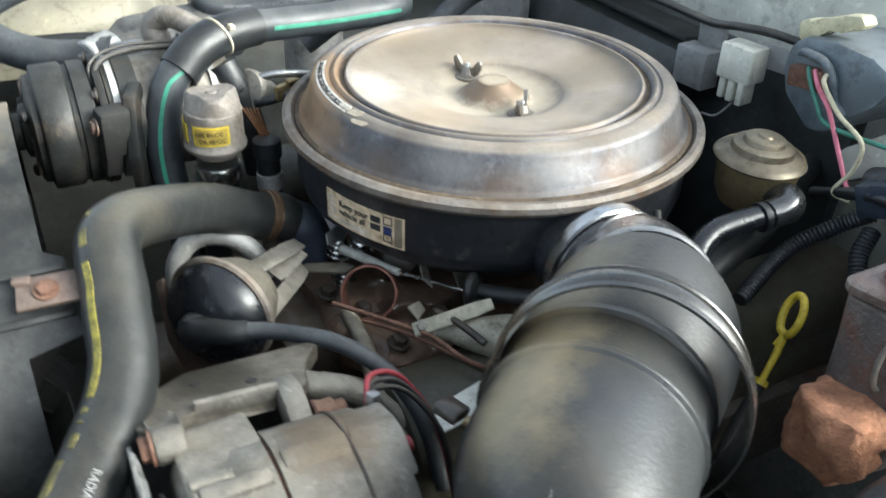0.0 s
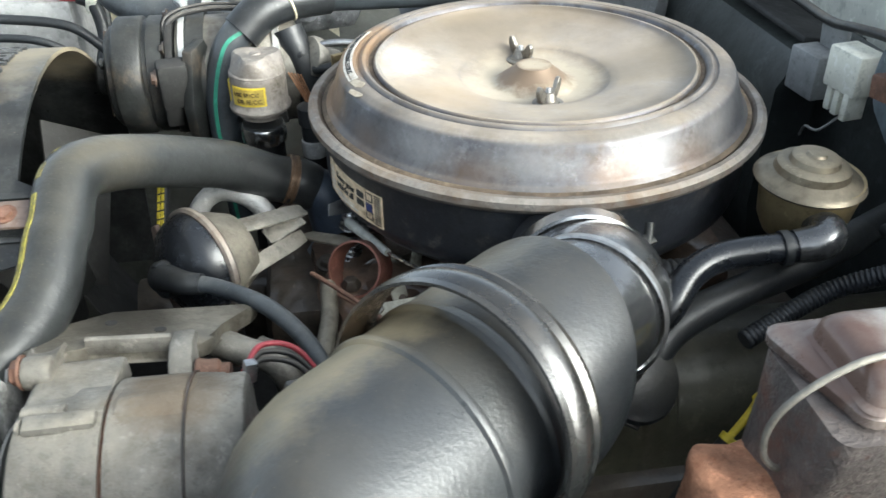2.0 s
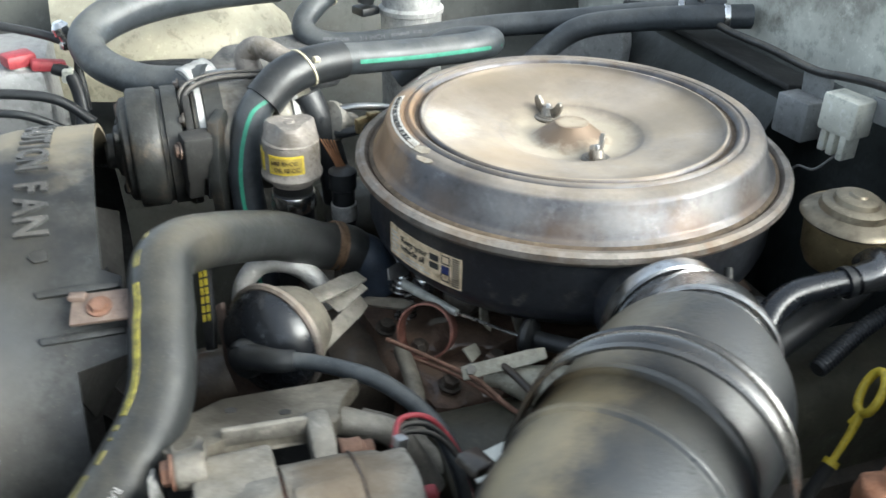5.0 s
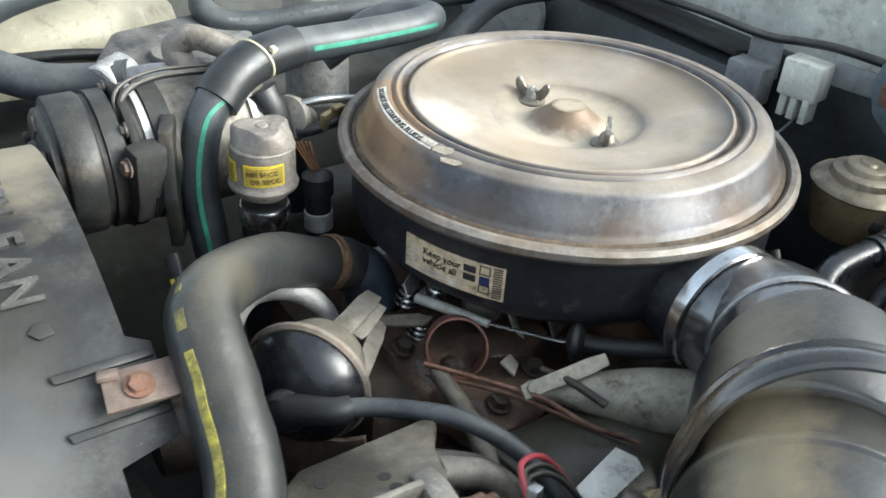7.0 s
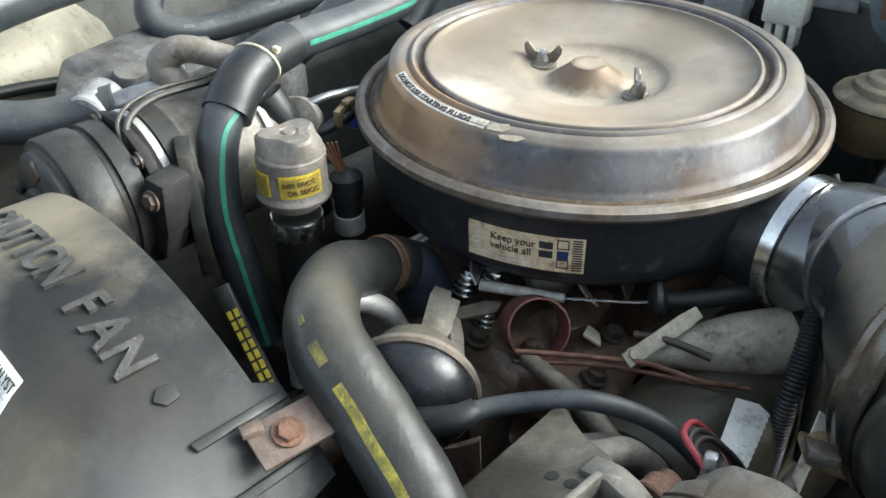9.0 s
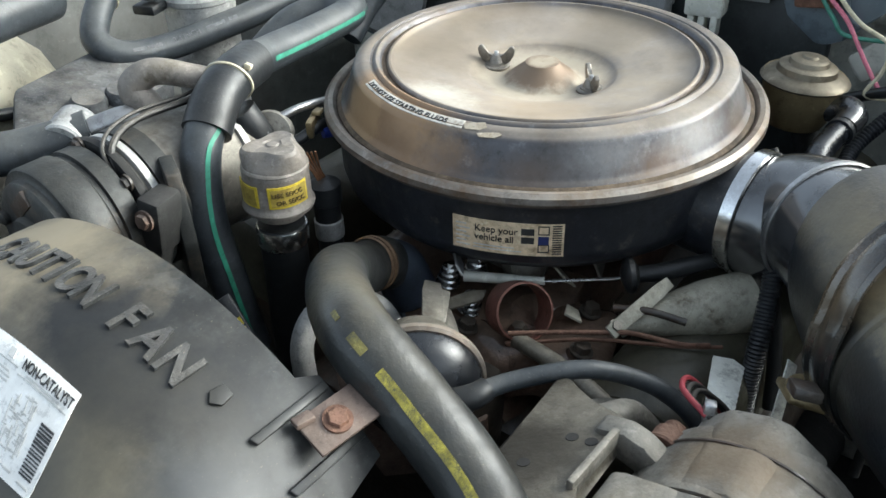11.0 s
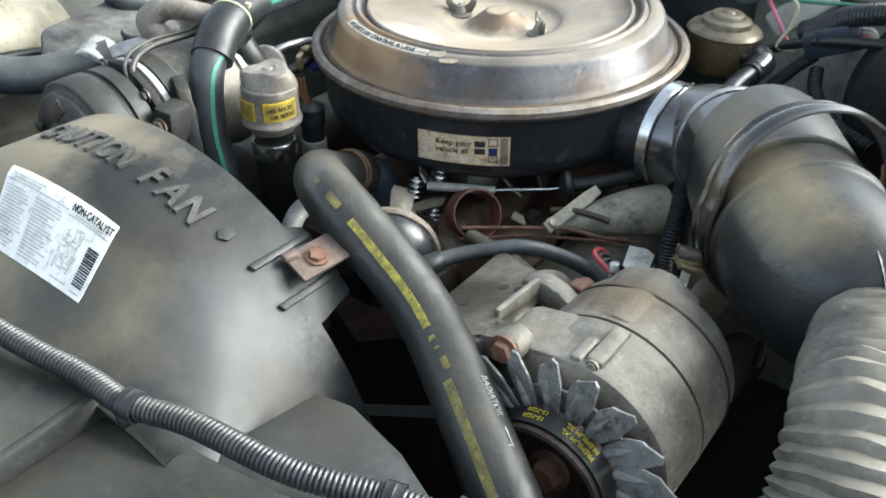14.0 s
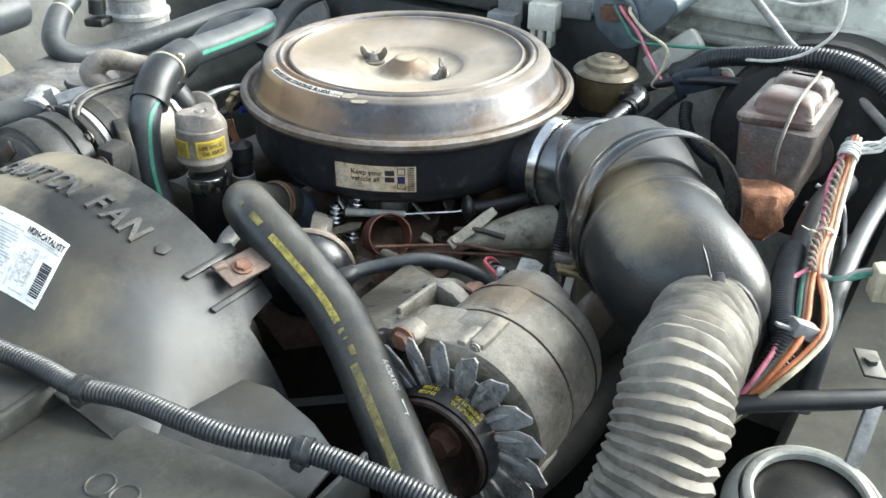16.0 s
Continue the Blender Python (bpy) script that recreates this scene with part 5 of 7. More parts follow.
part("rear_pad", prism([(0.047, 0.02), (0.047, 0.049), (0.031, 0.0675), (0.006, 0.0762), (-0.004, 0.0755), (-0.03, 0.06)], 0.041, Matrix.Translation((-0.333, AY, AZ)) @ YZ, 0.003), ALU, alt, "dusty flat-topped rear pad")
part("rear_pad", prism([(0.047, 0.02), (0.047, 0.0485), (0.031, 0.066), (0.006, 0.074), (-0.006, 0.073), (-0.03, 0.058)], 0.033, Matrix.Translation((-0.2905, AY, AZ)) @ YZ, 0.003), ALU, alt, "dusty flat-topped rear pad")
part("groove", lathe([(0.0732, -0.2925), (0.0742, -0.2922), (0.0742, -0.2908), (0.0732, -0.2905)], O, X, 64, caps=False), GRIME, alt, "dark joint line")
for a in (-38, -62, -84):
    part("rear_lug", box((-0.318, AY + 0.0745 * math.cos(radians(a)), AZ + 0.0745 * math.sin(radians(a))), (0.05, 0.026, 0.012), (a - 90, 0, 0), 0.003), ALU, alt, "stepped cast lug")
part("front_lug", prism([(0.07, 0.04), (0.069, 0.058), (0.060, 0.063), (0.034, 0.067), (0.0, 0.0735), (-0.02, 0.0700), (0.02, 0.045)], 0.05, Matrix.Translation((-0.388, AY, AZ)) @ YZ, 0.003), ALU, alt, "flat-topped cast front lug")
part("bolt_block", prism([(0.010, 0.066), (0.010, 0.0755), (0.002, 0.0765), (-0.002, 0.068)], 0.026, Matrix.Translation((-0.3865, AY, AZ)) @ YZ, 0.002), ALU, alt, "cast block with a bolt hole")
fan = part("fan_disc", lathe([(0.012, -0.4), (0.056, -0.4), (0.056, -0.398), (0.012, -0.398)], O, X, 40), BLADE, alt, "grey pressed fan plate")
leaf = [(-7.5, 0.044), (7.5, 0.044), (8.8, 0.07), (6, 0.0875), (3, 0.0895), (-2, 0.081), (-5, 0.079), (-8.8, 0.067)]
for k in range(18):
    m = Matrix.Translation((-0.408, AY, AZ)) @ Matrix.Rotation(radians(20 * k + 11), 4, "X") @ Matrix(((0, 0, -1, 0), (1, 0, 0, 0), (0, 1, 0, 0), (0, 0, 0, 1))) @ Matrix.Rotation(radians(12), 4, "Y")
    b1 = prism([(-r * math.sin(radians(a)), r * math.cos(radians(a))) for a, r in leaf][::-1], 0.002, m, 0.0004)
    blade = part("blade", b1, BLADE, fan)
    part("stiffening_rib", tube([m @ Vector((0.002, r, 0.002)) for r in (0.046, 0.058, 0.07)], [0.0032, 0.003, 0.0006], 8), BLADE, blade)
pul = part("pulley", lathe([(0.0005, -0.417), (0.019, -0.417), (0.022, -0.418), (0.032, -0.4235), (0.0405, -0.431), (0.0435, -0.4345), (0.046, -0.4335), (0.0465, -0.43), (0.041, -0.425), (0.041, -0.419), (0.0465, -0.413), (0.0465, -0.409), (0.02, -0.405)], O, X, 48), PULLEY, alt, "dark rusty belt pulley")
part("washer", lathe([(0.006, -0.4205), (0.0145, -0.42), (0.0155, -0.417)], O, X, 24), TABM, pul)
hexbolt("pulley_nut", (-0.419, AY, AZ), (-1, 0, 0), 0.0115, 0.011, RUST, pul, "worn hexagon nut")
belt = thing("drive_belt", (-0.42, -0.2, 0.7), "black drive belt with yellow printing", "belt")
b = bmesh.new()
arc = [(AY + 0.0445 * math.cos(radians(t)), AZ + 0.0445 * math.sin(radians(t))) for t in range(45, 226, 6)]
arc = [(0.06, 0.80)] + arc + [(-0.22, 0.70)]
loft([[Vector((-0.422 + w, y + ny * h, z + nz * h)) for w, h in ((-0.006, -0.004), (-0.0075, 0.004), (0.0075, 0.004), (0.006, -0.004))] for (y, z), (ny, nz) in zip(arc, [(0.6, 0.8)] + [(math.cos(radians(t)), math.sin(radians(t))) for t in range(45, 226, 6)] + [(-0.7, -0.7)])], b)
part("belt", b, RUBBER, belt)
for row in (0.0012, -0.0052):
    for u, word in ((0.0, "PREMIUM XL"), (0.040, "15-7520")):
        part("lettering", warp(text(word, 0.0056), lambda x, y, z: (lambda a: Vector((-0.4205 - y - row, AY + (0.0488 + z) * math.cos(a), AZ + (0.0488 + z) * math.sin(a))))(radians(112) - (0.046 - u - x * 0.85) / 0.048 * -1 - 0.6)), YELT, belt, "yellow printed lettering")

br = thing("alternator_bracket", (-0.33, -0.2, 0.95), "cast aluminium alternator bracket with drilled holes", "bracket")
pl = prism([(-0.408, -0.262), (-0.395, -0.222), (-0.362, -0.196), (-0.305, -0.192), (-0.257, -0.183), (-0.262, -0.197), (-0.284, -0.222), (-0.286, -0.245), (-0.292, -0.254), (-0.315, -0.256), (-0.366, -0.256), (-0.378, -0.268), (-0.396, -0.268), (-0.405, -0.264)], 0.013, pose(-0.33, -0.262, 1.021) @ pose(0, 0, 0, -14, 6) @ pose(0.33, 0.262, 0), 0.003)
part("plate", pl, BRKT, br)
part("front_arm", prism([(-0.24, 1.018), (-0.24, 1.034), (-0.262, 1.0405), (-0.28, 1.0535), (-0.291, 1.05), (-0.295, 1.041), (-0.29, 1.032), (-0.28, 1.028), (-0.262, 1.028)], 0.02, Matrix.Translation((-0.398, 0, 0)) @ YZ, 0.004), ALU, br, "thick curved front arm")
part("rear_arm", prism([(-0.238, 1.016), (-0.238, 1.031), (-0.258, 1.0365), (-0.272, 1.033), (-0.284, 1.025), (-0.288, 1.016), (-0.283, 1.008), (-0.273, 1.006), (-0.262, 1.018)], 0.017, Matrix.Translation((-0.3125, 0, 0)) @ YZ, 0.004), ALU, br, "thick curved rear arm")
part("rib", box((-0.339, -0.253, 1.034), (0.056, 0.005, 0.013), (0, 4, 0), 0.0015), ALU, br)
# Flat black discs put the shade of drilled holes on the plate.
for c in ((-0.3227, -0.2297), (-0.3218, -0.2425), (-0.358, -0.217)):
    part("hole_disc", lathe([(0.0042, 0.0), (0.0042, 0.0008), (0.001, 0.0008)], (c[0], c[1], 1.0341 - (c[1] + 0.262) * 0.25 - (c[0] + 0.33) * 0.105), (0.1, 0.24, 0.96), 16), DARK, br, "black disc for the shade in a drilled hole")
hexbolt("pivot_bolt", (-0.398, -0.281, 1.0415), (-1, 0, 0), 0.0085, 0.007, RUST, br, "rust-brown bolt head")
part("pivot_nut", lathe([(0.012, -0.2945), (0.013, -0.293), (0.012, -0.290), (0.0112, -0.287), (0.0112, -0.28), (0.008, -0.278), (0.008, -0.272)], (0, -0.276, 1.018), X, 16), RUST, br, "rusty nut and washers")
part("strut", tube([(-0.30, -0.21, 1.0), (-0.27, -0.225, 0.995), (-0.245, -0.235, 0.985), (-0.22, -0.25, 0.94)], [0.011, 0.011, 0.01, 0.01], 14), ALU, br)
plug = thing("alternator_plug", (-0.25, -0.30, 1.0), "grey plug with red and black alternator leads", "connector")
part("plug", box((-0.258, -0.29, 1.03), (0.009, 0.008, 0.016), (0, 12, 20), 0.002), STEEL, plug)
for k, m in enumerate((WRED, WBLK, WBLK)):
    part("wire", tube([(-0.262, -0.29 - 0.003 * k, 1.03), (-0.25, -0.268 - 0.004 * k, 1.033 - 0.003 * k), (-0.225, -0.265 - 0.005 * k, 1.02 - 0.003 * k), (-0.205, -0.285 - 0.004 * k, 0.98), (-0.2, -0.31, 0.92)], 0.002, 10), m, plug)

part("cap", lathe([(0.003, -0.01), (0.0055, -0.009), (0.006, -0.006), (0.006, 0.006), (0.005, 0.009), (0.002, 0.01)], (-0.249, -0.314, 1.006), (0.9, -0.2, 0.3), 18), WRED, plug, "red rubber terminal cap")

# ---- engine top ----
eng = thing("engine", (0.0, 0.0, 0.5), "oil-grimed V8 engine with olive painted valve covers", "engine")
part("block", box((0.02, 0, 0.70), (0.5, 0.36, 0.36), bevel=0.03), GRIME, eng)
bm = join(join(box((-0.02, -0.0, 0.90), (0.40, 0.22, 0.10), bevel=0.02), box((-0.155, -0.12, 0.925), (0.10, 0.10, 0.05), (0, 0, 12), 0.015)), box((-0.13, -0.05, 0.935), (0.12, 0.12, 0.04), (0, 0, -8), 0.012))
bmesh.ops.subdivide_edges(bm, edges=[e for e in bm.edges if e.calc_length() > 0.02], cuts=7, use_grid_fill=True)
for v in bm.verts:
    v.co += noise.noise_vector(v.co * 38) * 0.009 + noise.noise_vector(v.co * 110) * 0.0035
part("intake_manifold", bm, IRON, eng, "lumpy rusty brown intake manifold casting")
for x, y in ((-0.175, -0.155), (-0.125, -0.135), (-0.205, -0.06), (-0.11, -0.165)):
    hexbolt("manifold_bolt", (x, y, 0.953), (0.1, -0.2, 1), 0.0075, 0.008, GRIME, eng)
for s in (-1, 1):
    y = 0.222 * s
    rings = []
    for x, k in ((-0.215, 0.7), (-0.21, 0.92), (-0.20, 1.0), (0.022, 1.0), (0.025, 1.05), (0.031, 1.05), (0.034, 1.0), (0.044, 1.0), (0.047, 1.05), (0.053, 1.05), (0.056, 1.0), (0.29, 1.0), (0.30, 0.9)):
        rings.append([Vector((x, y + 0.056 * k * math.cos(radians(a)), 0.915 + 0.05 * k * math.sin(radians(a)))) for a in range(0, 181, 12)] + [Vector((x, y - 0.06, 0.87)), Vector((x, y + 0.06, 0.87))])
    part("valve_cover", loft(rings), OLIVE, eng, "olive painted valve cover with beads")
    part("cylinder_head", box((0.04, y, 0.83), (0.5, 0.15, 0.09), (0, 0, 0), 0.015), GRIME, eng)
    part("exhaust_manifold", tube([(-0.2, y + 0.06 * s, 0.70), (-0.1, y + 0.07 * s, 0.69), (0.05, y + 0.07 * s, 0.67), (0.2, y + 0.07 * s, 0.62)], 0.035, 18), DARK, eng, "grimy exhaust manifold")
part("gasket_edge", tube([(-0.212, -0.105, 0.962), (-0.17, -0.16, 0.965), (-0.14, -0.222, 0.968), (-0.118, -0.25, 0.966)], 0.0016, 8), RUST, eng, "rusty line along the cover")
part("runner", tube([(-0.15, -0.175, 0.968), (-0.1407, -0.1818, 0.972), (-0.1266, -0.1937, 0.974), (-0.1058, -0.2088, 0.974), (-0.0887, -0.2226, 0.974), (-0.06, -0.245, 0.974)], [0.006, 0.008, 0.014, 0.02, 0.024, 0.026], 24), PALE, eng, "pale oily aluminium runner")
part("stay", strip((-0.172, -0.177, 0.981), (-0.107, -0.1944, 1.0), 0.012, 0.003, (-0.3, -0.6, 0.8)), PALE, eng, "pale flat stay with a bolt hole")
hexbolt("stay_bolt", (-0.165, -0.1785, 0.984), (-0.3, -0.6, 0.8), 0.0045, 0.004, NUT, eng)
part("pipe", tube([(-0.1454, -0.1664, 0.985), (-0.1391, -0.193, 0.99), (-0.129, -0.2215, 0.985)], 0.0032, 10), GRIME, eng, "dark oily rod")
part("pipe", tube([(-0.218, -0.1114, 0.98), (-0.1964, -0.1389, 0.98), (-0.1759, -0.1671, 0.98), (-0.1624, -0.1921, 0.982), (-0.1482, -0.2263, 0.978), (-0.1267, -0.2422, 0.97)], 0.0021, 10), RUST, eng, "thin rusty pipe across the cover")
part("strut", tube([(-0.2053, -0.1102, 0.965), (-0.2056, -0.1457, 0.96), (-0.211, -0.1793, 0.955), (-0.2181, -0.2127, 0.945)], [0.007, 0.0075, 0.008, 0.009], 14), BRKT, eng, "dull cast rod below the hose")
part("strut", tube([(-0.262, -0.195, 0.972), (-0.235, -0.215, 0.968), (-0.21, -0.24, 0.945)], [0.01, 0.01, 0.009], 14), ALU, eng, "dull cast strut below the hose")
part("cover_bolt", lathe([(0.009, 0), (0.009, 0.004), (0.006, 0.009), (0.003, 0.01)], (-0.185, -0.1, 0.953), (0, 0, 1), 6), GRIME, eng)
part("strap", lathe([(0.0238, -0.014), (0.0256, -0.0135), (0.0256, 0.0135), (0.0238, 0.014), (0.0232, 0.0), (0.0238, -0.014)], (-0.1754, -0.0939, 0.968), (0.46, 0.75, -0.5), 36, caps=False), REDR, eng, "red rusty band clamp loop")
part("front_cover", box((-0.235, 0.0, 0.80), (0.06, 0.22, 0.28), bevel=0.02), GRIME, eng)
part("carburettor", join(lathe([(0.075, 0.93), (0.07, 0.96), (0.085, 0.97), (0.085, 0.99)], seg=40), box((-0.09, -0.02, 0.965), (0.06, 0.09, 0.03), (0, 0, 10), 0.006)), ALU, eng, "dull carburettor body below the air cleaner")
part("fan_hub", lathe([(0.03, -0.40), (0.035, -0.37), (0.035, -0.30), (0.05, -0.295), (0.05, -0.25)], (0, 0.03, 0.86), (1, 0, 0), 32), GRIME, eng)
for k in range(5):
    part("fan_blade", prism([(-0.03, 0.03), (0.03, 0.03), (0.045, 0.2), (-0.045, 0.2)], 0.003, Matrix.Translation((-0.46, 0.03, 0.86)) @ Matrix.Rotation(radians(72 * k + 30), 4, "X") @ pose(0, 0, 0, 90, 0, 55), 0.0008), DARK, eng)
part("accessory_belt", strip((-0.352, 0.066, 1.02), (-0.360, -0.02, 0.935), 0.012, 0.006, (-0.6, -0.6, 0.5)), RUBBER, eng, "black drive belt with yellow printing")
bx0, by0 = Vector((-0.352, 0.066, 1.02)), Vector((-0.008, -0.086, -0.085)).normalized()
bn = (Vector((-0.6, -0.6, 0.5)) - by0 * Vector((-0.6, -0.6, 0.5)).dot(by0)).normalized()
for w in (-0.0027, 0.0027):
    part("belt_print", warp(rects([(0.02 + 0.0085 * i, w - 0.0017, 0.0065, 0.0034) for i in range(9)], 0.0006), lambda x, y, z: bx0 + by0 * x + bn.cross(by0) * y + bn * (z + 0.0062)), YELT, eng)

link = thing("throttle_linkage", (-0.15, -0.1, 0.95), "steel throttle rod with return springs and adjusters", "linkage")
part("sleeve", tube([(-0.1814, -0.0406, 0.985), (-0.166, -0.072, 0.9865), (-0.1508, -0.103, 0.988)], [0.0048, 0.0045, 0.0035], 12), RIMG, link, "pale rod sleeve")
part("rod", tube([(-0.1508, -0.103, 0.988), (-0.133, -0.127, 0.989), (-0.1159, -0.1499, 0.99), (-0.106, -0.1595, 0.992)], 0.0016, 8), SHINY, link, "thin bright pull wire")
part("boot", join(lathe([(0.004, -0.007), (0.0145, -0.003), (0.0165, 0.0), (0.0155, 0.004), (0.008, 0.008)], (-0.1066, -0.1585, 0.992), (0.6, -0.75, 0.1), 24), tube([(-0.105, -0.16, 0.992), (-0.088, -0.1826, 0.995), (-0.0508, -0.2144, 1.0), (-0.02, -0.235, 1.0)], [0.007, 0.0078, 0.0072, 0.007], 14)), RUBBER, link)
part("lever", prism([(0, 0), (0.05, 0.002), (0.058, 0.012), (0.045, 0.016), (0.012, 0.012)], 0.003, pose(-0.232, -0.04, 0.972, 8, 0, -32), 0.0008), BRKT, link)
for c, h in (((-0.1799, -0.0211, 0.968), 0.022), ((-0.1635, -0.0393, 0.976), 0.024), ((-0.1819, -0.0465, 0.951), 0.02)):
    pr = []
    for i in range(4):
        z, r = h * i / 4, 0.0115 - 0.0012 * i
        pr += [(r - 0.0008, z), (r, z + h * 0.04), (r - 0.0008, z + h * 0.11), (r * 0.45, z + h * 0.12), (r * 0.45, z + h * 0.24)]
    part("adjuster", lathe(pr + [(0.003, h)], c, (0.15, -0.1, 1), 18), SHINY, link, "bright ribbed adjuster screw")

cb = thing("choke_linkage", (-0.14, -0.03, 0.95), "small plated levers and pull-offs beside the carburettor", "linkage")
part("pull_off", lathe([(0.006, -0.02), (0.018, -0.018), (0.02, -0.014), (0.02, 0.0), (0.016, 0.006), (0.005, 0.009)], (-0.135, -0.075, 0.985), (-0.6, -0.7, 0.3), 28), COMPR, cb, "dusty plated vacuum can")
part("lever", prism([(0, 0), (0.03, -0.004), (0.042, 0.006), (0.03, 0.012), (0.004, 0.01)], 0.002, pose(-0.2, -0.052, 1.0, 60, 10, 40), 0.0005), STEEL, cb)
part("lever", prism([(0, 0), (0.024, 0.004), (0.028, 0.014), (0.006, 0.012)], 0.002, pose(-0.125, -0.118, 0.972, 40, -20, 70), 0.0005), PALE, cb)
part("bracket", prism([(0, 0), (0.03, 0), (0.034, 0.02), (0.014, 0.026), (-0.002, 0.016)], 0.003, pose(-0.105, -0.13, 0.975, 70, 0, 20), 0.0008), ALU, cb)
part("screw", lathe([(0.004, 0), (0.004, 0.01), (0.006, 0.011), (0.006, 0.015)], (-0.16, -0.036, 0.985), (-0.4, -0.3, 0.8), 12), STEEL, cb)
part("pale_chip", prism([(0, 0), (0.016, 0.003), (0.02, 0.014), (0.004, 0.016)], 0.003, pose(-0.15, -0.14, 0.958, 20, 5, 30), 0.001), PALE, cb, "pale scale on the manifold")

# ---- diverter valve ----
dv = thing("diverter_valve", (-0.29, -0.11, 0.95), "black domed vacuum valve with a plated rim", "vacuum valve")
VC, VD = Vector((-0.3113, -0.0956, 0.9902)), Vector((-0.761, -0.646, 0.064)).normalized()
VS = Vector((0, 0, 1)).cross(VD).normalized()
part("dome", lathe([(0.0465, -0.002), (0.0465, 0.004), (0.0445, 0.012), (0.040, 0.019), (0.030, 0.026), (0.020, 0.030), (0.014, 0.031), (0.013, 0.034)], VC, VD, 56), VALVE, dv, "glossy black dome")
part("rim", lathe([(0.038, -0.008), (0.0475, -0.006), (0.0502, -0.003), (0.0502, 0.001), (0.048, 0.003), (0.0462, 0.003)], VC, VD, 56), RIMM, dv, "dull tan plated rolled rim")
part("rear_cup", lathe([(0.018, -0.042), (0.032, -0.038), (0.04, -0.02), (0.042, -0.008)], VC, VD, 48), BRKT, dv, "dusty tan rear cup")

part("arm", strip((-0.284, -0.088, 1.016), (-0.222, -0.038, 1.0), 0.017, 0.0025, (-0.2, -0.45, 0.85)), ALU, dv, "flat bracket arm")
part("arm", strip((-0.276, -0.108, 0.985), (-0.224, -0.052, 0.982), 0.015, 0.0025, (0.2, -0.75, 0.6)), ALU, dv, "flat bracket arm")
part("arm_end", strip((-0.2252, -0.0472, 1.0), (-0.2557, -0.0645, 0.99), 0.02, 0.0025, (-0.35, -0.6, 0.7)), ALU, dv, "flat plate where the arms meet")
m = Matrix.Translation(VC + VD * 0.004) @ Matrix((VS, VD.cross(VS), VD)).transposed().to_4x4()
part("support", prism([(-0.058, 0.016), (-0.05, 0.022), (-0.0475, 0.004), (-0.04, -0.022), (-0.02, -0.04), (0.006, -0.046), (0.034, -0.04), (0.05, -0.03), (0.052, -0.08), (-0.03, -0.085), (-0.052, -0.04)], 0.005, m, 0.0012), TABM, dv, "tan rusty steel support plate")
part("u_pipe", tube([(-0.330, 0.008, 0.945), (-0.324, 0.014, 0.978), (-0.305, 0.014, 0.998), (-0.278, 0.002, 1.0), (-0.258, -0.010, 0.985), (-0.25, -0.02, 0.96)], 0.0095, 18), ALUB, dv, "plated U-shaped pipe")
tip = VC + VD * 0.031
part("boot", join(lathe([(0.015, 0), (0.0165, 0.002), (0.0165, 0.009), (0.0145, 0.014), (0.008, 0.0165)], tip - VD * 0.004, VD, 24), tube([tip + VD * 0.004 - VS * 0.004, tip + VD * 0.006 + VS * 0.008 + Vector((0, 0, 0.006)), (-0.3165, -0.146, 1.006), (-0.303, -0.151, 1.0072)], [0.0125, 0.0115, 0.0095, 0.0085], 20)), RUBBER, dv, "black moulded rubber elbow boot")
part("hose", tube([(-0.318, -0.145, 1.006), (-0.2955, -0.1554, 1.0075), (-0.2697, -0.1762, 1.0097), (-0.2477, -0.1977, 1.0098), (-0.2262, -0.2195, 0.9992), (-0.2121, -0.2432, 0.9858), (-0.204, -0.268, 0.962), (-0.2, -0.29, 0.92)], 0.0068, 18, 12), RUBBERG, dv, "dark rubber vacuum hose")

# ---- under the duct ----
vc = thing("wiring_conduit", (-0.08, -0.24, 0.93), "black ribbed conduit beside white tape tabs", "conduit")
part("conduit", ribbed([(-0.045, -0.252, 1.03), (-0.062, -0.262, 1.01), (-0.082, -0.268, 0.985), (-0.1, -0.272, 0.958), (-0.108, -0.274, 0.91), (-0.11, -0.275, 0.86)], 0.0085, 0.0032, 0.0014, 16), COND, vc)
part("conduit", tube([(-0.035, -0.24, 1.02), (-0.06, -0.265, 0.985), (-0.075, -0.28, 0.95), (-0.09, -0.29, 0.9)], 0.006, 12), RUBBER, vc)
tooth = [(0.0035 * i, -0.012 + 0.0014 * (i % 2)) for i in range(19)]
part("tape_tab", prism(tooth + [(0.068, -0.002), (0.062, 0.013), (0.01, 0.010), (0, 0.0)], 0.002, pose(-0.205, -0.28, 0.98, 12, 4, 14), 0.0005), TABW, vc, "white serrated plastic tab")
part("tape_tab", prism([(0, -0.004), (0.055, -0.005), (0.058, 0.004), (0.01, 0.005)], 0.002, pose(-0.16, -0.31, 0.94, 40, -50, 10), 0.0005), TABW, vc, "white plastic tab")
bk = thing("duct_bracket", (-0.17, -0.325, 0.98), "small brass-coloured bracket with a bolt", "bracket")
part("plate", box((-0.188, -0.327, 1.012), (0.036, 0.026, 0.006), (15, 20, 30), 0.002), BRASS, bk)
hexbolt("bolt", (-0.188, -0.327, 1.0155), (-0.34, -0.25, 1), 0.009, 0.007, BRASS, bk)

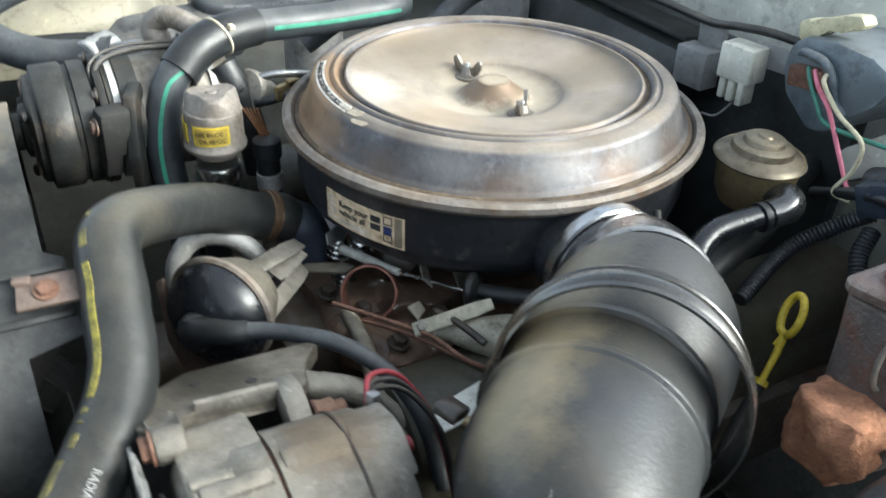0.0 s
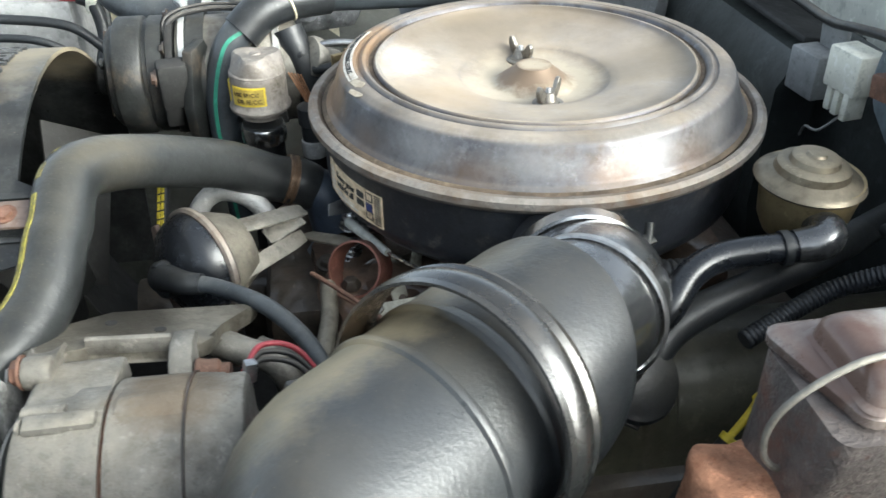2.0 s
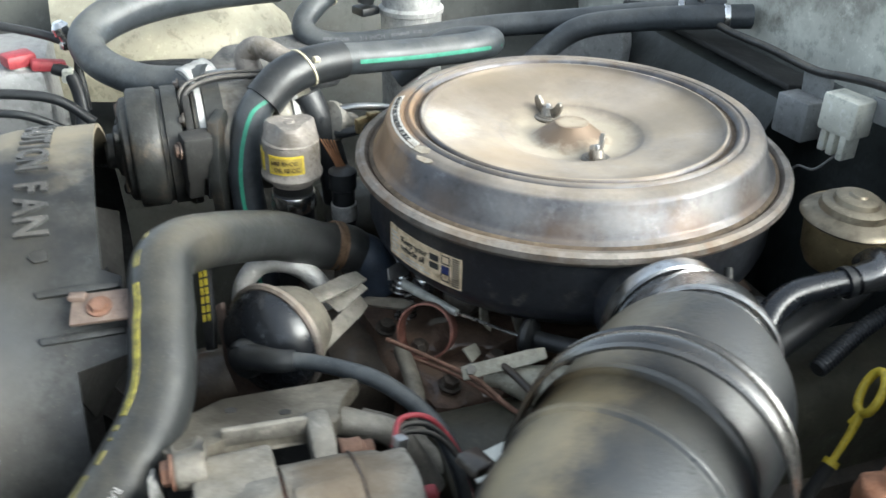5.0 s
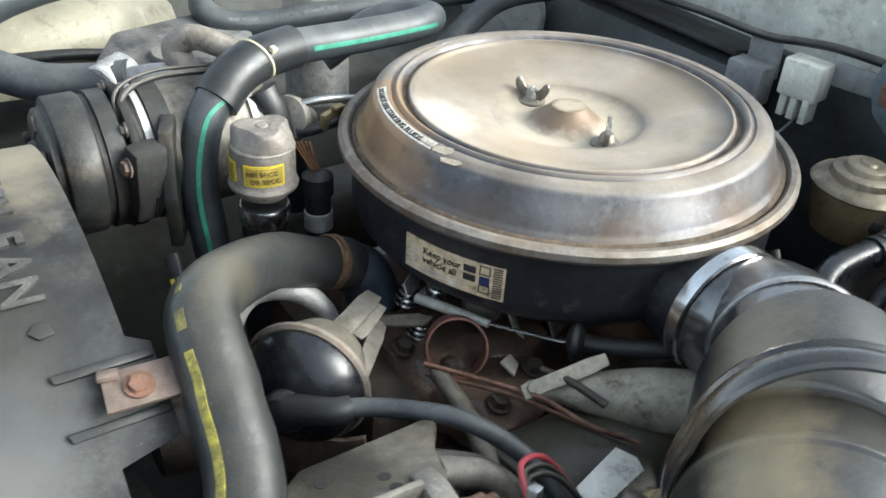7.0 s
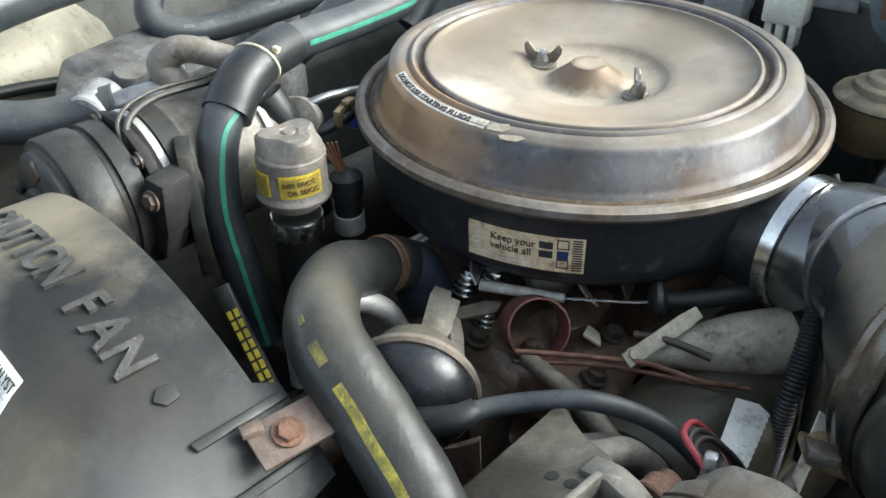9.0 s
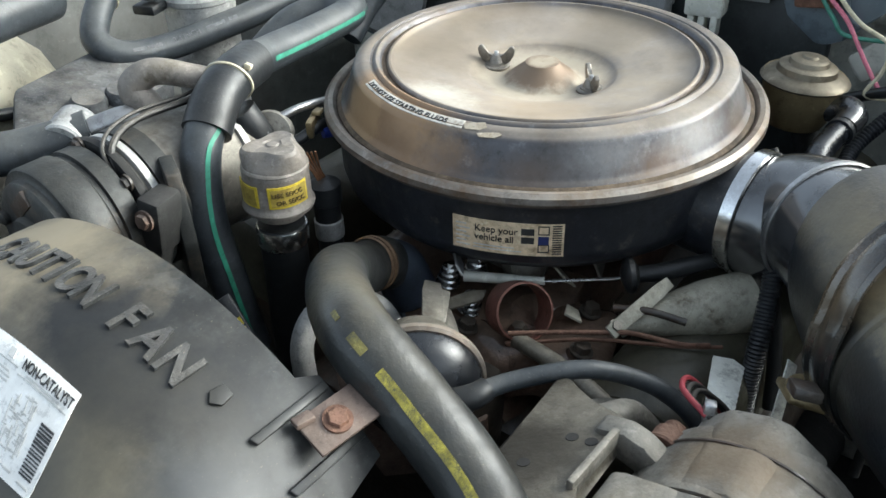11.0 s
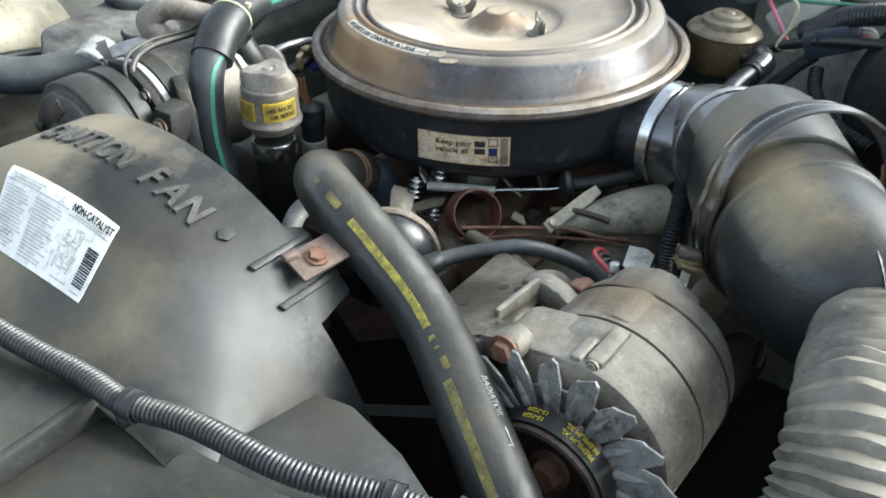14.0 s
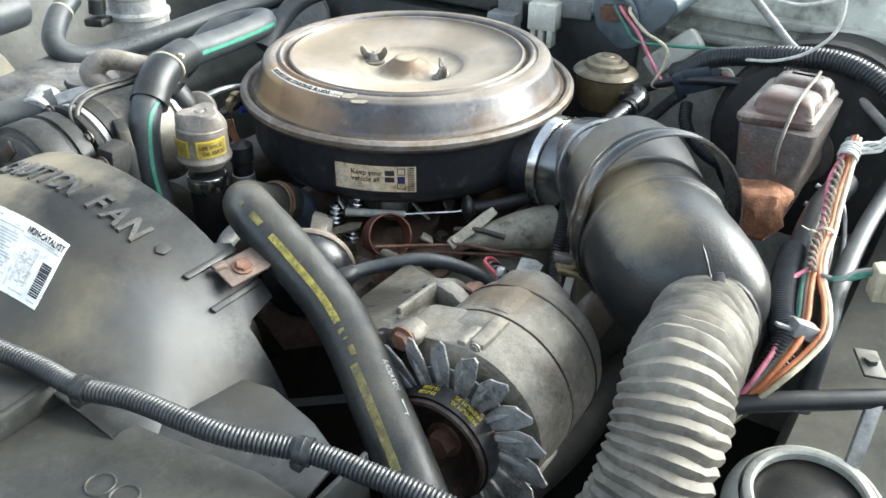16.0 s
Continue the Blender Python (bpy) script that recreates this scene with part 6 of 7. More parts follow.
hb = thing("taped_harness", (0.15, -0.22, 0.96), "black tape-wrapped wiring harness", "wiring harness")
part("harness", tube([(0.0, -0.30, 0.95), (0.03, -0.27, 0.985), (0.058, -0.252, 1.0), (0.116, -0.232, 1.008), (0.187, -0.205, 1.01), (0.274, -0.16, 1.01), (0.36, -0.12, 1.01)], [0.012, 0.013, 0.014, 0.013, 0.014, 0.013, 0.013], 18), RUBBER, hb)
part("conduit", ribbed([(0.10, -0.27, 0.99), (0.17, -0.25, 1.01), (0.21, -0.265, 1.035), (0.225, -0.285, 1.055)], 0.008, 0.004, 0.0014, 14), COND, hb)
part("conduit", ribbed([(0.02, -0.215, 1.01), (0.05, -0.21, 1.015), (0.09, -0.205, 1.01)], 0.011, 0.006, 0.003, 16), COND, hb)
cp = thing("vacuum_diaphragm", (0.02, -0.29, 0.95), "round glossy black vacuum cap under the duct", "vacuum diaphragm")
part("disc", lathe([(0.012, -0.012), (0.032, -0.01), (0.0345, -0.004), (0.0325, 0.0), (0.02, 0.004), (0.0005, 0.005)], (0.012, -0.29, 0.985), (0.2, -0.6, 0.7), 40), PLAST, cp)
part("nipple", lathe([(0.008, 0), (0.008, 0.012), (0.005, 0.014)], (0.004, -0.293, 0.992), (0.1, -0.3, 0.9), 16), SHINY, cp)

dip = thing("dipstick", (0.06, -0.35, 0.8), "yellow oil dipstick with a looped handle", "dipstick")
lp = [Vector((0.092, -0.333, 0.998)) + Vector((0.0, 0.0, 0.0))] + [Vector((0.108, -0.328, 1.02)) + (Vector((0.6, 0.3, 0.75)).normalized() * (0.0175 * math.sin(a)) + Vector((0.2, 0.9, -0.35)).normalized() * (0.011 * math.cos(a))) for a in [radians(-90 + 40 * i) for i in range(10)]]
part("handle", tube(lp, 0.0034, 12), YEL, dip)
part("blade", tube([(0.096, -0.334, 1.004), (0.085, -0.339, 0.99), (0.066, -0.346, 0.971)], [0.0036, 0.003, 0.0026], 10), YEL, dip)
part("tube", tube([(0.07, -0.3445, 0.975), (0.045, -0.352, 0.947), (0.02, -0.36, 0.90), (0.0, -0.36, 0.8)], 0.005, 12), DARK, dip, "black dipstick tube")
part("stop", lathe([(0.006, 0), (0.006, 0.005)], (0.069, -0.345, 0.974), (0.5, 0.2, 0.5), 14), YEL, dip)
dip.location += Vector((-0.013, 0.0, -0.006))

# ---- brakes ----
mc = thing("brake_master_cylinder", (0.1, -0.45, 1.0), "stained cast iron brake master cylinder with a wire-clamped lid", "master cylinder")
rings = []
for z, x0, x1, y0, y1, r in ((1.0, 0.03, 0.15, -0.468, -0.42, 0.018), (1.045, 0.026, 0.158, -0.476, -0.415, 0.014), (1.08, 0.033, 0.163, -0.482, -0.411, 0.011), (1.112, 0.037, 0.168, -0.486, -0.407, 0.009)):
    rr = []
    for cx, cy, a0 in ((x1 - r, y1 - r, 0), (x0 + r, y1 - r, 90), (x0 + r, y0 + r, 180), (x1 - r, y0 + r, 270)):
        rr += [Vector((cx + r * math.cos(radians(a0 + k * 22.5)), cy + r * math.sin(radians(a0 + k * 22.5)), z)) for k in range(5)]
    rings.append(rr)
part("reservoir", loft(rings), CASTMC, mc, "brown stained cast reservoir")


def rrect(x0, x1, y0, y1, r, z, skew=0.0):
    rr = []
    x0n, y0 = x0 + skew, y0 + skew * 0.6
    for cx, cy, a0 in ((x1 - r, y1 - r, 0), (x0 + r, y1 - r, 90), (x0n + r, y0 + r, 180), (x1 - r, y0 + r, 270)):
        rr += [Vector((cx + r * math.cos(radians(a0 + k * 15)), cy + r * math.sin(radians(a0 + k * 15)), z)) for k in range(7)]
    return rr


lidm = part("cover", loft([rrect(0.037, 0.17, -0.486, -0.405, 0.009, 1.1125, 0.014), rrect(0.0355, 0.1715, -0.4875, -0.4035, 0.010, 1.1145, 0.014), rrect(0.0355, 0.1715, -0.4875, -0.4035, 0.010, 1.1195, 0.014), rrect(0.0375, 0.1695, -0.4855, -0.4055, 0.009, 1.1215, 0.014), rrect(0.041, 0.166, -0.482, -0.409, 0.008, 1.1225, 0.014)]), MCLID, mc, "stained plated cover")
for x0, x1 in ((0.055, 0.109), (0.121, 0.162)):
    part("dome", loft([rrect(x0 - 0.004, x1 + 0.001, -0.479, -0.412, 0.008, 1.122), rrect(x0 - 0.001, x1 - 0.001, -0.476, -0.415, 0.009, 1.124), rrect(x0 + 0.001, x1 - 0.002, -0.474, -0.416, 0.009, 1.132), rrect(x0 + 0.0035, x1 - 0.0045, -0.471, -0.419, 0.01, 1.136), rrect(x0 + 0.009, x1 - 0.009, -0.465, -0.424, 0.01, 1.1385), rrect(x0 + 0.017, x1 - 0.015, -0.456, -0.43, 0.008, 1.139)]), MCLID, lidm)
part("bail_wire", tube([(0.042, -0.452, 1.066), (0.03, -0.455, 1.068), (0.02, -0.456, 1.08), (0.0185, -0.456, 1.098), (0.026, -0.457, 1.116), (0.046, -0.458, 1.133), (0.07, -0.458, 1.1405), (0.13, -0.458, 1.1415), (0.16, -0.456, 1.139), (0.178, -0.452, 1.12), (0.184, -0.448, 1.06)], 0.0019, 10), ALU, mc, "steel wire bail")
bm = box((0.028, -0.446, 1.03), (0.07, 0.056, 0.054), (0, 0, 4), 0.012, seg=4)
bmesh.ops.subdivide_edges(bm, edges=bm.edges[:], cuts=2, use_grid_fill=True)
for v in bm.verts:
    v.co += noise.noise_vector(v.co * 42) * 0.008 + noise.noise_vector(v.co * 130) * 0.002
part("bore", bm, ORANGE, mc, "orange rusted cylinder bore end")
part("bore_tube", lathe([(0.0285, 0.05), (0.028, 0.17), (0.04, 0.172), (0.04, 0.18)], (0.016, -0.447, 1.033), (1, 0, -0.02), 40), CASTMC, mc)
for p in ([(0.06, -0.487, 1.03), (0.06, -0.51, 1.02), (0.05, -0.525, 0.99), (0.02, -0.53, 0.95)], [(0.11, -0.487, 1.03), (0.11, -0.515, 1.02), (0.1, -0.53, 0.98), (0.06, -0.54, 0.93)]):
    part("brake_line", tube(p, 0.003, 8), STEEL, mc)
mc.location.x -= 0.0135
bb = thing("brake_booster", (0.3, -0.452, 0.9), "black brake servo drum on the firewall", "brake booster")
part("front_shell", lathe([(0.03, 0.178), (0.08, 0.182), (0.115, 0.2), (0.124, 0.228)], (0, -0.452, 1.02), (1, 0, 0), 56), DARK, bb)
part("rear_shell", lathe([(0.124, 0.25), (0.118, 0.27), (0.115, 0.33), (0.08, 0.36), (0.03, 0.37)], (0, -0.452, 1.02), (1, 0, 0), 56), DARK, bb)
part("crimp_band", lathe([(0.122, 0.2275), (0.127, 0.229), (0.127, 0.249), (0.122, 0.2505)], (0, -0.452, 1.02), (1, 0, 0), 56), DARK, bb)

# ---- firewall fittings ----
bx = thing("heater_box", (0.33, 0.24, 0.95), "matt black heater plenum box on the firewall", "heater box")
part("shell", loft([[Vector((x, y, z)) for x, z in ((0.37, 0.8), (0.29, 0.8), (0.275, 0.9), (0.28, 1.04), (0.30, 1.075), (0.37, 1.09))] for y in (0.06, 0.08, 0.3, 0.44)]), PLENUM, bx)
part("side_panel", box((0.334, -0.05, 0.95), (0.02, 0.24, 0.3), (0, 4, 0), 0.006), PLENUM, bx, "dark green-grey lower panel")
part("flange", box((0.335, 0.25, 1.087), (0.07, 0.38, 0.008), (0, 8, 0), 0.003), DARK, bx)
blw = thing("blower_motor", (0.26, 0.42, 0.98), "round grey blower motor casing", "blower motor")
part("casing", lathe([(0.04, 0), (0.052, 0.006), (0.055, 0.015), (0.055, 0.06), (0.05, 0.07), (0.02, 0.074)], (0.28, 0.44, 1.02), (-0.7, -0.6, 0.3), 44), GREYC, blw)
part("shell_ring", lathe([(0.055, 0), (0.059, 0.002), (0.059, 0.012), (0.055, 0.014)], (0.268, 0.43, 1.025), (-0.7, -0.6, 0.3), 44, caps=False), BLUEGR, blw)
rl = thing("relay", (0.315, 0.04, 1.04), "grey plastic relay with a mounting tongue", "relay")
part("body", box((0.303, 0.036, 1.068), (0.03, 0.046, 0.046), (0, 0, 6), 0.003), GREYC, rl)
part("tongue", box((0.318, 0.034, 1.095), (0.006, 0.04, 0.045), (0, -6, 6), 0.002), GREYC, rl)
wc = thing("relay_socket", (0.305, -0.04, 1.05), "white plastic relay socket with prongs", "connector")
part("body", box((0.298, -0.036, 1.098), (0.03, 0.044, 0.04), (0, 0, 8), 0.003), WHITEC, wc)
for y in (-0.022, -0.035, -0.05):
    part("prong", box((0.296, y, 1.068), (0.022, 0.008, 0.028), (0, 0, 8), 0.0015), WHITEC, wc)
part("bracket", box((0.318, -0.075, 1.108), (0.004, 0.05, 0.026), (0, 0, 10), 0.001), GREYC, wc, "grey metal mounting tab")
part("wire", tube([(0.296, -0.04, 1.056), (0.28, -0.03, 1.035), (0.285, 0.0, 1.025), (0.3, 0.03, 1.0)], 0.0014, 8), WGRY, wc)
wp = thing("wiper_motor", (0.29, -0.184, 1.07), "blue-grey cased wiper motor with an open wiring socket", "wiper motor")
pts = [(-0.132, 1.135), (-0.136, 1.158), (-0.15, 1.17), (-0.185, 1.176), (-0.225, 1.174), (-0.25, 1.164), (-0.256, 1.15), (-0.24, 1.135), (-0.203, 1.094), (-0.188, 1.087), (-0.176, 1.086), (-0.142, 1.11)]
part("casing", prism([(-y, z) for y, z in pts][::-1], 0.09, Matrix.Translation((0.335, 0, 0)) @ Matrix(((0, 0, -1, 0), (-1, 0, 0, 0), (0, 1, 0, 0), (0, 0, 0, 1))), 0.006), BLUEGR, wp)
part("hood", tube([(0.243, -0.152, 1.155), (0.236, -0.164, 1.16), (0.236, -0.184, 1.158), (0.239, -0.196, 1.145), (0.242, -0.202, 1.125), (0.245, -0.214, 1.115)], [0.0035, 0.0042, 0.0045, 0.0045, 0.0042, 0.0035], 12), BLUEGR, wp)
part("socket", box((0.241, -0.17, 1.137), (0.016, 0.04, 0.02), (-8, 0, 0), 0.003), RUST, wp, "brown wiring socket")
part("tape", prism([(0.146, 1.158), (0.134, 1.163), (0.132, 1.178), (0.142, 1.183), (0.16, 1.186), (0.178, 1.197), (0.196, 1.201), (0.203, 1.194), (0.194, 1.186), (0.18, 1.184), (0.168, 1.177), (0.155, 1.173)][::-1], 0.018, Matrix.Translation((0.272, 0, 0)) @ Matrix(((0, 0, -1, 0), (-1, 0, 0, 0), (0, 1, 0, 0), (0, 0, 0, 1))), 0.003), TAPE, wp, "yellowed masking tape")
for m, q in ((WPINK, [(0.236, -0.178, 1.148), (0.23, -0.19, 1.138), (0.231, -0.208, 1.12), (0.231, -0.231, 1.086), (0.228, -0.251, 1.062), (0.226, -0.262, 1.058)]), (WCRM, [(0.236, -0.192, 1.15), (0.228, -0.197, 1.143), (0.229, -0.22, 1.122), (0.23, -0.25, 1.106), (0.23, -0.25, 1.08), (0.225, -0.24, 1.055), (0.222, -0.262, 1.055)]), (WGRN, [(0.236, -0.17, 1.148), (0.231, -0.18, 1.138), (0.231, -0.193, 1.122), (0.232, -0.209, 1.107), (0.238, -0.262, 1.108), (0.25, -0.31, 1.11), (0.28, -0.36, 1.1)])):
    part("wire", tube(q, 0.0022, 10), m, wp)
plug = thing("harness_plug", (0.22, -0.285, 1.03), "dark blue-black multi-way wiring plug", "connector")
part("body", join(box((0.218, -0.298, 1.075), (0.03, 0.06, 0.03), (-22, 0, 10), 0.003), box((0.208, -0.3, 1.083), (0.016, 0.036, 0.02), (-22, 0, 10), 0.002)), NAVY, plug)
for k, m in enumerate((WWHT, WCRM, WPINK, WCRM, WWHT)):
    part("wire", tube([(0.22, -0.325, 1.092 - 0.004 * k), (0.215, -0.34, 1.092 - 0.004 * k), (0.215, -0.36, 1.06 - 0.003 * k), (0.225, -0.41, 1.075), (0.24, -0.44, 1.07)], 0.0018, 8), m, plug)
part("conduit", ribbed([(0.212, -0.29, 1.04), (0.19, -0.30, 1.02), (0.17, -0.33, 1.0), (0.15, -0.38, 0.99)], 0.0085, 0.004, 0.0015, 14), COND, plug)
plug.location.x += 0.012
solo("cowl_cable", tube([(0.30, 0.27, 1.16), (0.315, 0.23, 1.118), (0.315, 0.12, 1.118), (0.305, 0.03, 1.122), (0.3, -0.02, 1.132), (0.31, -0.06, 1.135), (0.33, -0.12, 1.13)], 0.0048, 10), WBLK, "thin black cable draped along the firewall", "cable")
solo("motor_cap", prism([(0, -0.0165), (0.071, -0.0165), (0.0745, -0.012), (0.0745, 0.012), (0.071, 0.0165), (0, 0.0165), (-0.003, 0.012), (-0.003, -0.012)], 0.03, Matrix.Translation((0.2604, -0.2194, 1.064)) @ Matrix(((0.25, 0.1, 0.96, 0), (-0.73, 0.68, 0.12, 0), (0.64, 0.73, -0.24, 0), (0, 0, 0, 1))), 0.004), FWALL, "pale grey block below the motor casing", "cap")

# ---- driver side wiring ----
big = thing("wiring_conduit", (0.2, -0.4, 1.05), "thick ribbed conduit along the firewall", "conduit")
part("conduit", ribbed([(0.25, -0.26, 1.07), (0.235, -0.285, 1.085), (0.222, -0.315, 1.107), (0.21, -0.36, 1.122), (0.2, -0.419, 1.135), (0.195, -0.47, 1.138), (0.18, -0.52, 1.125), (0.16, -0.57, 1.09), (0.1, -0.62, 1.04)], 0.0125, 0.0045, 0.0018, 18), COND, big)
part("cable", tube([(0.24, -0.21, 1.035), (0.215, -0.29, 1.075), (0.21, -0.4, 1.09), (0.2, -0.47, 1.085), (0.2, -0.54, 1.05)], 0.006, 10), RUBBER, big)
part("cable", tube([(0.22, -0.31, 1.23), (0.22, -0.34, 1.2), (0.22, -0.375, 1.168), (0.215, -0.416, 1.135), (0.205, -0.474, 1.112), (0.18, -0.52, 1.09), (0.15, -0.56, 1.07)], 0.0052, 12), WGRY, big, "grey cable")
part("cable", tube([(0.225, -0.45, 1.095), (0.22, -0.488, 1.083), (0.22, -0.51, 1.067), (0.21, -0.522, 1.05), (0.2, -0.53, 1.02), (0.2, -0.57, 1.0), (0.2, -0.62, 1.0)], 0.0075, 12), WWHT, big, "white cable")
part("wire", tube([(0.2, -0.34, 1.23), (0.2, -0.367, 1.2), (0.2, -0.394, 1.194), (0.2, -0.419, 1.196), (0.2, -0.45, 1.21), (0.21, -0.47, 1.24)], 0.002, 8), WWHT, big)
part("wire", tube([(0.18, -0.458, 1.23), (0.18, -0.458, 1.181), (0.18, -0.435, 1.15), (0.18, -0.4, 1.132), (0.2, -0.36, 1.12)], 0.002, 8), WWHT, big)
part("spiral_wrap", ribbed([(0.205, -0.40, 1.12), (0.2, -0.417, 1.118), (0.2, -0.446, 1.121), (0.2, -0.487, 1.105), (0.2, -0.53, 1.07), (0.19, -0.57, 1.02)], 0.0055, 0.004, 0.0012, 12), WGRY, big)
part("arm", tube([(0.21, -0.47, 1.115), (0.21, -0.505, 1.118), (0.2, -0.545, 1.105), (0.19, -0.6, 1.07)], 0.0085, 14), RUBBERG, big)

hn = thing("wiring_harness", (-0.1, -0.54, 1.0), "loom of pink, orange and white wires tied with pale string", "wiring harness")
LOOM = [(0.025, -0.521, 1.094), (-0.005, -0.524, 1.082), (-0.036, -0.527, 1.072), (-0.067, -0.531, 1.063), (-0.101, -0.533, 1.057), (-0.136, -0.540, 1.054), (-0.180, -0.554, 1.055), (-0.214, -0.561, 1.050), (-0.237, -0.554, 1.039), (-0.257, -0.544, 1.028), (-0.263, -0.532, 1.009), (-0.266, -0.523, 0.994), (-0.27, -0.5, 0.95)]
BRN = [(0.017, -0.521, 1.090), (-0.017, -0.523, 1.078), (-0.055, -0.528, 1.066), (-0.101, -0.530, 1.056), (-0.127, -0.533, 1.053), (-0.161, -0.538, 1.052), (-0.197, -0.545, 1.050), (-0.226, -0.547, 1.044), (-0.248, -0.541, 1.032), (-0.264, -0.533, 1.017), (-0.266, -0.522, 1.0), (-0.268, -0.5, 0.955)]
PNK = [(0.011, -0.511, 1.087), (-0.012, -0.513, 1.079), (-0.042, -0.519, 1.069), (-0.094, -0.527, 1.057), (-0.124, -0.528, 1.052), (-0.145, -0.520, 1.049), (-0.171, -0.520, 1.048), (-0.195, -0.526, 1.046), (-0.214, -0.534, 1.044), (-0.238, -0.533, 1.036), (-0.257, -0.529, 1.026), (-0.267, -0.523, 1.010), (-0.268, -0.5, 0.96)]
head = [(0.06, -0.517, 1.109)]
moved = lambda pts, d: [tuple(a + b for a, b in zip(p, d)) for p in pts]
for m, pts, d in ((WORA, LOOM, (0, 0, 0)), (WCRM, LOOM, (-0.002, -0.0045, 0)), (WORA, BRN, (0, -0.001, 0.001)), (WBRN, BRN, (0.002, 0.0025, -0.001)), (WPINK, PNK, (0, 0, 0)), (WBRN, LOOM[:6] + BRN[6:], (0, 0.003, -0.003)), (WGRY, LOOM[:5] + BRN[5:], (0.0, 0.006, -0.005)), (WGRN, BRN, (0.0, 0.0055, -0.003))):
    part("wire", tube(moved(head + pts, d), 0.0024, 10), m, hn)
random.seed(7)
for j in range(7):
    a, b2 = random.uniform(-0.006, 0.006), random.uniform(-0.006, 0.006)
    part("strand", tube([(0.034, -0.518 + a * 0.5, 1.098 + b2 * 0.5), (0.047 + a, -0.527, 1.105 + b2), (0.054 + b2, -0.538 + a, 1.109 + a), (0.06 + a, -0.549, 1.113 + b2), (0.075, -0.58 + b2, 1.112 + a), (0.1, -0.61, 1.105 + a)], 0.0019, 8), WWHT, hn, "white string strand")
for k, (m, ph) in enumerate(((WSTR, 0), (WSTR, 180))):
    path = even(spline([Vector(p) for p in moved(LOOM[:6], (0, 0.007, 0.002))], 8), 0.0022)
    part("string", tube([p + Vector((0, math.cos(radians(40 * i + ph)), math.sin(radians(40 * i + ph)))) * 0.0033 for i, p in enumerate(path)], 0.0016, 6, 2), m, hn, "braided string twisted along the loom")
for i in range(5):
    part("string_tie", lathe([(0.0085, -0.0018), (0.0102, -0.001), (0.0102, 0.001), (0.0085, 0.0018)], (0.032 + 0.003 * i, -0.5185 + 0.0008 * (i % 2), 1.097 + 0.0014 * i), (0.9, 0.12 * (i % 3 - 1), 0.45), 18, caps=False), WWHT, hn, "white string lashing")
tie = part("cable_tie", lathe([(0.0085, -0.0018), (0.0096, -0.0018), (0.0096, 0.0018), (0.0085, 0.0018)], (-0.071, -0.528, 1.0605), (0.95, 0.05, 0.3), 24, caps=False), TIE, hn, "cream nylon cable tie")
part("tie_head", join(box((-0.0775, -0.519, 1.0625), (0.006, 0.007, 0.006), (15, 10, 20), 0.001), strip((-0.078, -0.516, 1.064), (-0.084, -0.508, 1.07), 0.003, 0.001, (0, 0, 1))), TIE, tie)
part("clip", join(box((-0.215, -0.547, 1.048), (0.016, 0.02, 0.013), (20, 10, 35), 0.0015), box((-0.222, -0.538, 1.05), (0.006, 0.026, 0.003), (20, 10, 35), 0.0008)), GREYC, hn, "grey plastic clip")
part("conduit", ribbed([(-0.085, -0.507, 1.043), (-0.123, -0.511, 1.042), (-0.170, -0.519, 1.041), (-0.198, -0.528, 1.038), (-0.217, -0.537, 1.036), (-0.237, -0.536, 1.025), (-0.255, -0.528, 1.004), (-0.262, -0.5, 0.96)], 0.0125, 0.0032, 0.0018, 18), COND, hn)
dh = thing("vacuum_hose", (-0.1, -0.55, 0.98), "smooth dark blue-grey hose beside the loom", "hose")
part("hose", tube([(0.106, -0.56, 1.05), (0.04, -0.558, 1.055), (-0.042, -0.555, 1.05), (-0.124, -0.556, 1.04), (-0.17, -0.56, 1.02), (-0.19, -0.56, 0.95)], 0.0085, 16), RUBBERG, dh)
dk = thing("vacuum_hose", (0.0, -0.5, 0.98), "thick black hose below the brake cylinder", "hose")
part("hose", tube([(0.084, -0.515, 1.045), (0.01, -0.51, 1.045), (-0.06, -0.512, 1.035), (-0.14, -0.525, 1.02), (-0.2, -0.53, 0.99)], 0.015, 18), RUBBER, dk)
gw = thing("side_connector", (-0.1, -0.6, 1.03), "cream ribbed connector with green wires", "connector")
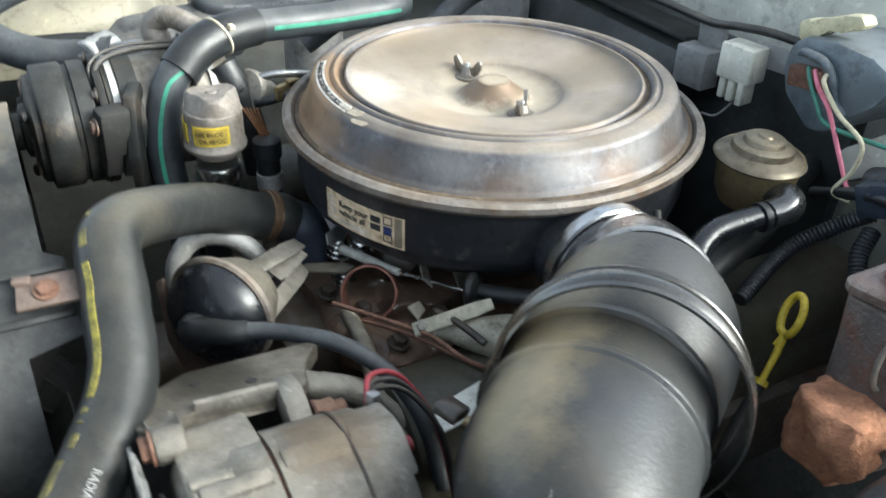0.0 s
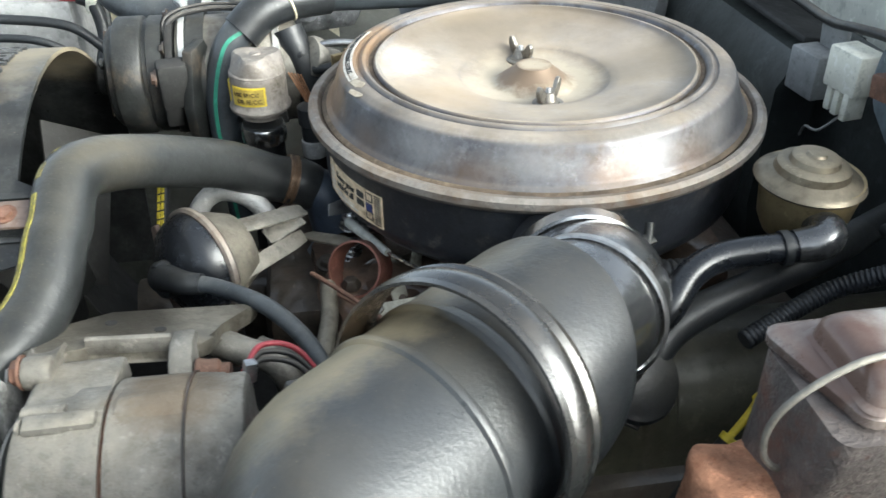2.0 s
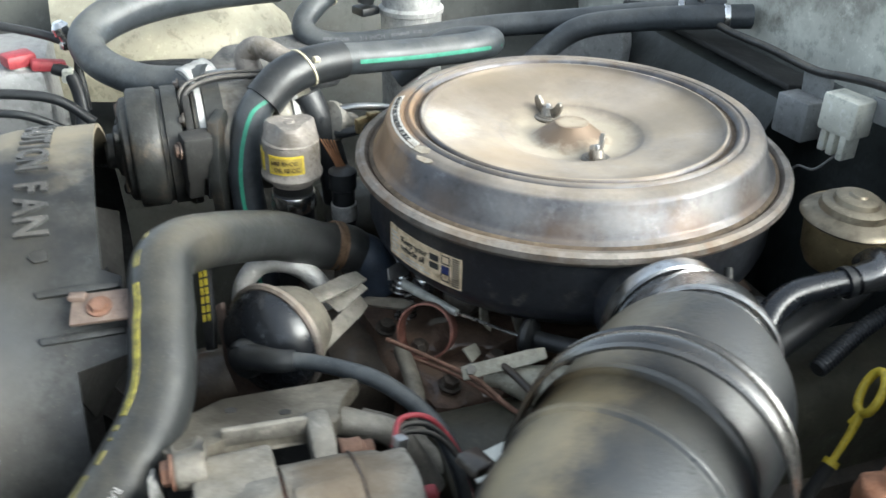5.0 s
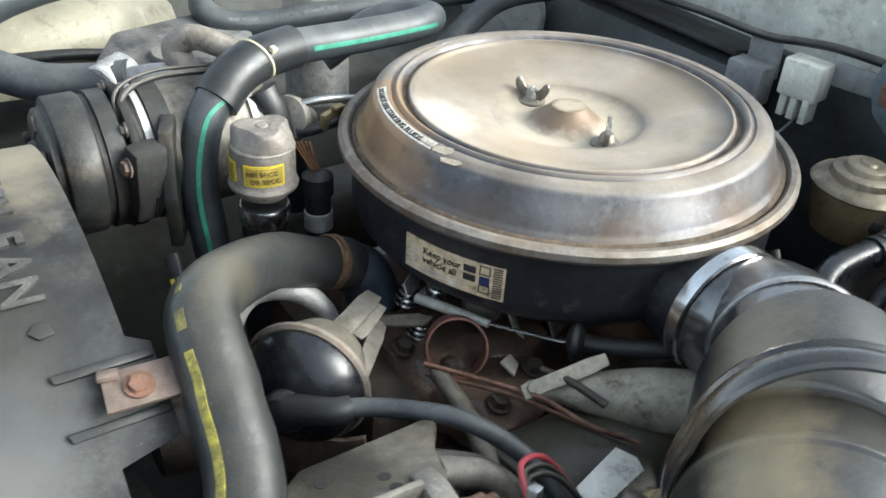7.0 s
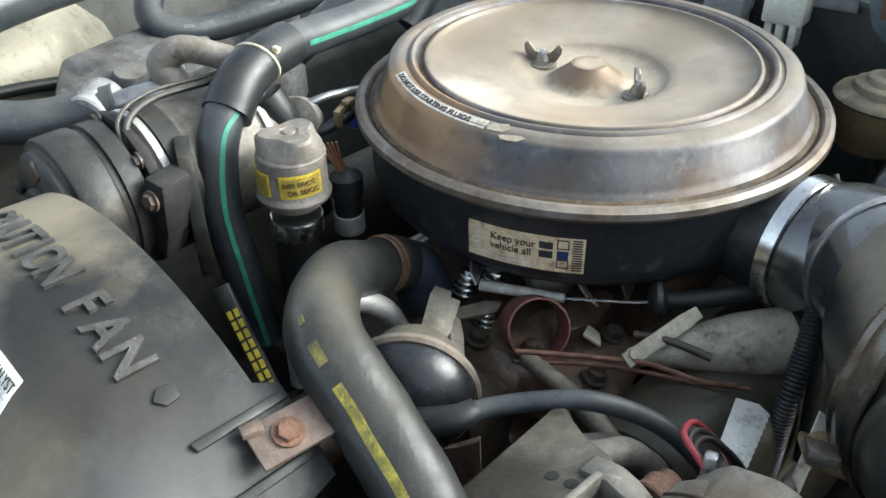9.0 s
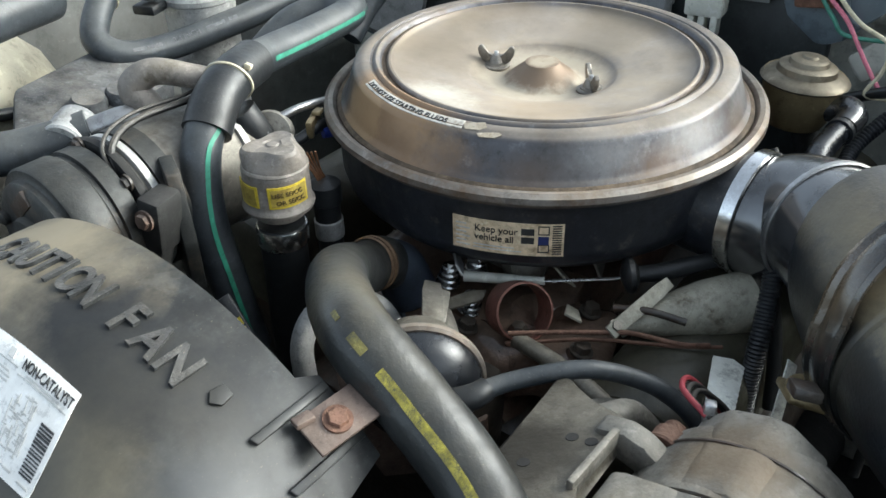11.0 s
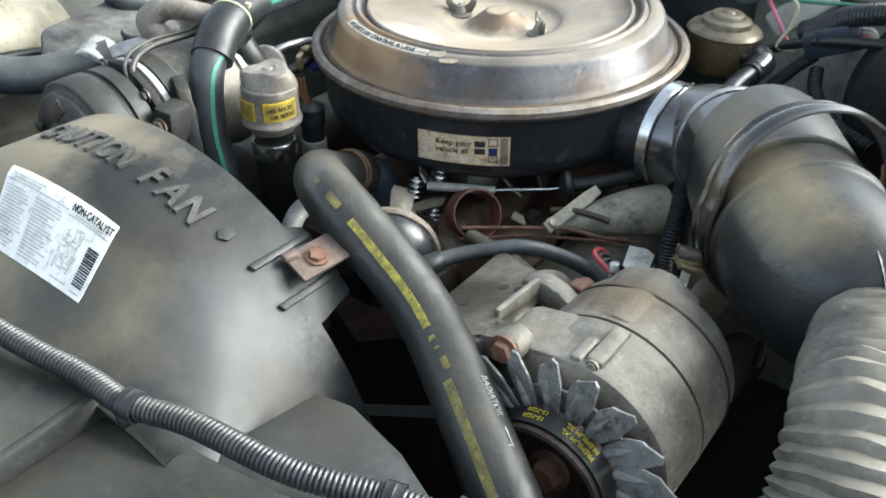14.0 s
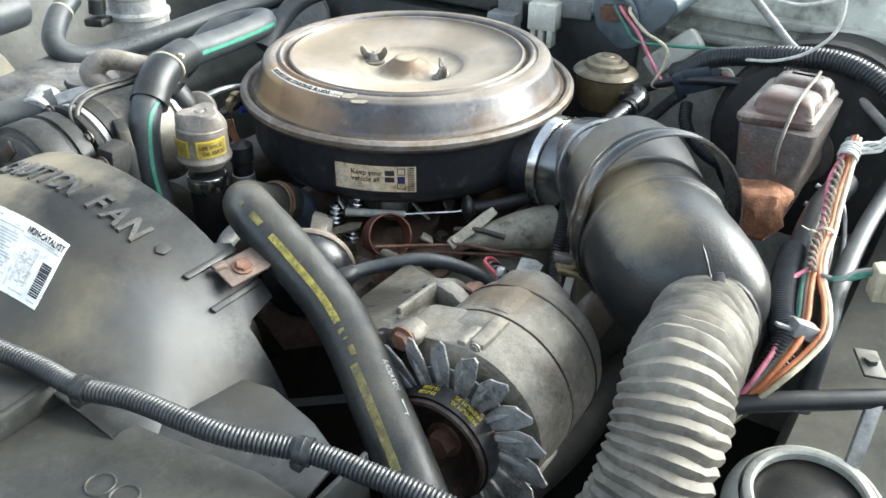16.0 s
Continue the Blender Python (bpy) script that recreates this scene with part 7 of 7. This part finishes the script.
part("body", join(box((-0.115, -0.598, 1.058), (0.03, 0.03, 0.024), (0, 0, 25), 0.003), box((-0.122, -0.59, 1.058), (0.02, 0.022, 0.03), (0, 0, 25), 0.002)), TIE, gw)
for k in range(3):
    part("wire", tube([(-0.137, -0.541, 1.053 + 0.002 * k), (-0.139, -0.553 - 0.002 * k, 1.058), (-0.133 + 0.002 * k, -0.566, 1.06 + 0.002 * k), (-0.12, -0.579, 1.063 + 0.002 * k), (-0.1, -0.592, 1.066)], 0.0022, 8), (WGRN, WGRN, WGRY)[k], gw)
solo("support_bracket", join(box((-0.19, -0.60, 1.02), (0.03, 0.02, 0.003), (10, -10, 30), 0.001), lathe([(0.006, 0), (0.006, 0.004)], (-0.19, -0.6, 1.022), seg=6)), SHEET, "small steel bracket with a screw", "bracket")
cn = thing("charcoal_canister", (-0.27, -0.6, 0.85), "round black canister with a pale rim", "canister")
part("body", lathe([(0.058, -0.14), (0.062, -0.02), (0.060, -0.012), (0.045, -0.006), (0.0005, -0.004)], (-0.29, -0.592, 0.948), (-0.12, 0.0, 1), 56), PLAST, cn)
part("rim", lathe([(0.0605, -0.03), (0.064, -0.029), (0.0648, -0.022), (0.063, -0.015), (0.0565, -0.0045), (0.0535, -0.003), (0.0535, -0.008), (0.0525, -0.012)], (-0.29, -0.592, 0.95), (-0.12, 0.0, 1), 64, caps=False), RIMG, cn, "pale aluminium coloured rim")
part("inner_ring", lathe([(0.051, -0.01), (0.0505, 0.0005), (0.0485, 0.002), (0.0445, 0.0025), (0.0425, 0.001), (0.0425, -0.006)], (-0.29, -0.592, 0.95), (-0.12, 0.0, 1), 64, caps=False), RIMG, cn, "pale inner ring")
part("post", box((-0.225, -0.612, 0.975), (0.008, 0.012, 0.06), (10, 25, 20), 0.002), ALUB, cn, "bare metal post")
bh = thing("fuel_hose", (-0.2, -0.6, 0.98), "smooth black hose running to the fender", "hose")
part("hose", tube([(-0.285, -0.50, 0.99), (-0.267, -0.53, 1.0), (-0.235, -0.577, 1.002), (-0.198, -0.626, 1.0), (-0.15, -0.70, 0.99)], 0.0085, 16), RUBBER, bh)
